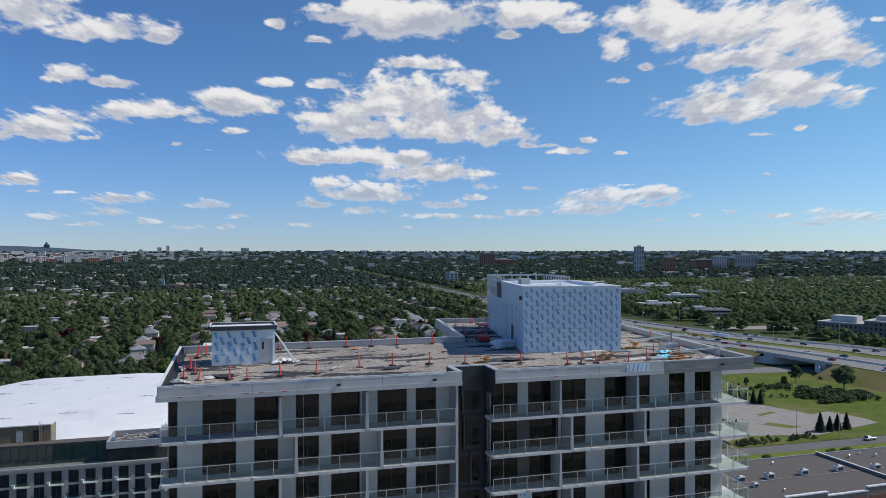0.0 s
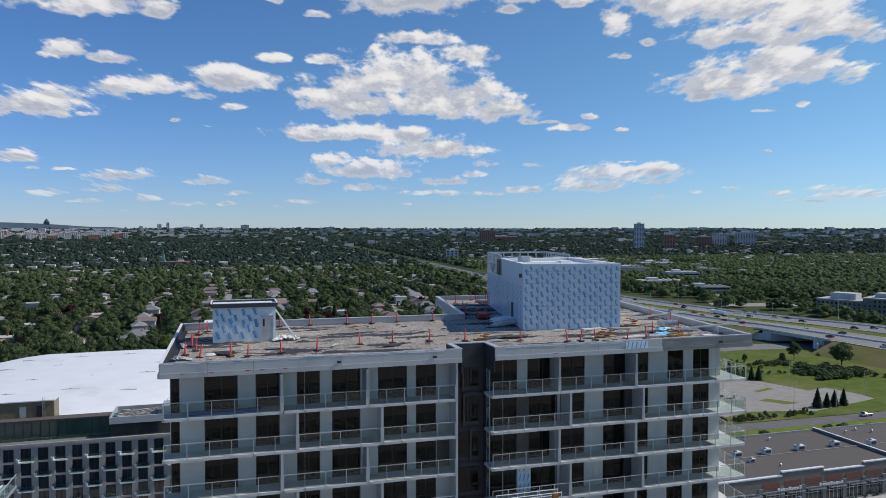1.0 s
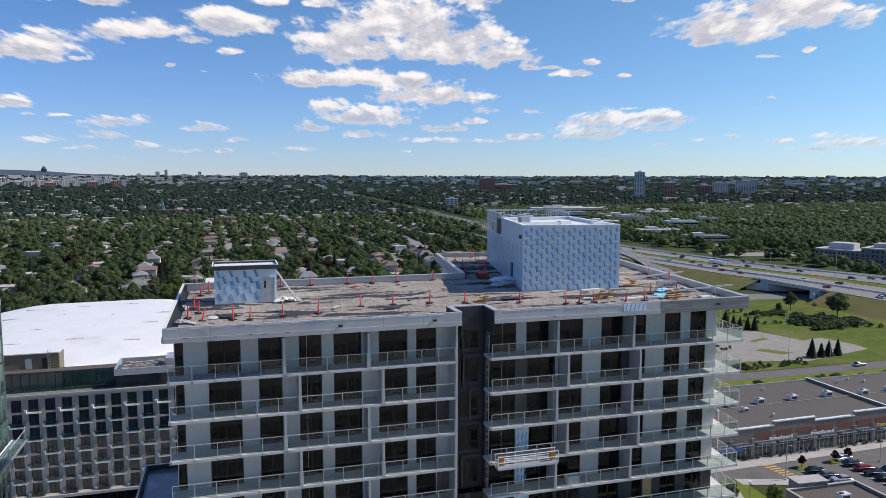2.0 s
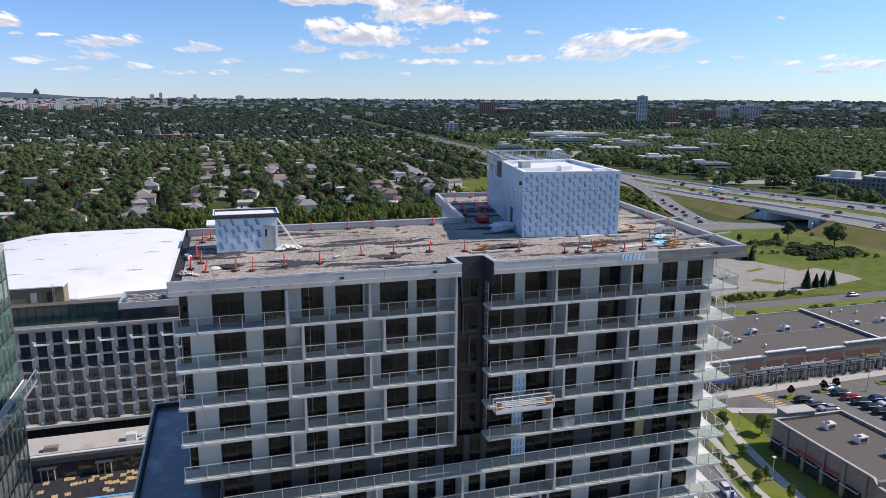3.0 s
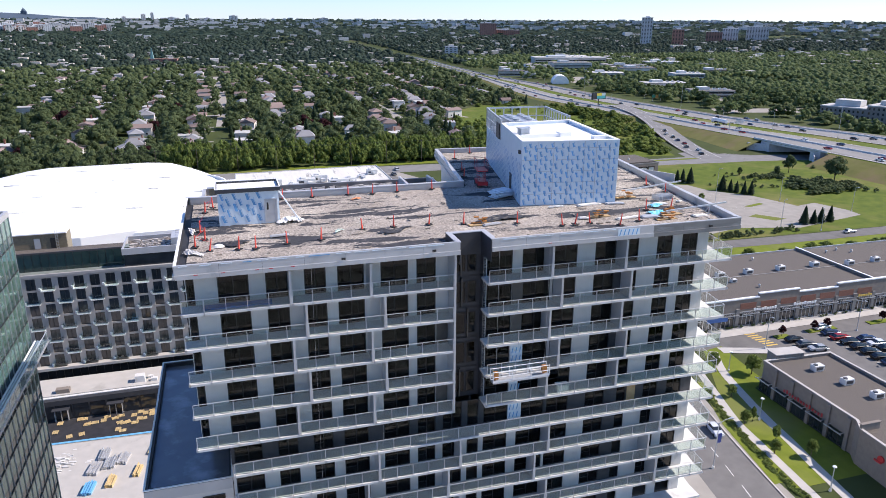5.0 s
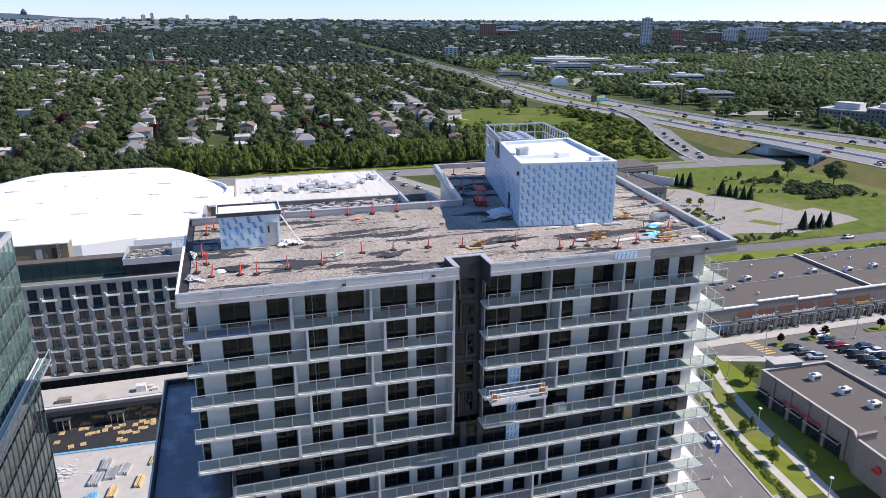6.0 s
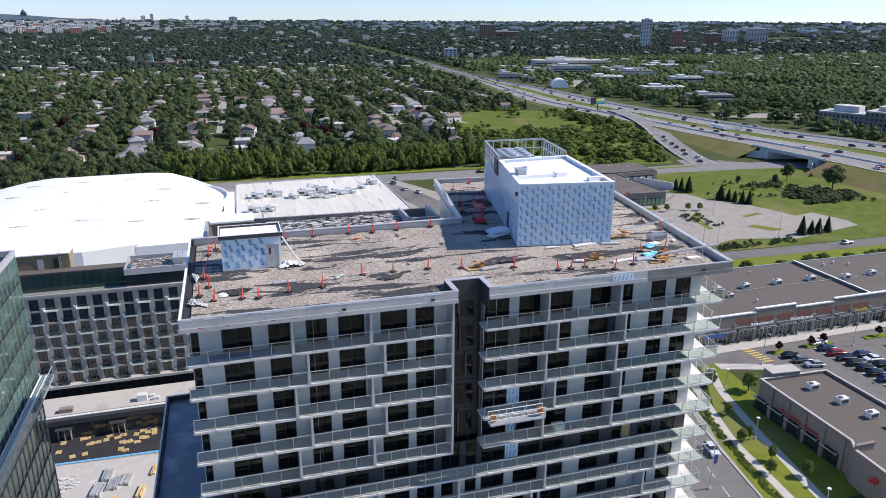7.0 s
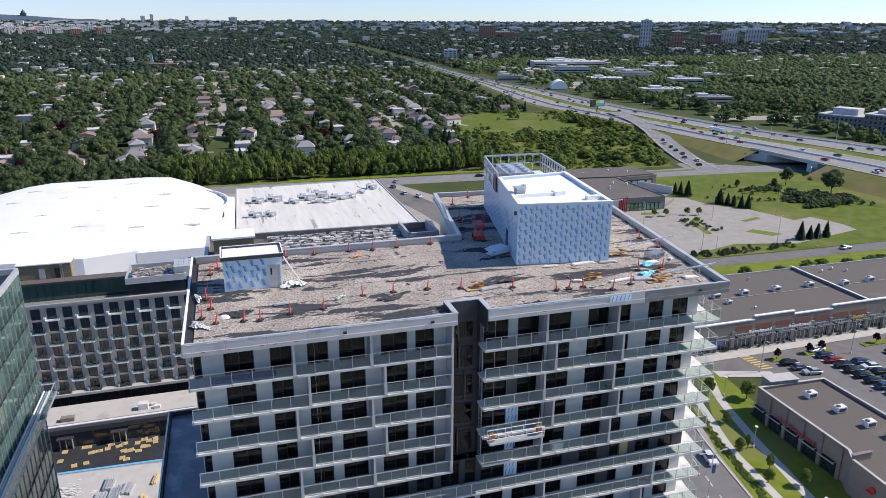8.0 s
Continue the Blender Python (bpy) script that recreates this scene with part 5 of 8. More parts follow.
    for i, (u, v, n, ma) in enumerate(((-44.5, 62.5, 9, M_FASCIA), (-42.2, 63.6, 10, M_ALU), (-40.2, 64.5, 9, M_FASCIA), (-43.2, 66.5, 8, M_ALU), (-44.4, 57.0, 8, M_BLUETARP), (-41.0, 58.0, 6, M_YELLOW), (-37.0, 60, 5, M_YELLOW), (-35.2, 66.0, 4, M_YELLOW))):
        st = thing("panel_stack", "stack of building panels on the pale concrete deck", "stack", u, v, 0.05, rng.uniform(-12, -4), "stacks on the deck")
        for j in range(n):
            part("panel", Mesh().box(j * 0.2, j * 0.2 + 0.16, rng.uniform(0, 0.4), 3.4 + rng.uniform(-0.5, 0.4), 0, 0.35 + rng.uniform(0, 0.25)), ma, st)
    rub = Mesh()
    for i in range(150):
        x, y = rng.gauss(0, 1.5), rng.gauss(0, 1.3)
        s = rng.uniform(0.08, 0.35)
        rub.box(x, x + s * rng.uniform(1, 4), y, y + s, 0, max(0.05, 0.7 - 0.2 * math.hypot(x, y)) * rng.uniform(0.3, 1))
    solo("rubble_heap", rub, M_CONC, "heap of pale rubble beside the glass tower", "rubble", -50.0, 67.5, 0.05, kind="stuff")


midrise()


M_SPANDREL = mat("green_spandrel_glass", (0.03, 0.065, 0.058), (0.045, 0.085, 0.075), 0.3, 0.08, spec=0.8, piece=0.25)


def glass_tower():
    g = thing("glass_tower", "dark green glass tower with a silver maintenance balcony", "office building", -63.2, -4.0)
    W, D, H = 24.0, 32.5, 53.5
    part("core", Mesh().box(0.1, W - 0.12, 0.1, D - 0.12, 0, H), M_FRAME, g)
    pitch, fh = 1.5, 2.9
    nz = int(H / fh)
    ws = D / 22
    pn = shared("curtain_pane", lambda: Mesh().box(0, 0.06, 0.04, ws - 0.04, 0.05, 1.9), M_GREENGLASS)
    sp = shared("curtain_spandrel", lambda: Mesh().box(0, 0.05, 0.03, ws - 0.03, 0.04, 0.92), M_SPANDREL)
    rest, rest2, low_sp = Mesh(), Mesh(), Mesh()
    for k in range(nz):
        z = H - (k + 1) * fh
        for i in range(22):
            if k < 8:
                part("pane", pn, None, g, at=(W - 0.12, i * ws, z + 0.95))
                part("spandrel", sp, None, g, at=(W - 0.12, i * ws, z))
            else:
                rest.box(W - 0.12, W - 0.06, i * ws + 0.04, i * ws + ws - 0.04, z + 0.95, z + fh - 0.05)
                low_sp.box(W - 0.12, W - 0.07, i * ws + 0.03, i * ws + ws - 0.03, z + 0.04, z + 0.92)
        for j in range(16):
            rest.box(j * 1.5 + 0.04, j * 1.5 + 1.46, D - 0.12, D - 0.06, z + 0.95, z + fh - 0.05)
        rest2.box(W - 0.14, W + 0.02, 0, D, z - 0.04, z + 0.04)
    part("lower_panes", rest, M_GREENGLASS, g, kind="stuff")
    part("lower_spandrel", low_sp, M_SPANDREL, g, kind="stuff")
    part("transom", rest2, M_FRAME, g, kind="stuff")
    for i in range(23):
        part("mullion", Mesh().box(W - 0.1, W + 0.02, i * ws - 0.02, i * ws + 0.02, 0, H), M_METAL, g)
    part("parapet", ring(Mesh(), [(-0.05, -0.05), (W + 0.05, -0.05), (W + 0.05, D + 0.05), (-0.05, D + 0.05)], 0.3, H, H + 0.6), M_FASCIA, g)
    # balcony hanging on the side
    bal = part("balcony", Mesh().box(W, W + 1.5, 8, D + 0.4, 39.00, 39.25), M_METAL, g, "silver steel balcony with glass rail")
    part("floor", Mesh().box(W + 0.1, W + 1.4, 8, D + 0.3, 39.25, 39.30), M_ALU, bal)
    for x in (0.25, 0.5, 0.8, 1.05):
        part("pipe", Mesh().tube((W + x, 8, 39.40), (W + x, D + 0.2, 39.40), 0.09, 8), M_WHITE if x in (0.25, 0.8) else M_ALU, bal)
    part("rail", Mesh().box(W + 1.44, W + 1.47, 8, D + 0.4, 39.30, 40.30), M_RAILGLASS, bal)
    part("top_rail", Mesh().tube((W + 1.45, 8, 40.35), (W + 1.45, D + 0.4, 40.35), 0.05, 6), M_ALU, bal)
    for i in range(14):
        part("post", shared("glass_tower_post", lambda: Mesh().box(-0.03, 0.03, -0.03, 0.03, 0, 1.3), M_ALU), None, bal, at=(W + 1.45, 8 + i * 1.9, 39.00))


glass_tower()


# grey that paints the shade lying in the hall roof's dimples
M_SAG = mat("dimple_shade_membrane", (0.42, 0.42, 0.40), (0.60, 0.60, 0.58), 1.5, 0.8)


def domed_hall():
    """Broad white hall roof: rounded plan, low vault, a lower disc at one end."""
    hall = thing("sports_hall", "huge white vaulted membrane roof of a hall", "hall", 0, 0)
    plan = [(-104, 172), (-82, 167), (-60, 166), (-45, 170), (-34, 178), (-26, 190), (-21, 206), (-20, 226), (-24, 246), (-32, 262), (-41, 276), (-50, 279), (-90, 277), (-97, 272), (-106, 258), (-112, 230), (-112, 195)]
    part("wall", Mesh().prism(plan, 0, 12.6), M_TPO, hall)
    part("side_roof", Mesh().prism([(-46, 169.6), (-17.3, 170.2), (-16.0, 236), (-19.5, 237), (-20.2, 206), (-26, 190), (-34, 178)], 0, 11.9), M_TPO, hall, "lower white roof beside the hall")
    roof = Mesh()
    cx, cy = -66, 222
    rings = [1.0, 0.985, 0.93, 0.84, 0.7, 0.5, 0.25]
    zs = [12.6, 13.1, 13.8, 14.5, 15.1, 15.6, 15.9]
    n = len(plan)
    verts = [(cx + (p[0] - cx) * r, cy + (p[1] - cy) * r, z) for r, z in zip(rings, zs) for p in plan] + [(cx, cy, 16.0)]
    faces = [(k * n + i, k * n + (i + 1) % n, (k + 1) * n + (i + 1) % n, (k + 1) * n + i) for k in range(len(rings) - 1) for i in range(n)]
    faces += [((len(rings) - 1) * n + i, (len(rings) - 1) * n + (i + 1) % n, len(rings) * n) for i in range(n)]
    part("roof", roof.add(verts, faces), M_TPO, hall)

    def roof_z(u, v):
        """Height of the vault over a place of the plan."""
        d = Vector((u - cx, v - cy))
        k = 0.02
        while k < 3 and inside((cx + d.x * k, cy + d.y * k), plan):
            k += 0.02
        r = min(1 / k, 1.0)
        for r0, r1, z0, z1 in zip(rings, rings[1:], zs, zs[1:]):
            if r1 <= r <= r0:
                return z1 + (z0 - z1) * (r - r1) / (r0 - r1)
        return 15.9

    for i in range(18):
        u, v = -101 + (i % 5) * 17 + (i // 5) * 3, 188 + (i // 5) * 21 + 2 * (i % 3)
        if not inside((u, v), plan) or not inside((u + 6, v), plan):
            continue
        z = max(roof_z(u + x, v) for x in (0, 2.5, 5))
        mark = part("sag_mark", Mesh().prism([(u + 2.6 + 2.9 * math.cos(a * math.pi / 6) * (1 if a % 2 else 0.75), v + 0.45 * math.sin(a * math.pi / 6)) for a in range(12)], z - 0.3, z + 0.06), M_SAG, hall, "dimple of the white roof, its shade painted grey")
        part("roof_drain", Mesh().box(u + 2.0, u + 2.9, v - 0.2, v + 0.2, z + 0.06, z + 0.2), M_FASCIA, mark)
    end = part("end_disc", Mesh().prism([(-31 + 12.5 * math.cos(a * math.pi / 14), 224 + 19 * math.sin(a * math.pi / 14)) for a in range(28)], 0, 12.9), M_TPO, hall)
    rimpts = [(-31 + 12.8 * math.cos(a * math.pi / 14), 224 + 19.4 * math.sin(a * math.pi / 14)) for a in range(28)]
    part("rim", ring(Mesh(), rimpts, 0.5, 12.5, 14.0), M_TPO, end)
    for i in range(5):
        part("roof_drain", Mesh().tube((-27 + i % 2 * 2.6, 214 + i * 4.2, 12.9), (-27 + i % 2 * 2.6, 214 + i * 4.2, 13.15), 0.8, 10, 0.6), M_FASCIA, end)

    flat = thing("warehouse", "long low building with weathered white ribbed roof", "warehouse", 0, 0)
    fp = [(-17, 170), (46, 170), (45.5, 257), (-15, 254)]
    part("wall", Mesh().prism(fp, 0, 10.6), M_FASCIA, flat)
    part("roof", Mesh().prism(inset(fp, 0.3), 10.6, 10.9), M_TPO2, flat)
    part("roof_edge", ring(Mesh(), inset(fp, -0.1), 0.35, 10.6, 11.2), M_FASCIA, flat)
    ribs = Mesh()
    for i in range(58):
        ribs.box(-14.5 + i * 1.03, -14.44 + i * 1.03, 172, 236, 10.9, 10.93)
    part("seam", ribs, M_TPO2, flat, kind="stuff")
    rng = random.Random(4)
    for i, (u, v, w, d, h) in enumerate(((8, 226, 7, 4, 2.2), (14, 229, 6, 3, 2.8), (20, 224, 8, 4, 1.8), (27, 225, 4, 2.4, 2), (4, 222, 4, 3, 1.6), (-10, 226, 5, 3, 2.2), (-4, 227, 6, 4, 2.4), (38, 238, 4, 3, 2), (33, 232, 3, 2, 1.2), (-12, 205, 5, 2, 2), (-6, 205, 4, 2, 1.8), (12, 220, 10, 1.2, 1.0))):
        un = thing("roof_unit", "pale metal ventilation unit on the white roof", "ventilation unit", u, v, 10.9, 0, "ventilation units on the white roof")
        part("body", Mesh().box(0, w, 0, d, 0.15, h), M_UNIT, un)
        part("base", Mesh().box(0.2, w - 0.2, 0.2, d - 0.2, 0, 0.15), M_DARKCLAD, un)
        part("grille", Mesh().box(0.4, w * 0.35, -0.03, 0, h * 0.35, h * 0.7), M_DARKCLAD, un)
        part("duct", Mesh().box(w * 0.55, w * 0.8, -1.2, 0, 0.3, h * 0.6).box(w * 0.2, w * 0.45, d * 0.2, d * 0.8, h, h + 0.5), M_UNIT, un)
    # lower link roofs behind the tower
    link = thing("link_block", "lower roof with membrane, debris and pale parapet", "building", 0, 0)
    lk = [(-21.0, 21.8), (6.6, 21.8), (9.2, 39.6), (-20.6, 40.6)]
    part("wall", Mesh().prism(lk, 0, 51.6), M_PANEL, link)
    part("roof", Mesh().prism(inset(lk, 0.3), 51.6, 51.75), M_ROOFGREY, link)
    for i in range(4):
        q = inset(lk, 0.4)
        part("parapet", Mesh().prism([lk[i], lk[(i + 1) % 4], q[(i + 1) % 4], q[i]], 51.6, 52.5), M_RAWMETAL if i == 2 else M_FASCIA, link)
    hd = part("stair_head", Mesh().box(-19.6, -15.0, 32.4, 35.6, 51.75, 54.3), M_BRICK, link, "tan brick stair head")
    part("roof", Mesh().box(-19.8, -14.8, 32.2, 35.8, 54.3, 54.5), M_TPO, hd)
    for w0, w1, a0, a1 in ((4.2, 8.3, 33.0, 33.3), (4.2, 4.5, 33.0, 39.0), (8.0, 8.3, 33.0, 39.0)):
        part("upstand", Mesh().box(w0, w1, a0, a1, 51.75, 53.0), M_FASCIA, link)
    rub = Mesh()
    for i in range(420):
        x, y = rng.uniform(-13.5, 3.4), rng.uniform(32.5, 39.4)
        a = rng.uniform(0.15, 0.55)
        rub.box(x, x + a * rng.uniform(1, 2.6), y, y + a, 51.75, 51.8 + rng.uniform(0.05, 0.4))
    solo("material_heap", rub, mat("loose_material", (0.5, 0.49, 0.47), (0.08, 0.08, 0.085), 1.1, 0.8, piece=0.7), "loose blocks and boards on the lower roof", "building material", kind="stuff")


domed_hall()


# ---- shops ----
def roof_unit(u, v, z, s=1.0, group="rooftop units on the shops"):
    un = thing("rooftop_unit", "pale grey rooftop air unit on gravel roof", "air unit", u, v, z, 0, group)
    part("body", Mesh().box(0, 2.3 * s, 0, 1.5 * s, 0.2, 1.35 * s), M_UNIT, un)
    part("curb", Mesh().box(0.1, 2.2 * s, 0.1, 1.4 * s, 0, 0.2), M_METAL, un)
    part("fan", Mesh().tube((0.6 * s, 0.75 * s, 1.35 * s), (0.6 * s, 0.75 * s, 1.5 * s), 0.45 * s, 12), M_DARKCLAD, un)
    part("grille", Mesh().box(0.3 * s, 2.0 * s, -0.03, 0, 0.4 * s, 1.1 * s), M_DARKCLAD, un)
    return un


def shops():
    sh = thing("shop_row", "row of shops with taupe front, canopies and gravel roof", "shop building", 0, 0)
    rp = [(86, 83.6), (196, 84.6), (196, 113.5), (86, 114.6)]
    part("body", Mesh().prism(rp, 0, 6.6), M_STUCCO, sh)
    part("roof", Mesh().prism(inset(rp, 0.3), 6.6, 6.75), M_ROOFGREY, sh, "brown gravel roof")
    part("roof_edge", ring(Mesh(), inset(rp, -0.12), 0.24, 6.6, 7.1), M_FASCIA, sh)
    part("fire_wall", Mesh().prism([(145.5, 84), (145.9, 84), (145.9, 114.3), (145.5, 114.3)], 6.6, 7.5), M_STUCCO, sh)
    part("coping", Mesh().prism([(145.42, 83.9), (145.98, 83.9), (145.98, 114.4), (145.42, 114.4)], 7.5, 7.6), M_WHITE, sh)
    bay = 6.15
    n = 17
    for i in range(n):
        u = 88.0 + i * bay
        v = 83.4 + (u - 86) * 0.009
        tall = 7.4 + (0.9 if i in (3, 4, 7, 8, 9, 13, 14) else 0.0)
        part("front_panel", Mesh().box(u, u + bay - 0.03, v - 0.35, v + 0.2, 4.1, tall), M_STUCCO, sh)
        part("cornice", Mesh().box(u - 0.05, u + bay + 0.02, v - 0.5, v + 0.25, tall, tall + 0.28), M_WHITE, sh)
        part("pilaster", Mesh().box(u - 0.5, u + 0.5, v - 0.75, v - 0.05, 0, 5.0), M_STONE, sh)
        if i not in (0, 1, 9):
            part("brick_band", Mesh().box(u + 0.7, u + bay - 0.7, v - 0.42, v - 0.35, 4.7, 6.3), M_REDBRICK, sh)
        w = part("shop_window", Mesh().box(u + 0.55, u + bay - 0.55, v - 0.25, v - 0.15, 0.25, 4.0), M_SHOPGLASS, sh)
        fr = Mesh().box(u + 0.5, u + bay - 0.5, v - 0.32, v - 0.24, 2.65, 2.78).box(u + 0.5, u + bay - 0.5, v - 0.32, v - 0.24, 0.15, 0.3)
        for j in range(5):
            x = u + 0.55 + j * (bay - 1.2) / 4
            fr.box(x, x + 0.09, v - 0.32, v - 0.24, 0.2, 4.0)
        part("frame", fr, M_ALU, w)
        can = part("canopy", Mesh().box(u + 0.6, u + bay - 0.6, v - 2.0, v - 1.9, 3.9, 4.1).box(u + 0.6, u + bay - 0.6, v - 0.5, v - 0.35, 3.9, 4.1), M_METAL, sh)
        for j in range(9):
            x = u + 0.65 + j * (bay - 1.35) / 8
            part("bar", shared("canopy_bar", lambda: Mesh().box(0, 0.06, -1.9, -0.4, 3.92, 4.06), M_METAL), None, can, at=(x, v, 0))
    # signs as plain shapes
    for u, ln, z, ma, nb in ((104.5, 7.0, 4.4, M_WHITE, 9), (116.6, 7.2, 4.45, M_WHITE, 9), (137.2, 4.6, 4.5, M_LINEY, 6), (91.0, 5.0, 2.9, M_WHITE, 6)):
        for j in range(nb):
            w = ln / nb
            part("sign_bar", Mesh().box(u + j * w, u + j * w + w * 0.74, 82.25, 82.4, z, z + (0.7 if j % 4 == 0 else 0.5)), ma, sh, "plain light bar of a shop sign")
    part("sign_panel", Mesh().box(90.6, 96.6, 81.75, 81.85, 2.7, 3.9), mat("sign_blue", (0.06, 0.16, 0.42), (0.05, 0.13, 0.36), 1, 0.5), sh, "blue sign panel over the entrance")
    for u, v in ((106.5, 99.3), (115.6, 99.3), (126.4, 99.3), (138.0, 99.3), (148.8, 97.6), (158.5, 98.0), (172, 98.5)):
        roof_unit(u, v, 6.75)
    roof_unit(107.6, 95.0, 6.75, 0.7)
    for u, v in ((100.8, 96.5), (112.6, 90.5), (126.0, 109.5), (152.0, 109.0), (157.0, 110.2), (160.0, 107.5)):
        vt = thing("roof_vent", "small round pale roof vent on gravel", "vent", u, v, 6.75, 0, "vents on the shops")
        part("pipe", Mesh().tube((0, 0, 0), (0, 0, 0.7), 0.22, 10), M_FLATROOF, vt)
        part("cap", Mesh().tube((0, 0, 0.7), (0, 0, 0.9), 0.36, 10, 0.15), M_METAL, vt)
    part("gas_pipe", Mesh().tube((104, 98.6, 6.9), (180, 98.2, 6.9), 0.07, 6), M_FLATROOF, sh)

    st = thing("bank_building", "low stone and stucco building with brown gravel roof", "shop building", 0, 0)
    sp = [(80.4, 8), (98.5, 6), (100.4, 38), (100.3, 54.4), (84.2, 55.0), (83.7, 31.5), (82.0, 29.0)]
    part("body", Mesh().prism(sp, 0, 6.1), M_STUCCO, st)
    part("roof", Mesh().prism(inset(sp, 0.35), 6.1, 6.25), M_ROOFGREY, st, "brown gravel roof")
    part("parapet", ring(Mesh(), inset(sp, -0.1), 0.4, 6.1, 6.75), M_STUCCO, st)
    part("coping", ring(Mesh(), inset(sp, -0.14), 0.5, 6.75, 6.87), M_WALK, st)
    pil = part("corner_pier", Mesh().prism([(87.0, 54.9), (93.4, 54.3), (93.6, 57.0), (87.2, 57.7)], 0, 7.6), M_STONE, st, "grey stone corner pier")
    rng = random.Random(6)
    stones = Mesh()
    for r in range(5):
        for c in range(9):
            a = c / 9
            stones.prism([(87.0 + 6.4 * a + 0.03, 54.9 - 0.6 * a - 0.06), (87.0 + 6.4 * (a + 0.105), 54.9 - 0.6 * (a + 0.105) - 0.06), (87.0 + 6.4 * (a + 0.105), 54.9 - 0.6 * (a + 0.105)), (87.0 + 6.4 * a + 0.03, 54.9 - 0.6 * a)], 6.3 + r * 0.26, 6.52 + r * 0.26)
    part("stone", stones, M_STONE, pil, kind="stuff")
    part("coping", Mesh().prism([(86.8, 54.7), (93.6, 54.1), (93.8, 57.2), (87.0, 57.9)], 7.6, 7.75), M_WALK, pil)
    for i in range(5):
        v0 = 32.8 + i * 4.6
        u0 = 83.7 + 0.02 * (v0 - 31.5)
        w = part("shop_window", Mesh().box(u0 - 0.1, u0 - 0.02, v0 + 0.5, v0 + 3.9, 0.3, 2.9), M_SHOPGLASS, st)
        fr = Mesh()
        for j in range(4):
            fr.box(u0 - 0.16, u0 - 0.1, v0 + 0.5 + j * 1.1, v0 + 0.6 + j * 1.1, 0.3, 2.9)
        fr.box(u0 - 0.16, u0 - 0.1, v0 + 0.5, v0 + 3.9, 2.1, 2.2).box(u0 - 0.25, u0 - 0.1, v0 + 0.4, v0 + 4.0, 0.18, 0.3)
        part("frame", fr, M_FRAME, w)
        part("canopy", Mesh().box(u0 - 1.3, u0 - 1.15, v0 + 0.2, v0 + 4.1, 3.0, 3.2).box(u0 - 1.15, u0 - 0.02, v0 + 0.5, v0 + 0.6, 3.05, 3.15).box(u0 - 1.15, u0 - 0.02, v0 + 3.7, v0 + 3.8, 3.05, 3.15), M_METAL, st)
        part("pilaster", Mesh().box(u0 - 0.35, u0, v0 - 0.45, v0 + 0.3, 0, 6.1).box(u0 - 0.42, u0, v0 - 0.52, v0 + 0.37, 6.1, 6.5), M_STUCCO, st)
    for i in range(14):
        v0 = 38.2 + i * 0.74
        u0 = 83.7 + 0.02 * (v0 - 31.5)
        part("sign_bar", Mesh().box(u0 - 0.55, u0 - 0.45, v0, v0 + 0.36, 3.45, 3.95 if i % 4 else 4.2), M_RED, st, "plain red bar of a shop sign")
    part("parapet_return", Mesh().box(82.0, 86.0, 28.9, 29.3, 6.1, 7.6).box(81.9, 86.1, 28.8, 29.4, 7.6, 7.72), M_STUCCO, st)
    part("sign_shape", Mesh().tube((81.55, 23.9, 4.2), (81.3, 23.9, 4.2), 0.62, 12).box(81.2, 81.4, 23.6, 25.0, 3.5, 3.8), M_RED, st, "plain red sign shape")
    for i, (u, v) in enumerate(((91.0, 48.6), (92.2, 42.4), (93.3, 36.6), (94.4, 32.4), (95, 25))):
        roof_unit(u, v, 6.25, 0.95, "rooftop units on the bank building")
    # building at the empty car park
    m2 = thing("theatre_building", "low building with brown gravel roof and curved red sign wall", "building", 0, 0)
    mp = [(118, 214), (165.5, 211), (164.6, 250.5), (187.5, 252), (187, 273.5), (118, 277)]
    part("body", Mesh().prism(mp, 0, 5.5), M_STUCCO, m2)
    part("roof", Mesh().prism(inset(mp, 0.3), 5.5, 5.6), M_ROOFGREY, m2, "brown gravel roof")
    part("roof_edge", ring(Mesh(), inset(mp, -0.1), 0.4, 5.5, 6.0), M_STONE, m2)
    part("upper_roof", Mesh().prism([(136, 256), (164, 252.5), (186, 254), (185.8, 272), (136, 274.5)], 5.6, 6.2), M_ROOFGREY, m2)
    for u, v in ((150, 232), (156, 240), (161, 236), (152, 262), (168, 266), (176, 261)):
        part("roof_vent", Mesh().tube((u, v, 5.6), (u, v, 6.9), 0.45, 8), M_UNIT, m2)
    for i in range(4):
        u = 169.0 + i * 4.2
        bay = part("loading_door", Mesh().box(u, u + 3.0, 250.6 + i * 0.27, 250.9 + i * 0.27, 0.2, 3.6), M_UNIT, m2, "pale roller door of the loading bay")
        part("dock_seal", Mesh().box(u - 0.3, u, 250.4 + i * 0.27, 250.9 + i * 0.27, 0, 4.0).box(u + 3.0, u + 3.3, 250.4 + i * 0.27, 250.9 + i * 0.27, 0, 4.0).box(u - 0.3, u + 3.3, 250.4 + i * 0.27, 250.9 + i * 0.27, 4.0, 4.3), M_RUBBER, bay)
    part("yard_wall", Mesh().prism([(176.0, 250.4), (176.5, 250.6), (185.6, 234.6), (185.1, 234.3)], 0, 3.6), M_CONC, m2, "grey concrete wall of the loading yard")
    part("ramp_wall", Mesh().prism([(166.2, 213.0), (166.6, 212.8), (178.4, 222.8), (178.0, 223.1)], 0, 1.1), M_STUCCO, m2)
    for i in range(9):
        u = 146.6 + i * 1.95
        w = part("window", Mesh().box(u, u + 1.8, 211.6 - i * 0.13, 211.8 - i * 0.13, 0.4, 3.3), M_GREENGLASS, m2)
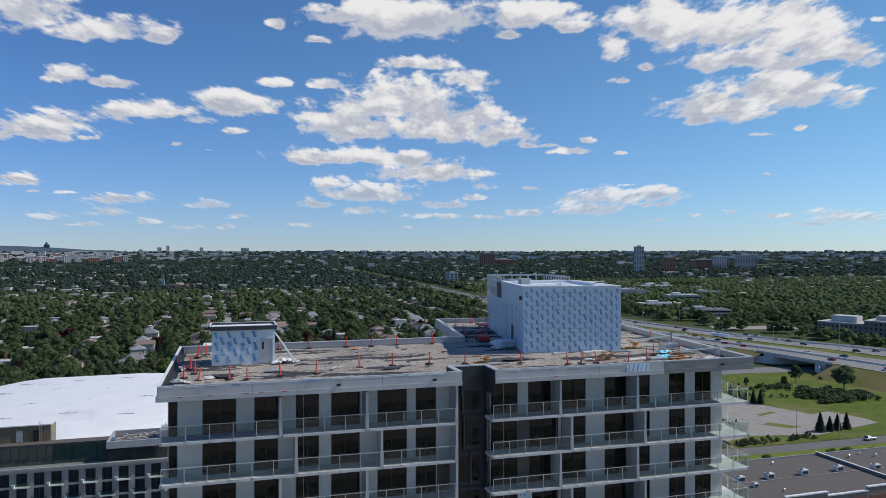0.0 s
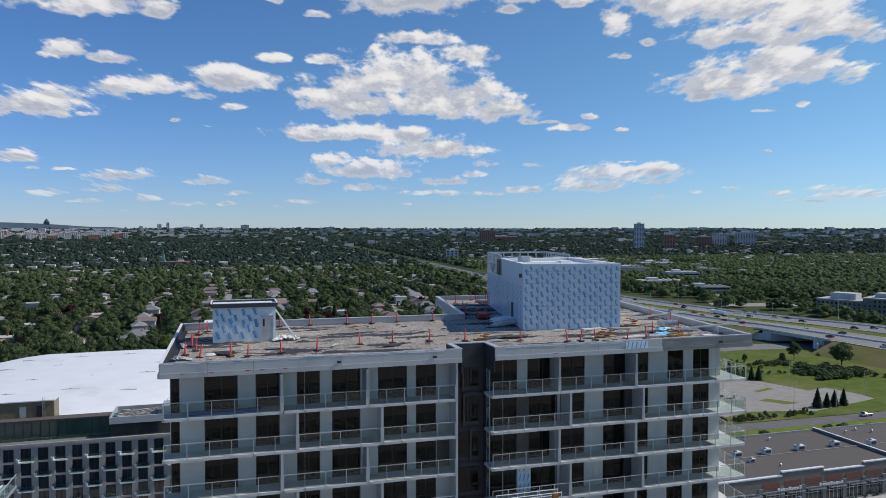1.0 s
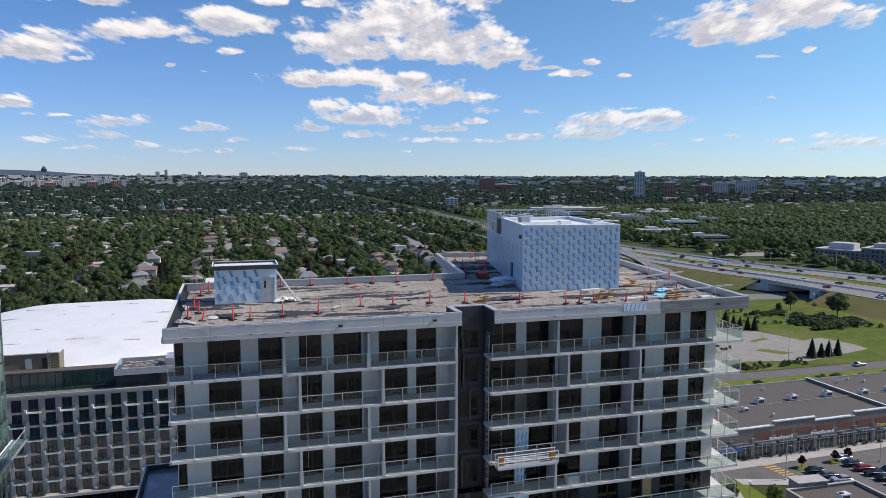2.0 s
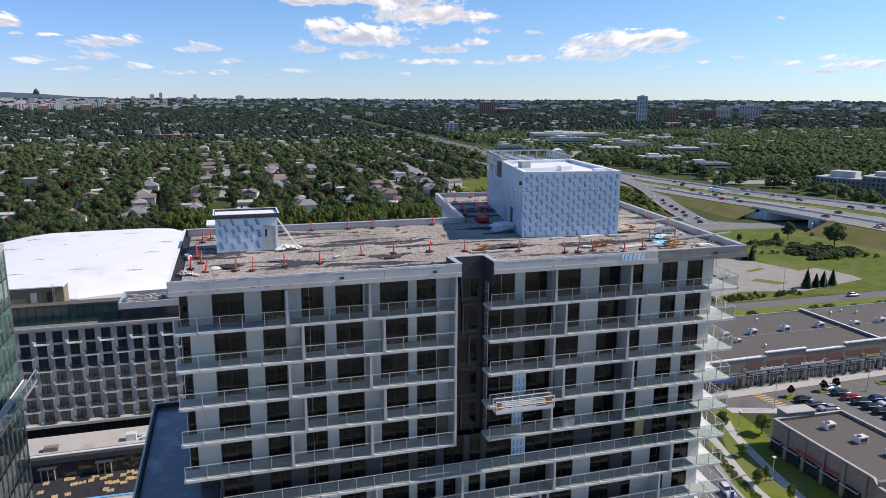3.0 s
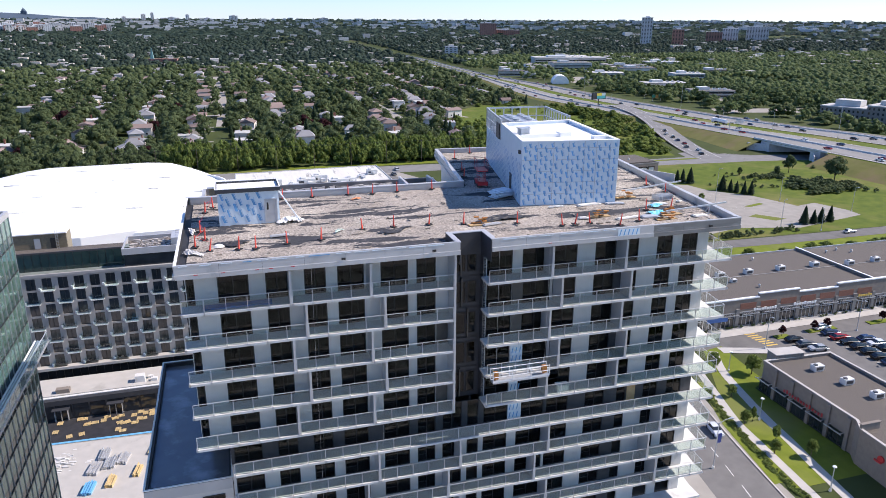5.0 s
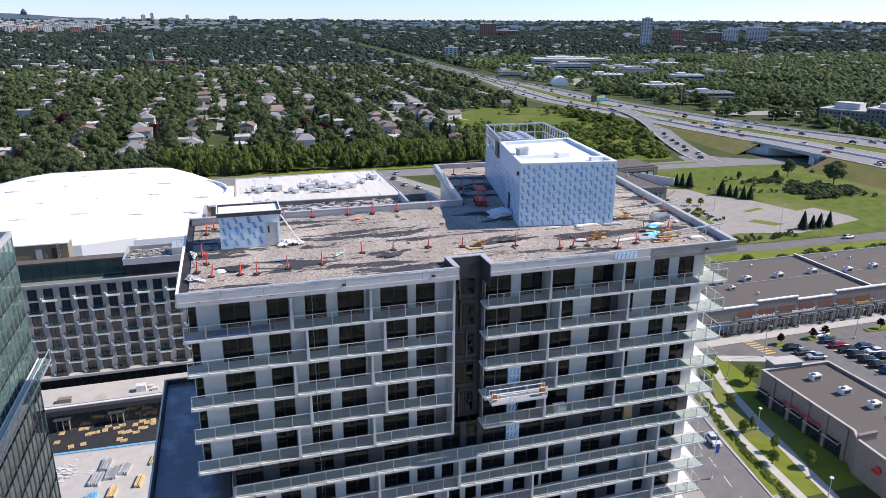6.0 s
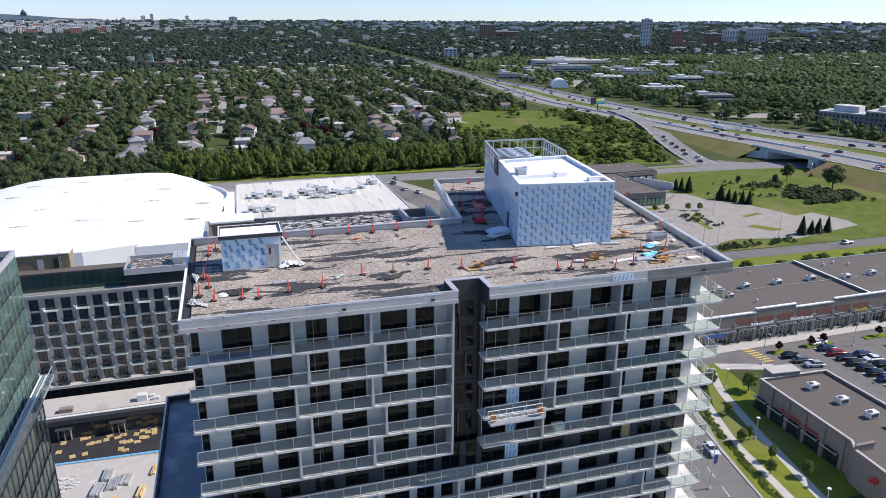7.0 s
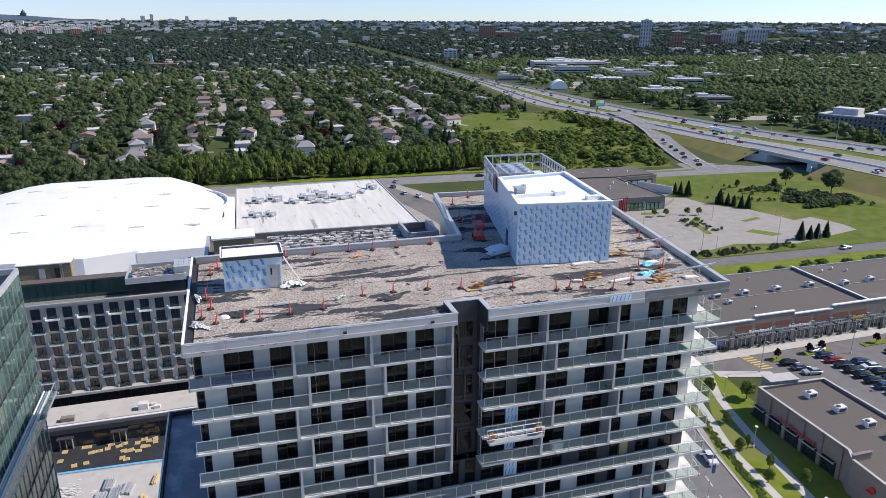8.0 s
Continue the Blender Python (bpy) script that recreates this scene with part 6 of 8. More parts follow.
        part("frame", Mesh().box(u - 0.09, u + 0.03, 211.5 - i * 0.13, 211.9 - i * 0.13, 0.3, 3.4).box(u, u + 1.8, 211.5 - i * 0.13, 211.9 - i * 0.13, 3.3, 3.45), M_FRAME, w)
    part("sign_wall", Mesh().prism([(138.2, 211.2), (146.2, 210.2), (146.3, 211.0), (138.4, 212.0)], 0, 5.7), M_CONC, m2)
    for i in range(5):
        x = 142.2 + i * 0.8
        part("red_stripe", Mesh().prism([(x, 210.4 - i * 0.1), (x + 0.45, 210.35 - i * 0.1), (x + 0.45, 210.1 - i * 0.1), (x, 210.15 - i * 0.1)], 0.6, 5.4 + 0.45 * i), M_RED, m2, "red upright stripe")


shops()


# ---- vehicles, lamps ----
def car_parts():
    """Shared meshes of a saloon: body, glazed cabin, wheels."""
    prof = [(-2.25, 0.35), (-2.2, 0.75), (-1.5, 0.9), (1.05, 0.95), (2.15, 0.82), (2.25, 0.55), (2.2, 0.32)]
    body = Mesh()
    n = len(prof)
    rows = []
    for y, s in ((-0.88, 0.0), (-0.80, 0.06), (0.80, 0.06), (0.88, 0.0)):
        rows.append([(x, y, z + s * (z > 0.7)) for x, z in prof])
    V = [p for r in rows for p in r]
    F = [(k * n + i, k * n + (i + 1) % n, (k + 1) * n + (i + 1) % n, (k + 1) * n + i) for k in range(3) for i in range(n)]
    F += [tuple(reversed(range(n))), tuple(range(3 * n, 4 * n))]
    body.add(V, F)
    roofm = Mesh().prism([(-1.35, -0.62), (0.35, -0.62), (0.35, 0.62), (-1.35, 0.62)], 1.40, 1.46, [(-1.25, -0.56), (0.25, -0.56), (0.25, 0.56), (-1.25, 0.56)])
    cab = Mesh().prism([(-1.95, -0.80), (1.15, -0.80), (1.15, 0.80), (-1.95, 0.80)], 0.93, 1.40, [(-1.38, -0.63), (0.38, -0.63), (0.38, 0.63), (-1.38, 0.63)])
    wheel = Mesh().tube((0, -0.1, 0), (0, 0.1, 0), 0.33, 12)
    out = {}
    for key, sh, ma in (("cabin", cab, M_SHOPGLASS), ("wheel", wheel, M_RUBBER), ("lamp", Mesh().box(0, 0.06, -0.2, 0.2, -0.08, 0.08), M_WHITE)):
        me = sh.mesh(key)
        me.materials.append(ma)
        out[key] = me
    out["bodies"] = []
    for ma in M_CARS:
        b, r = body.mesh("body"), roofm.mesh("car_roof")
        b.materials.append(ma)
        r.materials.append(ma)
        out["bodies"].append((b, r))
    return out


CAR = car_parts()
COLOURS = ["white", "black", "grey", "silver", "red", "blue"]


def car(u, v, z, turn, colour, group, where):
    i = COLOURS.index(colour)
    c = thing("car", "%s car %s" % (colour + " painted", where), "car", u, v, z, turn, group)
    part("body", CAR["bodies"][i][0], None, c)
    part("car_roof", CAR["bodies"][i][1], None, c)
    part("window_band", CAR["cabin"], None, c)
    for x in (-1.4, 1.4):
        for y in (-0.8, 0.8):
            part("wheel", CAR["wheel"], None, c, at=(x, y, 0.33))
    for y in (-0.6, 0.6):
        part("headlight", CAR["lamp"], None, c, at=(2.2, y, 0.62))
    return c


rng = random.Random(21)
for row, (u0, v0, du, dv, n) in enumerate(((108.4, 72.2, 0.9, -2.7, 3), (119.9, 73.0, 0.15, -2.75, 8), (125.6, 67.8, 0.15, -2.75, 9), (138.5, 70, 0.2, -2.75, 7), (144.2, 70, 0.2, -2.75, 7))):
    for i in range(n):
        if rng.random() < 0.1 and row > 2:
            continue
        car(u0 + du * i, v0 + dv * i, 0.03, -8 + (180 if rng.random() < 0.4 else 0) + rng.uniform(-2, 2), rng.choice(["black", "black", "grey", "blue", "white", "silver", "red", "black"]), "cars in the shop car park", "parked on the asphalt car park")
car(120.5, 76.4, 0.03, 4, "white", "cars in the shop car park", "driving past the shops")
car(65.0, 44.2, 0.03, -102, "white", "cars on the street", "driving on the street")
car(196, 142.0, 0.07, 0, "silver", "cars on the boulevard", "driving on the boulevard")
for u, v, t, c in ((64, 296, 95, "white"), (67, 262, -80, "white"), (60, 285, 95, "grey"), (110, 298, 0, "black"), (118, 303, 180, "black"), (62, 270, 95, "white")):
    car(u, v, 0.06, t, c, "cars on the avenue", "driving on the side road")
for i in range(8):
    p = RAMP[3 + i * 2]
    q = RAMP[4 + i * 2]
    car(p[0] + rng.uniform(-3, 3), p[1], p[2] + 0.12, math.degrees(math.atan2(q[1] - p[1], q[0] - p[0])), rng.choice(COLOURS), "cars on the slip road", "on the curving slip road")
for i in range(72):
    vv = 200 + 760 * rng.random() ** 1.3
    n, f, h = hwy_at(vv)
    fr = rng.choice((0.05, 0.10, 0.15, 0.25, 0.31, 0.37, 0.63, 0.69, 0.75, 0.80, 0.96))
    n1, f1, h1 = hwy_at(vv + 4)
    du = (n1 + (f1 - n1) * fr) - (n + (f - n) * fr)
    car(n + (f - n) * fr, vv, h + 0.06, math.degrees(math.atan2(4, du)) + (180 if fr > 0.5 else 0), rng.choice(["white", "black", "grey", "black", "silver", "red", "blue"]), "cars on the highway", "driving on the pale highway")
truck = thing("tanker_truck", "long white road tanker on the highway", "truck", 309, 366, 5.75, 86)
part("tank", Mesh().tube((-9, 0, 2.3), (4, 0, 2.3), 1.25, 14), M_WHITE, truck)
part("cab", Mesh().box(4.6, 7.0, -1.2, 1.2, 0.6, 3.2), M_WHITE, truck)
part("chassis", Mesh().box(-9, 6.8, -0.5, 0.5, 0.6, 1.0), M_RUBBER, truck)
for x in (-8, -6.8, 3.0, 5.9):
    for y in (-1.05, 1.05):
        part("wheel", Mesh().tube((x, y - 0.15, 0.5), (x, y + 0.15, 0.5), 0.5, 12), M_RUBBER, truck)


def street_lamp(u, v, h, group, label, arm=1.6, z=0.0):
    s = thing("street_lamp", label, "street lamp", u, v, z, rng.uniform(0, 360), group)
    part("pole", Mesh().tube((0, 0, 0), (0, 0, h), 0.11, 8, 0.06), M_METAL, s)
    if arm > 0.5:
        part("arm", Mesh().tube((0, 0, h - 0.1), (arm, 0, h + 0.25), 0.05, 6), M_METAL, s)
        part("head", Mesh().box(arm - 0.2, arm + 0.5, -0.16, 0.16, h + 0.2, h + 0.34), M_METAL, s)
    else:
        part("head", Mesh().tube((0, 0, h), (0, 0, h + 0.12), 0.36, 12, 0.30), M_WHITE, s)
    part("foot", Mesh().tube((0, 0, 0), (0, 0, 0.5), 0.22, 8), M_CONC, s)


for u, v, h in ((143.1, 191.9, 8.8), (174.6, 190.0, 15.5), (144.9, 156.1, 9.6), (206.6, 189.2, 10.0), (221.8, 166.4, 9.6), (176.8, 154.7, 10.4)):
    street_lamp(u, v, h, "lamps of the empty car park", "tall grey lamp mast at the empty car park", 0.9)
for u, v in ((76.0, 45.4), (83.5, 64.0), (72.0, 24.0)):
    street_lamp(u, v, 4.6, "footpath lamps", "short lamp with round white head on the lawn", 0)
for u, v in ((128.0, 73.0), (99.0, 71.0), (150, 72), (125, 55)):
    street_lamp(u, v, 8.0, "car park lamps", "dark lamp mast in the shop car park", 0.9)
for u, v in ((74.0, 66.0), (145, 148.6), (188, 147), (230, 146)):
    street_lamp(u, v, 9.0, "street lamps on the road", "grey street lamp with a curved arm beside the road", 2.4)
two = thing("street_lamp", "grey street lamp with two arms and a blue banner", "street lamp", 57.6, 34.7, 0, 0, "street lamps on the road")
part("pole", Mesh().tube((0, 0, 0), (0, 0, 9.0), 0.11, 8, 0.07), M_METAL, two)
for sx in (-1, 1):
    arm = part("arm", Mesh().tube((0, 0, 8.7), (sx * 1.1, 0, 9.3), 0.05, 6).tube((sx * 1.1, 0, 9.3), (sx * 2.2, 0, 9.4), 0.05, 6), M_METAL, two)
    part("head", Mesh().box(sx * 2.4 - 0.4, sx * 2.4 + 0.4, -0.16, 0.16, 9.32, 9.46), M_METAL, arm)
ban = part("banner", Mesh().box(0.15, 0.85, -0.02, 0.02, 5.0, 6.8), mat("banner_blue", (0.03, 0.05, 0.20), (0.04, 0.06, 0.25), 1, 0.7), two, "dark blue cloth banner")
part("bracket", Mesh().tube((0, 0, 5.0), (0.9, 0, 5.0), 0.025, 5).tube((0, 0, 6.8), (0.9, 0, 6.8), 0.025, 5), M_METAL, ban)
part("foot", Mesh().tube((0, 0, 0), (0, 0, 0.5), 0.22, 8), M_CONC, two)
for i in range(12):
    p = HWY[10 + i * 4]
    street_lamp(p[0] + 0.0, p[1], 26 if i % 3 == 0 else 12, "highway lamps", "tall grey highway lamp mast on the median", 0.9 if i % 3 == 0 else 2.4, p[2])
for i in range(12):
    pole = thing("utility_pole", "wooden utility pole beside the avenue trees", "utility pole", -70 + i * 19, 314, 0, 0, "utility poles along the avenue")
    part("pole", Mesh().tube((0, 0, 0), (0, 0, 12.5), 0.16, 7, 0.1), M_BARK, pole)
    part("crossarm", Mesh().box(-0.06, 0.06, -1.1, 1.1, 11.6, 11.75), M_BARK, pole)
bill = thing("billboard", "tall roadside screen with teal and yellow picture on a dark post", "billboard", 300.5, 520, 1.2, 10)
part("post", Mesh().tube((0, 0, 0), (0, 0, 6.0), 0.45, 10), M_FRAME, bill)
part("case", Mesh().box(-7.5, 7.5, -0.6, 0.6, 5.6, 11.4), M_FRAME, bill)
for x0, x1, z0, z1, c in ((-2.2, 7.0, 6.1, 8.6, (0.05, 0.36, 0.38)), (-2.2, 3.0, 8.6, 10.9, (0.62, 0.52, 0.06)), (3.0, 7.0, 8.6, 10.9, (0.45, 0.56, 0.58)), (-7.0, -2.6, 6.1, 10.9, (0.03, 0.03, 0.035))):
    part("picture_panel", Mesh().box(x0, x1, -0.66, -0.6, z0, z1), mat("billboard_tone", c, tuple(0.8 * q for q in c), 0.4, 0.5), bill)
gantry = thing("sign_gantry", "green highway sign boards on grey posts beside the slip road", "road sign", 372, 545, 0.5, -10)
for x in (0.0, 7.5):
    part("post", Mesh().tube((x, 0, 0), (x, 0, 6.2), 0.16, 6), M_METAL, gantry)
M_SIGNGREEN = mat("sign_green", (0.02, 0.20, 0.12), (0.025, 0.23, 0.14), 1, 0.5)
for x0, x1, ma in ((-1.2, 2.2, M_SIGNGREEN), (2.5, 5.2, mat_signorange), (5.5, 9.2, M_SIGNGREEN)):
    part("board", Mesh().box(x0, x1, -0.15, -0.05, 3.2, 6.0), ma, gantry)
sgn = thing("sign_gantry", "grey overhead sign beam over the highway lanes", "road sign", 289.5, 330, 4.9, 0)
part("post", Mesh().tube((0, 0, 0), (0, 0, 7.0), 0.2, 6), M_METAL, sgn)
part("beam", Mesh().box(0, 11, -0.15, 0.15, 6.6, 7.1), M_METAL, sgn)
part("board", Mesh().box(4, 10, -0.3, -0.18, 6.0, 8.2), M_FASCIA, sgn)
# overpass: deck, abutments and parapets over the avenue
ov = thing("overpass", "concrete highway overpass with dark underpass", "bridge", 0, 0)
part("deck", Mesh().prism([(289.2, 258.5), (386, 229), (386, 266), (286.2, 292.5)], 4.7, 5.78), M_CONC, ov)
part("abutment", Mesh().prism([(286.4, 289.5), (386, 262), (386, 268), (285.8, 296)], -0.1, 5.7), M_CONC, ov)
part("abutment", Mesh().prism([(289.6, 254.5), (386, 225), (386, 231), (289.0, 261)], -0.1, 5.7), M_CONC, ov)
part("barrier", Mesh().prism([(289.5, 250), (289.9, 250), (285.9, 302), (285.5, 302)], 5.6, 6.8), M_CONC, ov)
part("wing_wall", Mesh().prism([(285.9, 292), (286.3, 292), (280.0, 300.5), (279.6, 300.3)], -0.1, 4.2), M_CONC, ov)
part("wing_wall", Mesh().prism([(288.7, 258.5), (289.1, 258.5), (283.0, 251.0), (282.6, 251.2)], -0.1, 4.2), M_CONC, ov)


# ---- trees ----
PHI = (1 + 5 ** 0.5) / 2
ICO_V = np.array([(-1, PHI, 0), (1, PHI, 0), (-1, -PHI, 0), (1, -PHI, 0), (0, -1, PHI), (0, 1, PHI), (0, -1, -PHI), (0, 1, -PHI), (PHI, 0, -1), (PHI, 0, 1), (-PHI, 0, -1), (-PHI, 0, 1)]) / math.hypot(1, PHI)
ICO_F = np.array([(0, 11, 5), (0, 5, 1), (0, 1, 7), (0, 7, 10), (0, 10, 11), (1, 5, 9), (5, 11, 4), (11, 10, 2), (10, 7, 6), (7, 1, 8), (3, 9, 4), (3, 4, 2), (3, 2, 6), (3, 6, 8), (3, 8, 9), (4, 9, 5), (2, 4, 11), (6, 2, 10), (8, 6, 7), (9, 8, 1)])

ICO_TOP = ICO_F[ICO_V[ICO_F].mean(1)[:, 2] > -0.45]


def crown(seed, lobes, leaves, leaf_size, tall=1.0, lobe_r=(0.42, 0.62)):
    """A unit crown (radius 1, foot at 0): uneven lobes under a coat of leaf clumps. Vertices and triangles."""
    r = np.random.RandomState(seed)
    V, F, n = [], [], 0
    cs = []
    for i in range(lobes):
        a = 2 * math.pi * (i * 0.618 + r.uniform(-0.06, 0.06))
        h = (i + 0.5) / lobes
        rad = 0.62 * math.sin(math.pi * min(0.93, 0.28 + 0.66 * h)) * r.uniform(0.75, 1.15)
        c = np.array((rad * math.cos(a), rad * math.sin(a), tall * (0.35 + 1.15 * h)))
        R = r.uniform(*lobe_r) * (1.05 - 0.3 * h)
        cs.append((c, R))
        v = ICO_V * R * r.uniform(0.72, 1.12, (12, 1))
        v[:, 2] *= 0.82 * tall ** 0.5
        V.append(v + c)
        F.append(ICO_TOP + n)
        n += 12
    for k in range(leaves):
        c, R = cs[r.randint(len(cs))]
        d = r.normal(size=3)
        d[2] = abs(d[2]) * 0.9 - 0.25 + d[2] * 0.1
        d /= np.linalg.norm(d)
        p = c + d * R * r.uniform(0.86, 1.14) * np.array((1, 1, 0.85))
        nrm = d + r.normal(size=3) * 0.42
        nrm /= np.linalg.norm(nrm)
        t = np.cross(nrm, r.normal(size=3))
        t /= np.linalg.norm(t)
        b = np.cross(nrm, t)
        s = leaf_size * r.uniform(0.6, 1.3)
        q = np.array([p + t * s, p + b * s * 0.8 + nrm * 0.1 * s, p - t * s, p - b * s * 0.8 - nrm * 0.15 * s])
        V.append(q)
        F.append(np.array([(0, 1, 2), (0, 2, 3)]) + n)
        n += 4
    return np.concatenate(V), np.concatenate(F)


def scatter(name, templates, places, material, label, category):
    """Many trees in one mesh: each place is u, v, z, width, height and a turn."""
    r = np.random.RandomState(len(places))
    Vs, Fs, n = [], [], 0
    for u, v, z, w, h, a in places:
        tv, tf = templates[r.randint(len(templates))]
        c, s = math.cos(a), math.sin(a)
        x, y = tv[:, 0] * w, tv[:, 1] * w
        Vs.append(np.stack((x * c - y * s + u, x * s + y * c + v, tv[:, 2] * h + z), 1))
        Fs.append(tf + n)
        n += len(tv)
    V, F = np.concatenate(Vs), np.concatenate(Fs)
    me = bpy.data.meshes.new(name)
    me.vertices.add(len(V))
    me.vertices.foreach_set("co", V.astype(np.float32).ravel())
    me.loops.add(F.size)
    me.loops.foreach_set("vertex_index", F.astype(np.int32).ravel())
    me.polygons.add(len(F))
    me.polygons.foreach_set("loop_start", np.arange(0, F.size, 3, dtype=np.int32))
    me.update(calc_edges=True)
    me.shade_smooth()
    me.materials.append(material)
    ob = new(name, me)
    ob.matrix_world = SITE
    return tagged(ob, label, category, kind="stuff")


def crown_mesh(name, tmpl, w, h, material):
    V, F = tmpl
    me = bpy.data.meshes.new(name)
    me.from_pydata([(x * w, y * w, z * h) for x, y, z in V], [], [tuple(f) for f in F])
    me.materials.append(material)
    return me


NEAR = [crown(s, 12, 900, 0.075, 1.0, (0.32, 0.5)) for s in range(4)]
MID = [crown(10 + s, 9, 330, 0.088, 1.0, (0.40, 0.58)) for s in range(7)]
SMALL = [crown(20 + s, 7, 64, 0.15, 1.0, (0.40, 0.58)) for s in range(6)]
TINY = [crown(30 + s, 3, 6, 0.30, 1.0, (0.6, 0.85)) for s in range(6)]
WOODS = [crown(40 + s, 2, 2, 0.5, 0.55, (0.75, 0.95)) for s in range(5)]


def in_view(u, v):
    a = math.degrees(math.atan2(u + 17, v + 51.5))
    return -21 < a < 54


def world_z(u, v):
    p = SITE @ Vector((u, v, 0))
    return rise(p.x, p.y)


trng = random.Random(77)
STREETS = [-22 + 66 * k for k in range(-8, 6)]
CROSS = [372, 545, 742, 940, 1100]


def hwy_u(v):
    return min(HWY, key=lambda p: abs(p[1] - v))[0]


FIELD = [(126, 312), (190, 296), (226, 294), (234, 318), (252, 352), (268, 390), (276, 425), (274, 470), (280, 505), (262, 540), (205, 560), (165, 520), (130, 400)]
patch("meadow", FIELD, 0.04, M_MEADOW, "rough green meadow with brush below the highway", "meadow")
patch("lawn", [(-170, 312), (126, 309), (126, 316), (-170, 320)], 0.05, M_GRASS, "grass verge below the tree belt", "lawn")


def is_suburb(u, v):
    return 352 < v < 1110 and not inside((u, v), FIELD) and u < hwy_at(v)[0] - 24


# streets and houses of the suburb
for su in STREETS:
    if su not in (-22, 110):
        continue
    pts = [(su + 4 * math.sin(v / 130 + su), v) for v in range(480, 1000, 40) if is_suburb(su + 8, v) and in_view(su, v)]
    if len(pts) > 1:
        ribbon("road", pts, 8, 0.05, M_ASPHOLD, "pale suburban street between gardens", "road")
for cv in CROSS:
    pts = [(u, cv + 5 * math.sin(u / 90)) for u in range(-540, 330, 30) if is_suburb(u, cv) and in_view(u, cv)]
    if len(pts) > 1:
        ribbon("road", pts, 8, 0.045, M_ASPHOLD, "pale suburban cross street", "road")

HOUSES = []
for su in STREETS:
    for sd in (-1, 1):
        v = 366.0
        while v < 1105:
            v += trng.uniform(13.5, 25)
            u = su + sd * trng.uniform(13.5, 21) + 4 * math.sin(v / 130 + su)
            if is_suburb(u, v) and in_view(u, v) and min(abs(v - c) for c in CROSS) > 10 and trng.random() < 0.85:
                HOUSES.append((u, v, trng.uniform(8.5, 12.5), trng.uniform(8.5, 11), trng.choice((0, 90)) + trng.uniform(-14, 14), trng.choice((3.0, 3.2, 5.4)), trng.random()))


def house_shapes(w, d, h, style):
    body = Mesh().box(-w / 2, w / 2, -d / 2, d / 2, 0, h)
    e = 0.45
    roof = Mesh()
    if style < 0.24:
        roof.box(-w / 2 - 0.2, w / 2 + 0.2, -d / 2 - 0.2, d / 2 + 0.2, h, h + 0.35)
    else:
        rh = h + trng.uniform(1.5, 2.6) + (0.9 if style > 0.85 else 0)
        k = 0.0 if style < 0.5 else min(w * 0.33, d * 0.5)
        x0, x1, y0, y1 = -w / 2 - e, w / 2 + e, -d / 2 - e, d / 2 + e
        roof.add([(x0, y0, h), (x1, y0, h), (x1, y1, h), (x0, y1, h), (x0 + k, 0, rh), (x1 - k, 0, rh), (x0, y0, h - 0.15), (x1, y0, h - 0.15), (x1, y1, h - 0.15), (x0, y1, h - 0.15)],
                 [(0, 1, 5, 4), (2, 3, 4, 5), (1, 2, 5), (3, 0, 4), (9, 8, 7, 6), (6, 7, 1, 0), (7, 8, 2, 1), (8, 9, 3, 2), (9, 6, 0, 3)])
    return body, roof


joined_wall, joined_roof, joined_grey, joined_flat = Mesh(), Mesh(), Mesh(), Mesh()
HOUSES.sort(key=lambda q: q[1] + 0.25 * abs(q[0] - 40))
for i, (u, v, w, d, turn, h, style) in enumerate(HOUSES):
    body, rf = house_shapes(w, d, h, style)
    rm = M_FLATROOF if style < 0.24 else (M_SHINGLE2 if style > 0.6 else M_SHINGLE)
    if i < 170:
        hs = thing("house", "suburban %s house among garden trees" % ("flat-roofed" if style < 0.24 else ("grey-roofed" if style > 0.6 else "brown-roofed")), "house", u, v, 0, turn, "houses of the suburb")
        part("wall", body, M_HOUSE, hs)
        part("roof", rf, rm, hs)
        for s in (-0.27, 0.25):
            win = part("window", Mesh().box(w * s - 0.8, w * s + 0.8, -d / 2 - 0.06, -d / 2, 1.0, 2.3), M_WHITE, hs)
            part("pane", Mesh().box(w * s - 0.68, w * s + 0.68, -d / 2 - 0.08, -d / 2 - 0.06, 1.1, 2.2), M_SHOPGLASS, win)
        part("door", Mesh().box(-0.5, 0.5, -d / 2 - 0.07, -d / 2, 0.1, 2.2), M_WHITE, hs)
        if trng.random() < 0.6:
            part("chimney", Mesh().box(w * 0.28, w * 0.28 + 0.7, 0.4, 1.3, h, h + 3.0), M_REDBRICK, hs)
        part("driveway", Mesh().box(w / 2 + 0.3, w / 2 + 3.3, -d / 2 - 6, d / 2 - 2, 0.02, 0.06), M_ASPHOLD, hs)
    else:
        c, s = math.cos(radians(turn)), math.sin(radians(turn))
        mv = lambda P: [(x * c - y * s + u, x * s + y * c + v, z) for x, y, z in P]
        joined_wall.add(mv(body.v), body.f)
        (joined_flat if style < 0.24 else (joined_grey if style > 0.6 else joined_roof)).add(mv(rf.v), rf.f)
for nm, sh, ma, lb in (("far_house_walls", joined_wall, M_HOUSE, "brick walls of far suburban houses"), ("far_house_roofs", joined_roof, M_SHINGLE, "brown roofs of far suburban houses"), ("far_grey_roofs", joined_grey, M_SHINGLE2, "grey roofs of far suburban houses"), ("far_flat_roofs", joined_flat, M_FLATROOF, "pale flat roofs of far suburban houses")):
    solo(nm, sh, ma, lb, "houses", kind="stuff")

cells = {}
for q in HOUSES:
    cells.setdefault((int(q[0] // 20), int(q[1] // 20)), []).append(q)


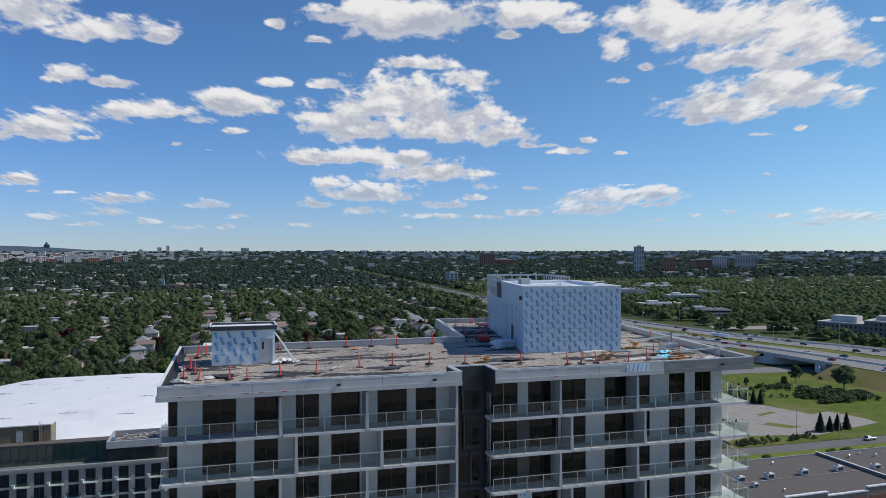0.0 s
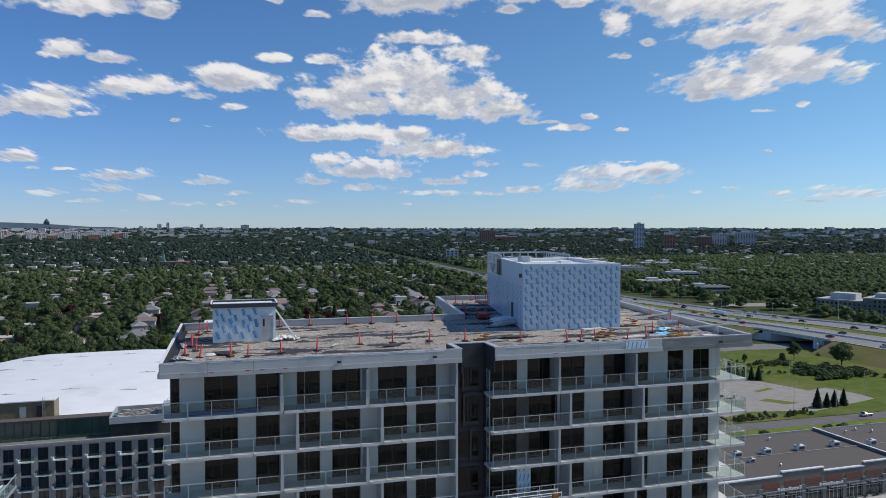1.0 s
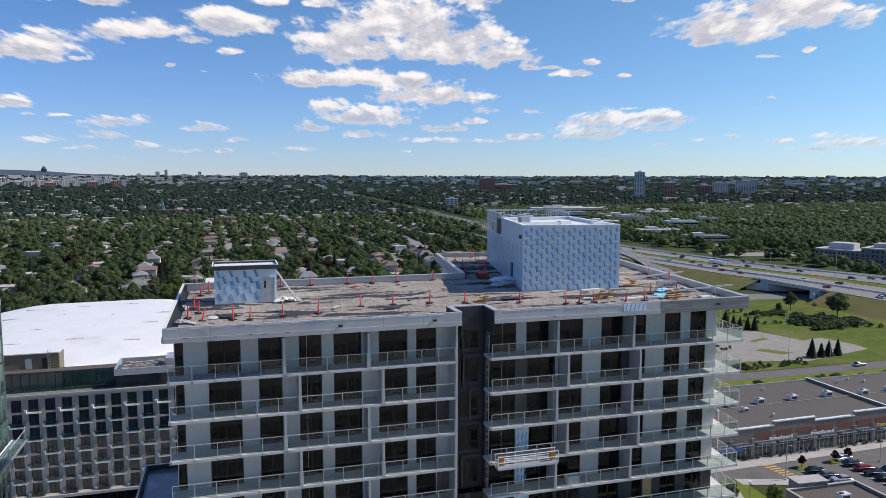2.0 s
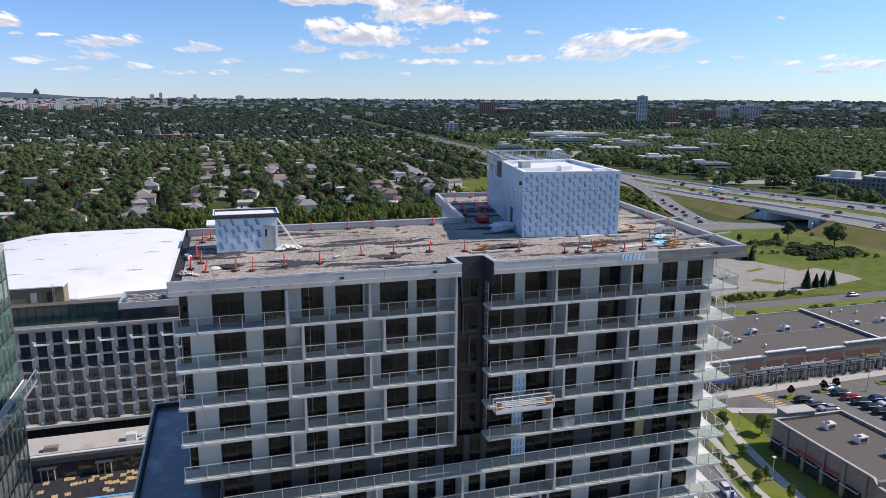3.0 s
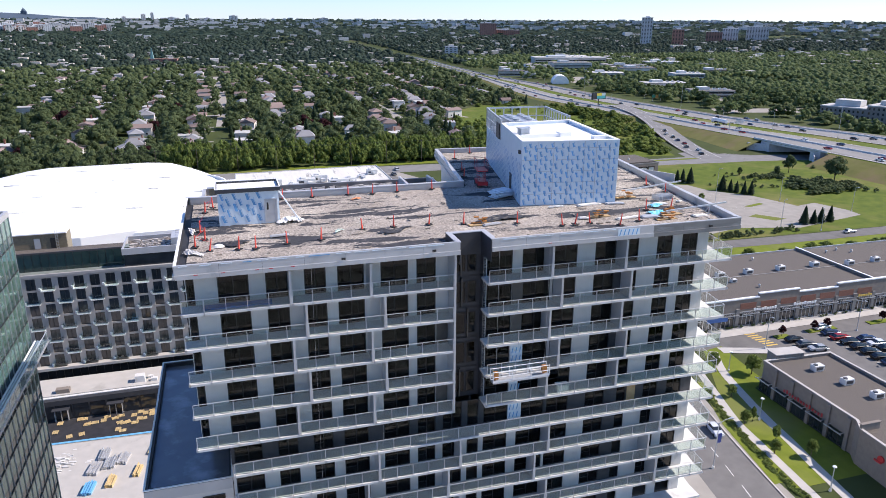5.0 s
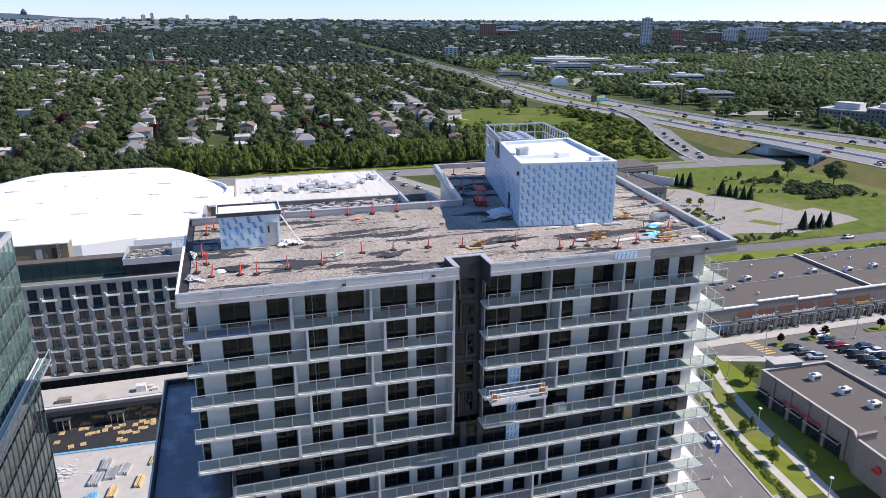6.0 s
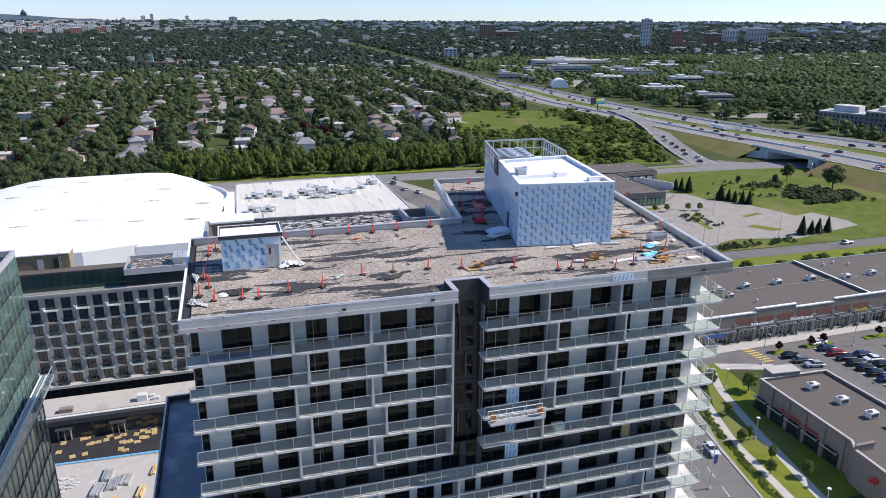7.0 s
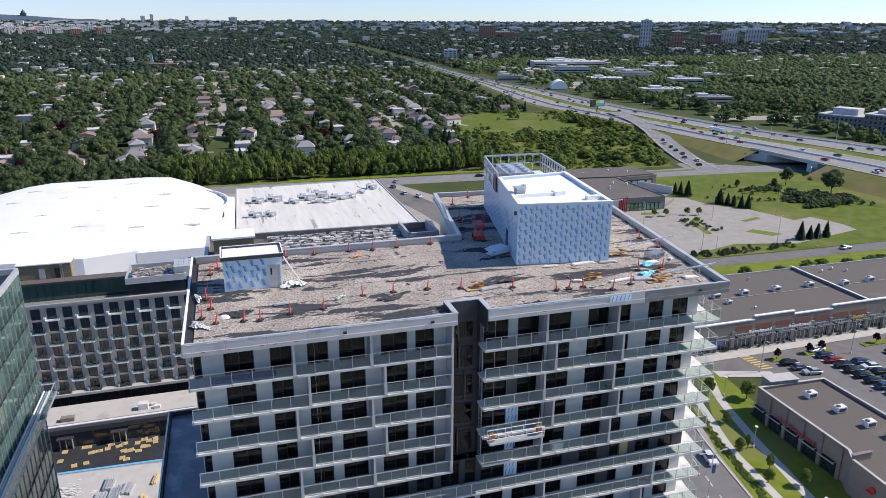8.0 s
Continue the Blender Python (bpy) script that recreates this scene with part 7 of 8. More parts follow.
def free_of_houses(u, v, m):
    for i in (-1, 0, 1):
        for j in (-1, 0, 1):
            for q in cells.get((int(u // 20) + i, int(v // 20) + j), ()):
                if abs(q[0] - u) < q[2] / 2 + m and abs(q[1] - v) < q[3] / 2 + m:
                    return False
    return True


near_places, mid_places = [], []
step = 9.6
v = 354.0
while v < 1112:
    u = -540.0
    while u < 340:
        uu, vv = u + trng.uniform(-3, 3), v + trng.uniform(-3, 3)
        u += step
        if not in_view(uu, vv) or not is_suburb(uu, vv) or trng.random() > 0.80:
            continue
        if min(abs(uu - 4 * math.sin(vv / 130 + s) - s) for s in (-22, 110)) < 5.2 or min(abs(vv - c) for c in CROSS) < 5.2:
            continue
        w = 2.8 + 5.0 * trng.random() ** 1.3
        if not free_of_houses(uu, vv + 2, w * 0.5):
            continue
        hh = w * trng.uniform(0.70, 1.0) + 0.6
        (near_places if vv < 560 else mid_places).append((uu, vv, 0.3, w, hh, trng.uniform(0, 6.28)))
    v += step
conifers = [near_places.pop(trng.randrange(len(near_places))) for _ in range(50)]
purples = [near_places.pop(trng.randrange(len(near_places))) for _ in range(12)]
scatter("suburb_trees", MID, near_places, M_LEAF, "leafy garden trees of the suburb", "trees")
scatter("purple_trees", MID, purples, M_PURPLE, "dark purple-leaved garden trees", "trees")
scatter("suburb_trees", SMALL, [q for q in mid_places if q[1] < 800], M_LEAF, "leafy trees between the houses of the suburb", "trees")
scatter("far_suburb_trees", TINY, [q for q in mid_places if q[1] >= 800], M_LEAF, "leafy trees further out in the suburb", "trees")


def spruce(seed, tiers=9):
    """A unit spruce of drooping ragged tiers."""
    r = np.random.RandomState(seed)
    V, F, n = [], [], 0
    for t in range(tiers):
        z = 0.08 + 0.86 * t / tiers
        R = 1.0 * (1 - z) ** 0.85 + 0.04
        m = 11
        for k in range(m):
            a = 2 * math.pi * (k + 0.5 * (t % 2)) / m + r.uniform(-0.15, 0.15)
            L = R * r.uniform(0.75, 1.12)
            da = 0.36
            V.append(np.array([(0.05 * math.cos(a), 0.05 * math.sin(a), z + 0.16), (L * 0.75 * math.cos(a - da), L * 0.75 * math.sin(a - da), z + 0.01), (L * math.cos(a), L * math.sin(a), z - 0.03), (L * 0.75 * math.cos(a + da), L * 0.75 * math.sin(a + da), z + 0.01)]))
            F.append(np.array([(0, 1, 2), (0, 2, 3)]) + n)
            n += 4
    return np.concatenate(V), np.concatenate(F)


SPRUCE = [spruce(s) for s in range(4)]
scatter("suburb_conifers", SPRUCE, [(u, v, 0.0, w * 0.55, h * 1.75, a) for u, v, z, w, h, a in conifers], M_CONIFER, "dark garden conifers", "trees")

# belt of poplars below the suburb
belt = []
for i in range(560):
    u, v = trng.uniform(-150, 128), trng.uniform(315, 350)
    belt.append((u, v, 0.2, trng.uniform(2.0, 3.6), trng.uniform(4.4, 7.0) * (0.8 if v < 322 else 1.0), trng.uniform(0, 6.28)))
for i in range(150):
    u, v = trng.uniform(-230, -105), trng.uniform(285, 352)
    belt.append((u, v, 0.2, trng.uniform(2.6, 4.6), trng.uniform(3.8, 6.4), trng.uniform(0, 6.28)))
BELT_CROWNS = [crown(60 + s, 8, 170, 0.13, 1.0, (0.38, 0.56)) for s in range(5)]
scatter("tree_belt", BELT_CROWNS, [q for q in belt if q[0] > -48], M_LEAFBELT, "dense belt of bright green poplars", "trees")
scatter("tree_belt", BELT_CROWNS, [(u, v, z, w * 1.3, h * 0.9, a) for u, v, z, w, h, a in belt if u <= -48 and (int(u * 7) % 3 or v < 300)], M_LEAF, "dark leafy trees behind the white hall", "trees")
brush = []
for i in range(2600):
    u, v = trng.uniform(120, 282), trng.uniform(298, 562)
    if not inside((u, v), FIELD):
        continue
    if noise.noise((u / 20, v / 34, 3.0)) < -0.22 and trng.random() < 0.9:
        continue
    open_grass = (150 < u < 250 and 430 < v < 548)
    if open_grass and trng.random() < 0.96:
        continue
    big = trng.random() < 0.16
    k = trng.uniform(2.4, 4.6) if big else trng.uniform(0.8, 2.2)
    brush.append((u, v, 0.0, k * 1.15, k * trng.uniform(0.55, 1.0), trng.uniform(0, 6.28)))
scatter("brush", SMALL, brush, M_LEAFBRUSH, "brush and young trees on the meadow", "bushes")
hedge = [(u + trng.uniform(-2, 2), 126.5 + trng.uniform(-1.5, 1.5), 0, trng.uniform(1.9, 3.4), trng.uniform(1.4, 2.5), trng.uniform(0, 6)) for u in range(92, 240, 6) if trng.random() < 0.85]
scatter("shrub_row", MID, hedge, M_LEAFBELT, "row of round shrubs behind the shops", "bushes")
verge = [(trng.uniform(66.2, 67.8) + max(0, v - 28) * 0.15 + 0.006 * max(0, v - 40) ** 2, v, 0, trng.uniform(0.28, 0.5), trng.uniform(0.14, 0.26), trng.uniform(0, 6)) for v in np.arange(20, 58, 0.2)]
scatter("verge_plants", SMALL, verge, M_LEAFBELT, "low green planting along the kerb", "bushes")

# single trees with trunks
TREE_MESH = [crown_mesh("crown", t, 1.0, 1.0, M_LEAF) for t in NEAR]
BELT_MESH = [crown_mesh("crown", t, 1.0, 1.0, M_LEAFBELT) for t in NEAR]
PURPLE_MESH = crown_mesh("crown", NEAR[1], 1.0, 1.0, M_PURPLE)
SPRUCE_MESH = [crown_mesh("crown", spruce(90 + s, 16), 1.0, 1.0, M_CONIFER) for s in range(3)]


def tree(u, v, w, h, meshes, label, group, trunk=0.3):
    t = thing("tree", label, "tree", u, v, 0, trng.uniform(0, 360), group)
    tr = Mesh().tube((0, 0, 0), (0.1, 0.05, h * (trunk + 0.25)), 0.045 * w + 0.05, 7, 0.02 * w)
    for k in range(4):
        a = k * 1.6 + trng.uniform(0, 0.6)
        tr.tube((0.04, 0.02, h * trunk * 0.8), (0.5 * w * math.cos(a), 0.5 * w * math.sin(a), h * (trunk + 0.35)), 0.025 * w, 5, 0.01 * w)
    part("trunk", tr, M_BARK, t)
    c = part("crown", trng.choice(meshes), None, t, at=(0, 0, h * trunk * 0.7))
    c.scale = (w, w, h * (1 - trunk * 0.7) / 1.75)
    return t


def conifer(u, v, w, h, group):
    t = thing("conifer", "dark green spruce with ragged tiers", "tree", u, v, 0, trng.uniform(0, 360), group)
    part("trunk", Mesh().tube((0, 0, 0), (0, 0, h * 0.9), 0.16, 6, 0.03), M_BARK, t)
    c = part("crown", trng.choice(SPRUCE_MESH), None, t)
    c.scale = (w, w, h * 0.9)


for u, v, h in ((189.0, 156.4, 7.8), (192.9, 156.0, 6.4), (196.7, 156.4, 7.2), (201.3, 156.7, 6.6), (195.1, 212.2, 8.6), (197.2, 209.4, 6.8), (198.5, 206.8, 6.0), (199.8, 203.5, 7.0), (202.0, 201.8, 7.2), (187.2, 235.2, 6.4), (188.4, 232.4, 7.4), (190.0, 229.0, 9.2)):
    conifer(u, v, h * trng.uniform(0.26, 0.34), h * trng.uniform(0.9, 1.05), "spruces round the empty car park")
for u, v, w, h in ((87.5, 61.5, 2.0, 4.6), (76.8, 54.5, 1.1, 2.8), (72.3, 44.9, 1.2, 3.2), (74.4, 45.3, 0.6, 3.4), (73.7, 38.4, 0.9, 3.6), (70.8, 35.3, 1.2, 3.0), (76.4, 32.8, 1.1, 3.6), (81.0, 66.0, 1.5, 4.2)):
    tree(u, v, w, h, BELT_MESH, "young leafy tree on the green lawn", "young trees on the lawn")
for u, v in ((107.6, 75.4), (117.6, 75.8), (121.8, 76.2), (139, 75.8), (146, 75.8)):
    tree(u, v, 0.95, 3.0, [PURPLE_MESH], "small purple-leaved tree in the car park", "purple trees in the car park", 0.4)
for u, v in ((153.6, 200.7), (159.0, 200.1), (168.9, 199.2), (173.6, 197.8)):
    tree(u, v, 1.4, 3.6, BELT_MESH, "small round tree beside the empty car park", "round trees at the car park")
for u, v, w, h in ((259.2, 213.3, 6.2, 12.5), (252.6, 235.7, 3.4, 9.6), (243.0, 233.0, 1.8, 5.0), (225.0, 238.0, 1.4, 4.4), (222.0, 226.0, 1.2, 3.6)):
    tree(u, v, w, h, TREE_MESH, "large leafy tree standing in the green field", "trees in the field", 0.28)
bushes = []
for cu, cv, su, sv, n, k in ((243, 210, 5.0, 3.2, 46, 2.6), (247, 198.5, 6.5, 2.6, 60, 2.4), (237, 229, 4.5, 2.6, 26, 1.7), (302, 241.5, 6.0, 1.4, 22, 1.8), (258, 207, 4.0, 2.0, 20, 1.8), (226, 233, 9.0, 5.0, 22, 1.0), (283, 244, 7.0, 2.0, 12, 1.2)):
    for i in range(n):
        u, v = trng.gauss(cu, su), trng.gauss(cv, sv)
        bushes.append((u, v, 0, k * trng.uniform(0.5, 1.25), k * trng.uniform(0.4, 0.8), trng.uniform(0, 6)))
for i in range(14):
    bushes.append((195 + i * 2.6 + trng.uniform(-1, 1), 221 - i * 0.9 + trng.uniform(-3, 3), 0, trng.uniform(0.6, 1.3), trng.uniform(0.6, 1.2), 0))
for i in range(60):
    bushes.append((trng.uniform(126, 180), trng.uniform(148.5, 152.5), 0, trng.uniform(0.5, 1.4), trng.uniform(0.4, 1.2), 0))
for i in range(24):
    bushes.append((160 + trng.uniform(-1, 9), 174 + trng.uniform(0, 18), 0, trng.uniform(0.5, 1.1), trng.uniform(0.4, 1.0), 0))
for i in range(60):
    bushes.append((trng.uniform(90, 180), trng.uniform(82.3, 82.9), 0.1, trng.uniform(0.25, 0.5), trng.uniform(0.25, 0.45), 0))
scatter("bushes", SMALL, bushes, M_LEAF, "dark bushes in the field and along the walls", "bushes")

# woods beyond the highway and out to the horizon
OFFICE_LOTS = [[(378, 458), (458, 436), (470, 462), (392, 486)], [(405, 800), (462, 786), (470, 840), (412, 856)], [(426, 540), (468, 528), (472, 548), (430, 560)], [(440, 640), (490, 628), (494, 650), (444, 662)], [(500, 1050), (600, 1030), (604, 1072), (506, 1088)], [(396, 745), (420, 740), (426, 790), (400, 796)]]
OFFICE_SITES = [(492, 1090, 122, 40), (456, 940, 58, 34), (442, 802, 44, 30), (518, 850, 50, 30), (516, 724, 38, 26), (429, 563, 42, 24), (439, 665, 50, 22), (350, 892, 36, 20), (540, 930, 60, 30), (431, 330, 80, 70)]


def built_over(u, v):
    for a, b, w, d in OFFICE_SITES:
        if a - 6 < u < a + w + 4 and b - 26 - 0.25 * (u - a) < v < b + d:
            return True
    return any(inside((u, v), q) for q in OFFICE_LOTS)


wood_near, wood_far, wood_last = [], [], []
v = 300.0
while v < 1300:
    u = 330.0
    while u < 1500:
        uu, vv = u + trng.uniform(-4, 4), v + trng.uniform(-4, 4)
        u += 10.6
        d = uu - hwy_at(vv)[1]
        if not in_view(uu, vv) or d < 16 or built_over(uu, vv):
            continue
        clear = noise.noise((uu / 140, vv / 140, 2.0))
        if d < 150 and (clear > -0.3 or trng.random() < 0.6):
            if trng.random() > (0.08 if d < 40 else 0.36):
                continue
        if d >= 190 and vv > 640 and clear > 0.22:
            continue
        wood_near.append((uu, vv, 0, trng.uniform(5.2, 8.8), trng.uniform(4.8, 7.0), trng.uniform(0, 6.28)))
    v += 10.6
scatter("highway_woods", TINY, [q for q in wood_near if math.hypot(q[0] + 17, q[1] + 51) >= 850], M_LEAFWOODLIT, "dense dark green woods further beyond the highway", "trees")
scatter("highway_woods", SMALL, [q for q in wood_near if math.hypot(q[0] + 17, q[1] + 51) < 850], M_LEAFWOODLIT, "dense dark green woods beyond the highway", "trees")
v = 1100.0
while v < 2350:
    u = -700.0
    while u < 2300:
        uu, vv = u + trng.uniform(-7, 7), v + trng.uniform(-7, 7)
        u += 16.4
        if not in_view(uu, vv) or (vv < 1300 and uu > hwy_u(vv) + 60) or abs(uu - hwy_u(vv)) < 30 or math.hypot(uu, vv) > 2500:
            continue
        if noise.noise((uu / 260, vv / 260, 5.0)) > 0.34 and trng.random() < 0.8:
            continue
        k = trng.uniform(5.5, 9.5)
        wood_far.append((uu, vv, world_z(uu, vv) - 1, k, k * trng.uniform(0.6, 0.95), trng.uniform(0, 6.28)))
    v += 16.4
scatter("far_woods", TINY, wood_far, M_LEAFHAZE, "far woods and garden trees towards the horizon", "trees")
r = 2350.0
while r < 4850:
    a = -21.5
    while a < 54:
        rr, aa = r + trng.uniform(-25, 25), radians(a + trng.uniform(-0.3, 0.3))
        a += 30 / r * 57.3
        uu, vv = -17 + rr * math.sin(aa), -51.5 + rr * math.cos(aa)
        if noise.noise((uu / 420, vv / 260, 8.0)) > 0.36:
            continue
        k = trng.uniform(14, 24)
        wood_last.append((uu, vv, world_z(uu, vv) - 3, k, k * trng.uniform(0.35, 0.5), trng.uniform(0, 6.28)))
    r += 38
scatter("horizon_woods", WOODS, wood_last, M_LEAFHAZE, "woods along the horizon", "trees")


# ---- far buildings ----
def far_block(az, dist, w, d, h, material, label, cat="apartment building", floors=None, group="far towers", turn=None):
    """A far slab with window bands; az in degrees from the site's long axis, seen from over the tower."""
    a = radians(az)
    u, v = -17 + dist * math.sin(a), -51.5 + dist * math.cos(a)
    t = thing("tower_block", label, cat, u, v, world_z(u, v) - 1, -az if turn is None else turn, group)
    part("wall", Mesh().box(-w / 2, w / 2, 0, d, 0, h), material, t)
    n = floors or max(3, int(h / 3.4))
    cols = max(2, int(w / 7))
    for i in range(cols):
        x = -w / 2 + (i + 0.5) * w / cols
        strip = Mesh()
        for k in range(n):
            z = h * (k + 0.3) / n
            strip.box(x - w / cols * 0.24, x + w / cols * 0.24, -0.3, 0, z, z + h / n * 0.45)
        part("window_column", strip, M_SHOPGLASS, t, kind="stuff")
    part("roof", Mesh().box(-w / 2 - 0.4, w / 2 + 0.4, -0.4, d + 0.4, h, h + 1.2).box(-w * 0.2, w * 0.2, d * 0.3, d * 0.7, h + 1.2, h + 4.5), M_CITY, t)
    return t


AZ = lambda x: math.degrees(math.atan((x - 784) / 1254.6)) + ANGLE
far_block(AZ(1130), 2050, 28, 26, 76, M_CITY, "tall grey apartment tower rising from the woods")
far_block(AZ(1184), 2100, 30, 24, 46, M_CITYRED, "brown brick apartment tower in the woods")
far_block(AZ(1272), 2350, 44, 24, 42, M_CITY, "long grey apartment slab over the woods")
far_block(AZ(1245), 2300, 45, 24, 34, M_CITYRED, "brown brick slab in the woods")
far_block(AZ(1318), 2400, 62, 24, 46, M_CITY, "long grey apartment slab over the woods")
far_block(AZ(862), 2700, 60, 40, 46, M_CITYRED, "red brick hospital tower with pale roof", "hospital")
far_block(AZ(885), 2720, 130, 40, 22, M_CITYRED, "red brick hospital wing", "hospital")
far_block(AZ(800), 1500, 26, 18, 22, M_CITY, "pale apartment block among trees")
frng = random.Random(31)
for i in range(46):
    x = frng.choice((frng.uniform(-10, 60), frng.uniform(60, 120), frng.uniform(120, 240)))
    far_block(AZ(x), frng.uniform(3000, 3500), frng.uniform(16, 38), 16, frng.uniform(14, 30), frng.choice((M_CITY, M_CITY, M_CITYRED)), "far apartment block in a cluster towards the hill")
for x, h, w in ((283, 70, 40), (298, 88, 28), (357, 70, 32), (434, 62, 80), (390, 34, 60), (585, 40, 90), (500, 30, 40), (250, 45, 36), (330, 40, 60), (670, 30, 60)):
    far_block(AZ(x), 4550, w * 0.6, 30, h * 0.5, M_CITY, "far city tower on the skyline")
city = Mesh()
for i in range(420):
    a, rr = radians(frng.uniform(-19, 51)), frng.uniform(2300, 4800) if i % 4 == 0 else frng.uniform(3300, 4800)
    u, v = -17 + rr * math.sin(a), -51.5 + rr * math.cos(a)
    w, d, h = frng.uniform(8, 34), frng.uniform(8, 20), frng.uniform(2, 8) + (frng.uniform(0, 14) if frng.random() < 0.1 else 0)
    z = world_z(u, v)
    city.box(u - w / 2, u + w / 2, v - d / 2, v + d / 2, z - 2, z + h + 4)
for i in range(330):
    a, rr = radians(frng.uniform(-19, 51)), frng.uniform(3250, 4820)
    u, v = -17 + rr * math.sin(a), -51.5 + rr * math.cos(a)
    w, d, h = frng.uniform(14, 90) * frng.uniform(0.5, 1), frng.uniform(12, 30), frng.uniform(9, 15)
    c, sn = math.cos(-a), math.sin(-a)
    z = world_z(u, v)
    city.prism([(u + x * c - y * sn, v + x * sn + y * c) for x, y in ((-w / 2, 0), (w / 2, 0), (w / 2, d), (-w / 2, d))], z - 2, z + h)
far_homes = Mesh()
for i in range(520):
    a, rr = radians(frng.uniform(-19, 51)), 1080 + 1500 * frng.random() ** 1.2
    u, v = -17 + rr * math.sin(a), -51.5 + rr * math.cos(a)
    if abs(u - hwy_u(v)) < 40:
        continue
    w, d, h = frng.uniform(8, 16), frng.uniform(8, 12), frng.uniform(6.5, 10.5)
    z = world_z(u, v)
    far_homes.box(u - w / 2, u + w / 2, v - d / 2, v + d / 2, z - 2, z + h)
solo("far_homes", far_homes, M_HOUSE, "far brick houses among the woods", "houses", kind="stuff")
solo("far_buildings", city, M_CITY, "scattered pale far buildings towards the horizon", "buildings", kind="stuff")
# blue of the distant haze painted into hill and church colour
M_HILL = mat("haze_blue_distance", (0.085, 0.115, 0.155), (0.07, 0.10, 0.135), 0.01, 1.0, spec=0.0)
hill = Mesh()
prof = [(-24, 84), (-20.5, 97), (-18, 104), (-16.4, 108), (-14, 104), (-12.6, 99), (-11.5, 93), (-10, 85), (-9.2, 82), (-8.2, 78), (-6.4, 66), (-4, 59), (0, 53)]
top = [(-17 + 4750 * math.sin(radians(az)), -51.5 + 4750 * math.cos(radians(az)), h + 2.5 * math.sin(az * 9)) for az, h in prof]
foot = [(-17 + 4550 * math.sin(radians(az)), -51.5 + 4550 * math.cos(radians(az)), 34) for az, h in prof]
solo("hill", hill.strip(foot, top), M_HILL, "low wooded hill on the horizon, painted in haze blue", "hill", kind="structure")
a = radians(AZ(84))
dome = thing("domed_church", "far domed church on the hill", "church", -17 + 4745 * math.sin(a), -51.5 + 4745 * math.cos(a), 97)
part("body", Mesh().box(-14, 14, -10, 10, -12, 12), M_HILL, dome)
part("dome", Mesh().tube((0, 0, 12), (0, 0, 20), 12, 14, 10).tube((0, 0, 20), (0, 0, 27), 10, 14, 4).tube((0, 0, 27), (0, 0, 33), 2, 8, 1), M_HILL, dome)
# church and low buildings nearer
ch = thing("church_spire", "brick church with green copper spire among trees", "church", -17 + 1280 * math.sin(radians(AZ(290))), -51.5 + 1280 * math.cos(radians(AZ(290))), 0, -10)
part("nave", Mesh().box(-6, 40, -6, 8, 0, 11), M_CITYRED, ch)
part("spire", Mesh().tube((0, 0, 10), (0, 0, 30), 4, 4, 0.2), M_GREENGLASS, ch)
# institute beside the highway
inst = thing("institute", "grey institute building with many small windows", "office building", 424, 396, 0, -66)
for x0, x1, d, h in ((0, 34, 22, 11), (34, 60, 26, 14), (60, 100, 20, 10)):
    part("wing", Mesh().box(x0, x1, 0 if x0 != 34 else -3, d, 0, h), M_STONE, inst)
    part("roof", Mesh().box(x0 - 0.3, x1 + 0.3, -0.3 if x0 != 34 else -3.3, d + 0.3, h, h + 0.8), M_FLATROOF, inst)
    for k in range(int(h / 3.4)):
        for i in range(int((x1 - x0) / 3.2)):
            part("window", shared("institute_window", lambda: Mesh().box(0, 1.3, -0.12, 0.05, 0, 1.7), M_SHOPGLASS), None, inst, at=(x0 + 1.0 + i * 3.2, 0 if x0 != 34 else -3, 1.2 + k * 3.4))
part("penthouse", Mesh().box(8, 26, 6, 18, 11.8, 16.4).box(40, 54, 4, 16, 14.8, 18), M_FLATROOF, inst)
for i, (u, v, w, d, h) in enumerate(((492, 1090, 122, 40, 13), (456, 940, 58, 34, 13), (442, 802, 44, 30, 8), (518, 850, 50, 30, 10), (516, 724, 38, 26, 11), (429, 563, 42, 24, 7), (439, 665, 50, 22, 6), (350, 892, 36, 20, 6), (368, 849, 18, 14, 5), (540, 930, 60, 30, 9), (560, 1180, 70, 34, 11), (610, 800, 44, 26, 9), (640, 980, 56, 30, 10))):
    lo = thing("office_block", "low pale office building with flat roof among trees", "office building", u, v, 0, -16 + frng.uniform(-8, 8), "low offices beyond the highway")
    part("wall", Mesh().box(0, w, 0, d, 0, h), M_FLATROOF if i % 3 else M_HOUSE, lo)
    part("roof", Mesh().box(-0.3, w + 0.3, -0.3, d + 0.3, h, h + 0.6), (M_FLATROOF, M_STONE, M_FLATROOF, M_ROOFGREY)[i % 4], lo)
    part("penthouse", Mesh().box(w * 0.2, w * 0.45, d * 0.3, d * 0.75, h + 0.6, h + 3.2), M_UNIT, lo)
    for k in range(3):
        x = w * (0.55 + 0.13 * k)
        part("roof_unit", Mesh().box(x, x + 2.6, d * 0.4, d * 0.4 + 2.2, h + 0.6, h + 2.2), M_UNIT, lo)
    for k in range(max(1, int(h / 3.5))):
        part("window_band", Mesh().box(1, w - 1, -0.1, 0, 1.2 + k * 3.4, 2.8 + k * 3.4), M_SHOPGLASS, lo)
for pts in OFFICE_LOTS:
    patch("parking_lot", pts, 0.05, M_ASPHOLD, "pale car park beyond the highway", "parking lot")
tent = thing("fabric_dome", "white arched fabric dome beside the highway", "storage dome", 372, 742, 0.5, -20)
arc = [(10 * math.cos(math.pi * i / 12), 10 * math.sin(math.pi * i / 12)) for i in range(13)]
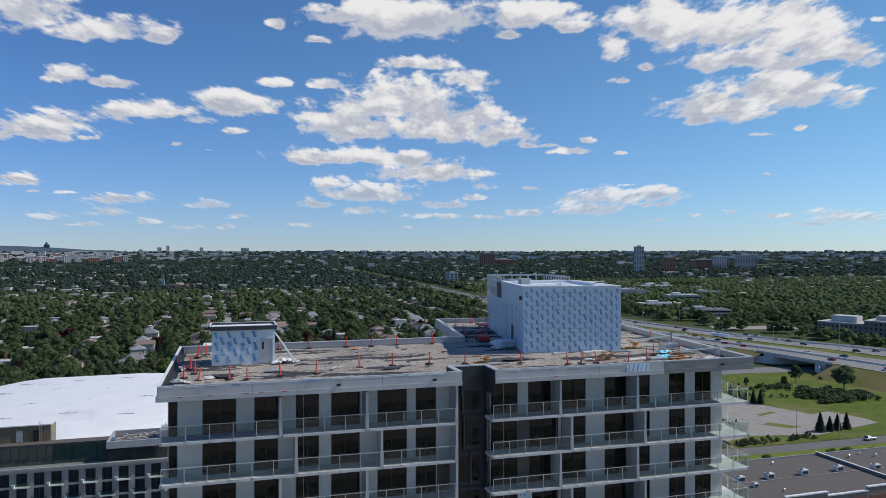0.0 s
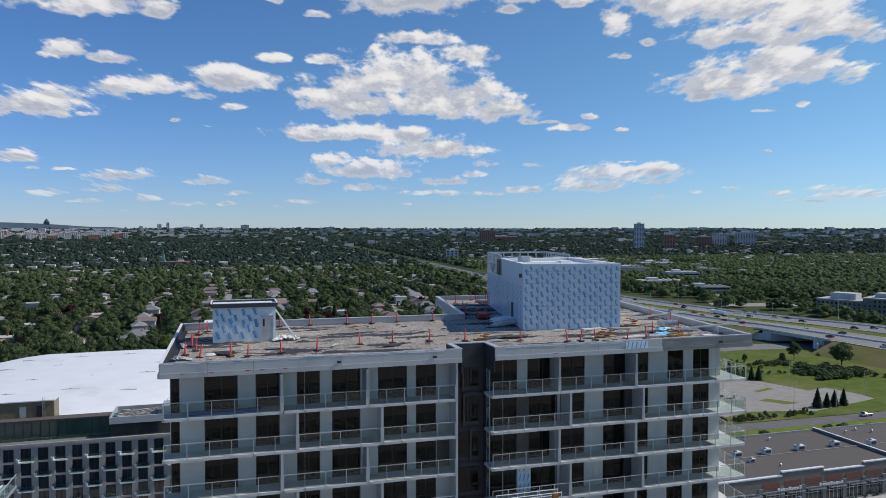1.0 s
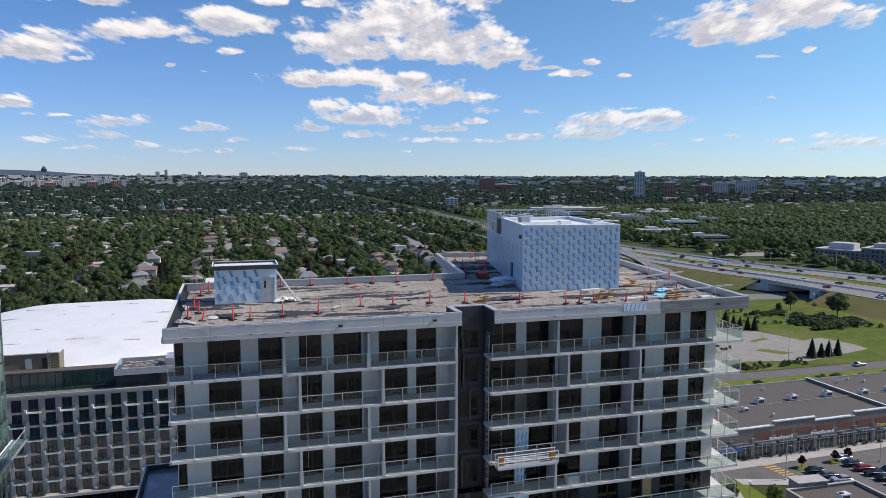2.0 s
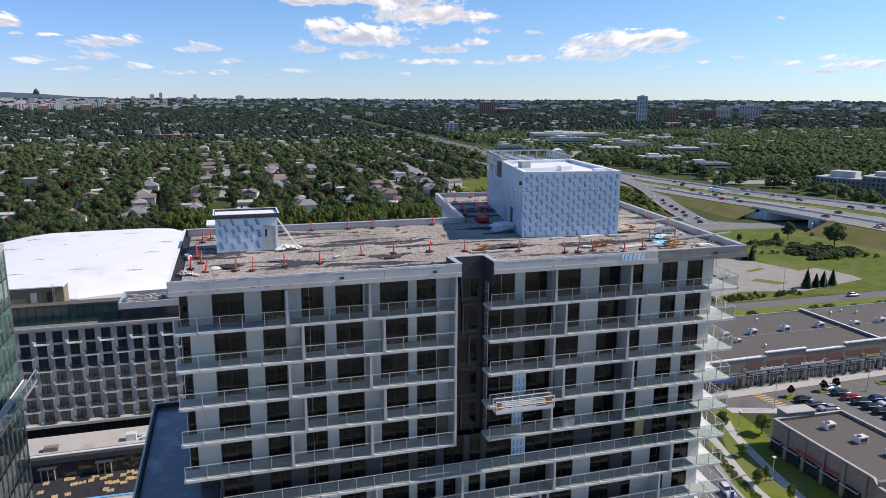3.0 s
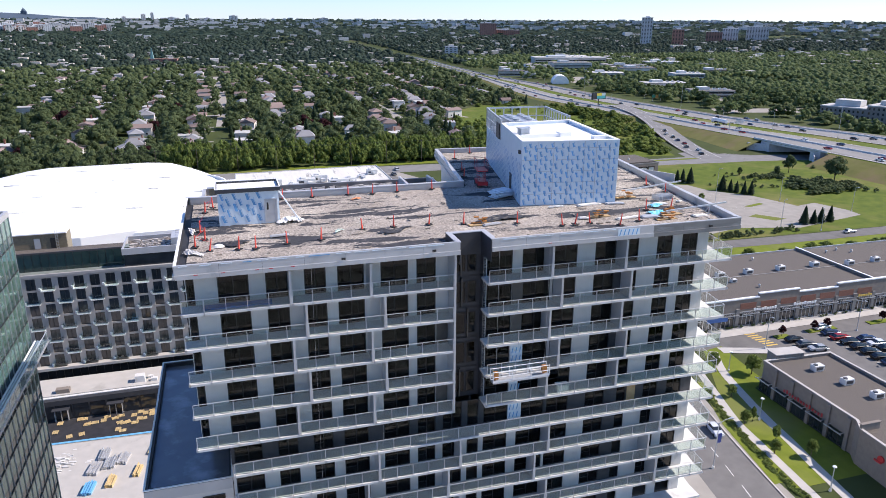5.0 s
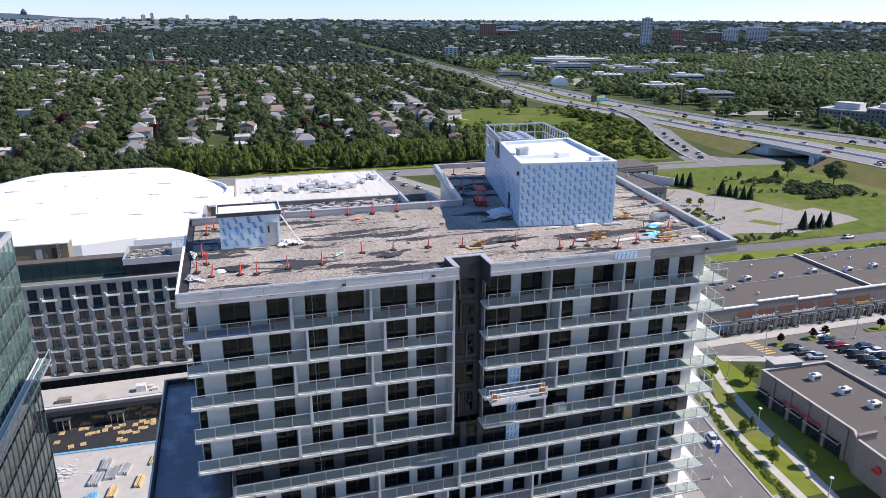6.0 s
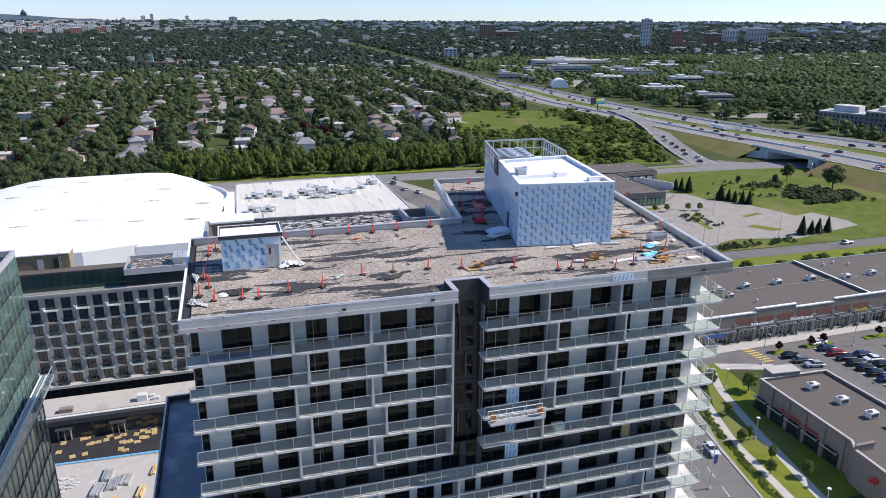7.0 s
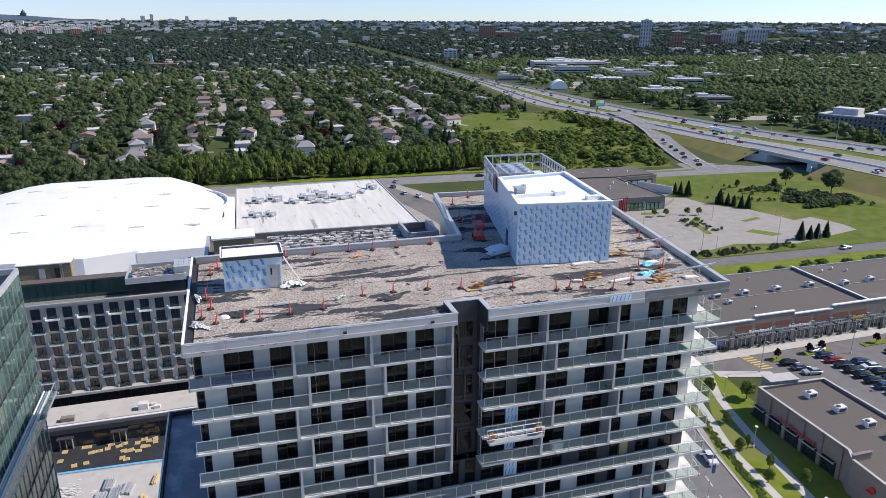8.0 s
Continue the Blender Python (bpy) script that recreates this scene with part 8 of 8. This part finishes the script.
part("skin", Mesh().add([(x, y, z) for y in (0, 26) for x, z in arc], [(i, 13 + i, 14 + i, i + 1) for i in range(12)] + [tuple(range(13)), tuple(reversed(range(13, 26)))]), M_TPO, tent)


# ---- loose things on the tower ----
RZ = 55.46
erng = random.Random(91)


def beam_set(u, v, du, dv, rig=True, group="swing stage beams on the roof"):
    """Outrigger beam for a hanging platform: orange weights inside, pale beam out over the edge."""
    t = thing("outrigger_beam" if rig else "counterweight_stack", "pale outrigger beam with orange counterweights on timber" if rig else "rusty orange counterweights stacked on a timber board", "outrigger beam" if rig else "counterweights", u, v, RZ, 0, group)
    L = math.hypot(du, dv)
    e = Vector((du / L, dv / L, 0))
    nrm = Vector((-e.y, e.x, 0))
    if rig:
        part("beam", Mesh().tube((0, 0, 0.75), (du, dv, 0.95), 0.09, 4), M_ALU, t)
        part("stand", Mesh().tube((du * 0.72, dv * 0.72, 0), (du * 0.72, dv * 0.72, 0.9), 0.06, 6).tube((du * 0.72 + nrm.x * 0.5, dv * 0.72 + nrm.y * 0.5, 0), (du * 0.72, dv * 0.72, 0.9), 0.04, 5), M_ALU, t)
    for i in range(7):
        a, b = erng.uniform(-0.7, 0.7), erng.uniform(-0.35, 0.35)
        part("weight", Mesh().prism([(a - 0.22, b - 0.12), (a + 0.22, b - 0.12), (a + 0.22, b + 0.12), (a - 0.22, b + 0.12)], 0.08 + 0.09 * i, 0.17 + 0.09 * i), mat_orange_rust, t)
    part("board", Mesh().box(-1.0, 1.1, -0.3, 0.3, 0.0, 0.07), M_WOOD, t)


mat_orange_rust = mat("rusty_orange", (0.48, 0.20, 0.045), (0.30, 0.12, 0.03), 4, 0.7)
for u, v, du, dv in ((21.6, 11.3, 7.6, 1.6), (20.8, 2.9, 7.0, 0.7), (15.3, 5.4, 0.6, -5.9), (3.7, 5.8, 1.2, -5.4), (22.2, 4.2, 1.4, 2.0)):
    beam_set(u, v, du, dv, math.hypot(du, dv) > 6.5)


def crumpled(name, label, category, u, v, w, d, h, material, seed):
    """A heap of crumpled sheeting."""
    r = random.Random(seed)
    n = 14
    V = [((i / n - 0.5) * w + r.uniform(-0.05, 0.05) * w / 2, (j / n - 0.5) * d + r.uniform(-0.05, 0.05) * d / 2, max(0.0, h * (1 - ((i / n - 0.5) * 2) ** 2) * (1 - ((j / n - 0.5) * 2) ** 2) * r.uniform(0.2, 1.3)) + 0.02) for j in range(n + 1) for i in range(n + 1)]
    F = [(j * (n + 1) + i, j * (n + 1) + i + 1, (j + 1) * (n + 1) + i + 1, (j + 1) * (n + 1) + i) for j in range(n) for i in range(n) if math.hypot((i + 0.5) / n - 0.5, (j + 0.5) / n - 0.5) < 0.40 + 0.13 * math.sin(seed + 3 * math.atan2(j - n / 2, i - n / 2)) + r.uniform(-0.05, 0.03)]
    return solo(name, Mesh().add(V, F), material, label, category, u, v, RZ + 0.03, r.uniform(0, 40))


M_BRIGHTBLUE = mat("bright_blue_sheet", (0.10, 0.50, 0.72), (0.16, 0.60, 0.80), 2, 0.4)
M_FOAM = mat("white_foam", (0.74, 0.73, 0.70), (0.60, 0.585, 0.55), 1.6, 0.8, piece=0.15)
crumpled("blue_tarp", "crumpled bright blue tarpaulin on roof gravel", "tarpaulin", 22.6, 7.4, 2.2, 1.0, 0.2, M_BRIGHTBLUE, 1)
crumpled("blue_tarp", "crumpled bright blue tarpaulin on roof gravel", "tarpaulin", 21.2, 5.0, 2.8, 1.3, 0.16, M_BRIGHTBLUE, 2)
crumpled("green_sheet", "crumpled pale green sheet on roof gravel", "sheet", -8.6, 7.2, 1.2, 0.6, 0.15, mat("pale_green_sheet", (0.42, 0.55, 0.48), (0.5, 0.62, 0.55), 2, 0.5), 3)
crumpled("white_sheet", "torn white sheeting beside the stair shed", "sheet", -12.3, 11.6, 2.6, 2.0, 0.35, M_FOAM, 4)
crumpled("white_sheet", "torn white sheeting in the roof corner", "sheet", -20.5, 4.2, 1.0, 2.6, 0.2, M_FOAM, 5)
crumpled("white_sheet", "torn white sheeting along the parapet", "sheet", -20.7, 10.5, 0.6, 2.4, 0.15, M_FOAM, 8)
crumpled("black_membrane_sheet", "loose black roofing membrane on gravel", "membrane", -17.5, 6.0, 3.2, 1.6, 0.1, M_MEMB, 6)
crumpled("black_membrane_sheet", "loose black roofing membrane on gravel", "membrane", -4.0, 6.0, 4.0, 1.2, 0.1, M_MEMB, 7)
crumpled("black_membrane_sheet", "loose black roofing membrane on gravel", "membrane", 6.2, 7.2, 6.0, 2.2, 0.14, M_MEMB, 10)
crumpled("orange_netting", "crumpled orange safety netting on gravel", "netting", -5.1, 18.2, 1.3, 0.6, 0.12, mat("orange_net", (0.70, 0.28, 0.12), (0.6, 0.22, 0.1), 3, 0.7), 11)
# insulation boards beside the plant room
st = thing("insulation_stack", "stack of pale blue insulation boards beside the plant room", "insulation boards", 8.7, 14.2, RZ, 20)
for i in range(9):
    part("board", Mesh().box(erng.uniform(-0.4, 0.3), 1.6 + erng.uniform(0, 0.5), erng.uniform(-0.3, 0.3), 1.1 + erng.uniform(0, 0.3), i * 0.09, i * 0.09 + 0.08), M_WRAP, st)
rest = Mesh()
for i in range(230):
    for _ in range(20):
        u, v = erng.uniform(-20.5, 30), erng.uniform(0.6, 39)
        if inside((u, v), RIN) and not (9 < u - SH * (v - 11) < 20.5 and 9 < v < 36):
            break
    else:
        continue
    if erng.random() < 0.55 and not (u > 11 and v < 12):
        continue
    L, w, a = erng.choice((0.15, 0.2, 0.3, 0.45, 0.9)) * erng.uniform(0.7, 1.3), erng.uniform(0.04, 0.14), erng.choice((0, 0.1, 1.5, erng.uniform(0, 3.1)))
    c, s = math.cos(a) * L / 2, math.sin(a) * L / 2
    nx, ny = -math.sin(a) * w, math.cos(a) * w
    rest.prism([(u - c, v - s), (u + c, v + s), (u + c + nx, v + s + ny), (u - c + nx, v - s + ny)], RZ - 0.02, RZ + erng.uniform(0.03, 0.09))
solo("roof_debris", rest, mat("board_offcuts", (0.52, 0.46, 0.38), (0.30, 0.26, 0.22), 1.0, 0.85, piece=0.75), "scattered board offcuts and scraps on the roof gravel", "debris", kind="stuff")
for k, (u, v, w, d, t) in enumerate(((4.8, 5.6, 1.8, 0.5, 12), (13.7, 5.2, 1.0, 0.5, -10), (18.0, 4.2, 3.2, 0.45, 8), (19.8, 4.0, 1.8, 1.0, -5), (23.5, 8.0, 1.4, 0.8, 10), (16.5, 9.6, 2.6, 0.7, 4), (19.2, 9.3, 2.0, 0.6, -6), (13.0, 9.7, 1.6, 0.35, 0), (26.0, 8.4, 0.6, 0.4, 30), (-13.6, 7.2, 1.6, 0.5, 6), (24.6, 3.0, 1.5, 0.7, 0))):
    solo("board", Mesh().box(-w / 2, w / 2, -d / 2, d / 2, 0, 0.06).box(-w / 2 + 0.1, w / 2 - 0.3, -d / 2 + 0.05, d / 2 - 0.1, 0.06, 0.12), M_FOAM if k % 3 else M_FASCIA, "pale board lying on the roof gravel", "board", u, v, RZ + 0.02, t, "boards on the roof")
cr = thing("cable_crate", "wire crate with pale fittings on the roof", "crate", 23.8, 8.6, RZ, 8)
part("tray", Mesh().box(0, 1.8, 0, 1.1, 0.12, 0.2), M_METAL, cr)
for i in range(9):
    part("bar", Mesh().box(i * 0.22, i * 0.22 + 0.03, 0, 1.1, 0.2, 0.62), M_METAL, cr)
part("load", Mesh().box(0.2, 1.5, 0.2, 0.9, 0.2, 0.5), M_WRAP, cr)
lift = thing("scissor_lift", "red scissor lift parked beside the plant room", "scissor lift", 9.6, 19.6, RZ, 80)
part("base", Mesh().box(0, 2.3, 0, 1.1, 0.2, 0.6), M_RED, lift)
for i in range(4):
    part("scissor_arm", Mesh().tube((0.2, 0.2, 0.6 + i * 0.28), (2.1, 0.2, 0.88 + i * 0.28), 0.05, 5).tube((2.1, 0.9, 0.6 + i * 0.28), (0.2, 0.9, 0.88 + i * 0.28), 0.05, 5), M_RED, lift)
deckp = part("platform", Mesh().box(0, 2.4, 0, 1.15, 1.72, 1.82), M_RED, lift)
for x in (0, 1.2, 2.36):
    for y in (0, 1.11):
        part("rail_post", Mesh().box(x, x + 0.04, y, y + 0.04, 1.82, 2.9), M_RED, deckp)
part("guard_rail", Mesh().box(0, 2.4, 0, 0.04, 2.86, 2.92).box(0, 2.4, 1.11, 1.15, 2.86, 2.92).box(0, 2.4, 0, 0.04, 2.34, 2.38), M_RED, deckp)
for x in (0.35, 1.95):
    for y in (-0.05, 1.0):
        part("wheel", Mesh().tube((x, y, 0.2), (x, y + 0.15, 0.2), 0.2, 10), M_RUBBER, lift)
lad = thing("leaning_pole", "long pale timber prop leaning on the stair shed", "prop", -13.4, 14.6, RZ, 0)
part("pole", Mesh().tube((0, 0, 2.9), (2.0, -3.4, 0.0), 0.07, 6), M_ALU, lad)
solo("drain_cover", Mesh().tube((0, 0, 0), (0, 0, 0.12), 0.5, 14, 0.3), M_FOAM, "round white roof drain cover", "drain", -18.5, 5.6, RZ)
# tape between the orange posts of the corner
tape = Mesh()
for p, q in zip(CONES[:6], CONES[1:6]):
    tape.tube((p[0], p[1], RZ + 0.85), (q[0], q[1], RZ + 0.8), 0.02, 4)
solo("barrier_tape", tape, M_RED, "red barrier tape between orange posts", "tape")


def stage(u0, u1, z, label):
    """A hanging work platform in front of a balcony."""
    t = thing("swing_stage", label, "work platform", u0, -0.95, z, 0, "hanging platforms on the front")
    L = u1 - u0
    part("deck", Mesh().box(0, L, 0, 0.75, 0, 0.14), M_ALU, t)
    part("toe_board", Mesh().box(0, L, 0, 0.03, 0.14, 0.3), M_WHITE, t)
    for zz in (0.62, 1.1):
        for y in (0.0, 0.72):
            part("rail", Mesh().tube((0, y, zz), (L, y, zz), 0.035, 5), M_WHITE, t)
    n = round(L / 1.5)
    for i in range(n + 1):
        for y in (0.0, 0.72):
            part("post", Mesh().box(L * i / n - 0.025, L * i / n + 0.025, y - 0.025, y + 0.025, 0.14, 1.15), M_WHITE if z > 40 else mat_orange_rust, t)
    for x in (0.35, L - 0.35):
        part("hoist", Mesh().box(x - 0.2, x + 0.2, 0.2, 0.55, 0.3, 0.95), mat_orange_rust, t)
        part("cable", Mesh().tube((x, 0.37, 0.9), (x, 0.37, 56.2 - z), 0.009, 4), M_METAL, t)


stage(2.8, 8.0, TOPSLAB - 3 * FH - 0.3, "pale hanging work platform in front of a balcony")
stage(-12.3, -6.4, TOPSLAB - 7 * FH + 0.05, "pale hanging work platform on the lower storeys")
# unfinished panels: wrap and timber showing in a few bays
for k, u0, u1, ma, lb in ((3, 5.35, 6.5, M_WRAP, "white wrap patch on an unfinished bay"), (4, 5.35, 6.1, M_WRAP, "white wrap patch on an unfinished bay"), (5, 5.3, 6.6, M_WRAP, "white wrap patch on an unfinished bay"), (1, 5.3, 6.3, M_INNER, "bare brown board on an unfinished bay"), (2, 5.3, 6.3, M_INNER, "bare brown board on an unfinished bay"), (5, 17.6, 18.5, M_WOOD, "orange timber board on an unfinished bay"), (2, -1.5, -0.5, M_INNER, "bare brown board on an unfinished bay"), (4, -1.5, -0.5, M_INNER, "bare brown board on an unfinished bay")):
    z = TOPSLAB - FH * k
    pt = part("bay_sheet", Mesh().box(u0, u1, WALL_V - 0.06, WALL_V - 0.02, z + 0.1, z + FH - 0.3), ma, tower, lb)
    if ma is M_WRAP:
        for i in range(8):
            a, zz = u0 + 0.1 + (i % 3) * 0.36, z + 0.25 + (i // 3) * 0.8
            part("wrap_mark", Mesh().add([(a, WALL_V - 0.07, zz), (a + 0.1, WALL_V - 0.07, zz), (a + 0.2, WALL_V - 0.07, zz + 0.55), (a + 0.1, WALL_V - 0.07, zz + 0.55)], [(0, 1, 2, 3)]), M_WRAPBLUE, pt)
# wall lights on the roof edge
for u, v in ((-9.6, -0.25), (23.2, -0.2), (-2.4, -0.25)):
    part("edge_lamp", Mesh().box(u, u + 0.3, v - 0.12, v, 55.4, 55.55), M_FRAME, tower)
# things left on the balconies
solo("blue_sheet", Mesh().box(-19.8, -14.9, 0.5, 1.3, 0, 0.12), mat("deep_blue_sheet", (0.03, 0.13, 0.36), (0.04, 0.17, 0.42), 1, 0.4), "blue plastic sheet lying on a balcony", "sheet", 0, 0, TOPSLAB + 0.0)
crate = thing("white_crate", "white crate on a balcony", "crate", 9.6, 0.4, TOPSLAB - 4 * FH, 0)
part("box", Mesh().box(0, 1.1, 0, 0.6, 0, 0.6), M_FOAM, crate)
part("lid", Mesh().box(-0.04, 1.14, -0.04, 0.64, 0.6, 0.68), M_WHITE, crate)
# parking bay lines, crossing and islands of the shop car park
for i in range(11):
    solo("road_marking", Mesh().box(0, 4.8, -0.06, 0.06, 0, 0.012), M_LINE, "white parking bay line", "road marking", 117.4 + i * 0.15, 74.4 - i * 2.75, 0.035, -2, kind="structure")
for i in range(8):
    solo("road_marking", Mesh().box(-0.25, 0.25, 0, 3.0, 0, 0.012), M_LINEY, "yellow crossing stripe", "road marking", 102.4 + i * 0.16, 80.0 - i * 1.12, 0.04, 90, kind="structure")
for pts in ([(105.6, 74.2), (109.6, 74.4), (109.6, 76.2), (105.6, 76.2)], [(115.6, 74.9), (124.4, 75.3), (124.4, 76.9), (115.6, 76.7)], [(134.5, 74.8), (150, 75.0), (150, 76.8), (134.5, 76.6)]):
    sh = Mesh().prism(pts, 0.02, 0.2)
    solo("kerb_island", sh, M_GRASS, "planted kerb island in the car park", "traffic island", kind="structure")
# lane lines of the street
for i in range(12):
    t = i / 11
    u, v = 55.8 + 9.4 * t + 2.6 * t * t, 10 + 60 * t
    solo("road_marking", Mesh().box(-0.06, 0.06, 0, 3.0, 0, 0.012), M_LINE, "white lane line on the street", "road marking", u, v, 0.03, -12.5, kind="structure")
# faded bay lines of the empty car park
for i in range(34):
    u, v = 142 + (i % 17) * 2.9, 170 + (i // 17) * 22 + (i % 17) * 0.8
    solo("road_marking", Mesh().box(-0.05, 0.05, 0, 5.0, 0, 0.012), M_WALK, "faded parking bay line", "road marking", u, v, 0.06, -14, kind="structure")
# cables along the avenue poles
wires = Mesh()
for i in range(11):
    for dv in (-1.0, 0.0, 1.0):
        a, b = (-70 + i * 19, 314 + dv, 11.8), (-51 + i * 19, 314 + dv, 11.8)
        m = ((a[0] + b[0]) / 2, a[1], 11.3)
        wires.tube(a, m, 0.025, 3).tube(m, b, 0.025, 3)
solo("overhead_cable", wires, M_FRAME, "thin overhead cables between the poles", "cable", kind="stuff")
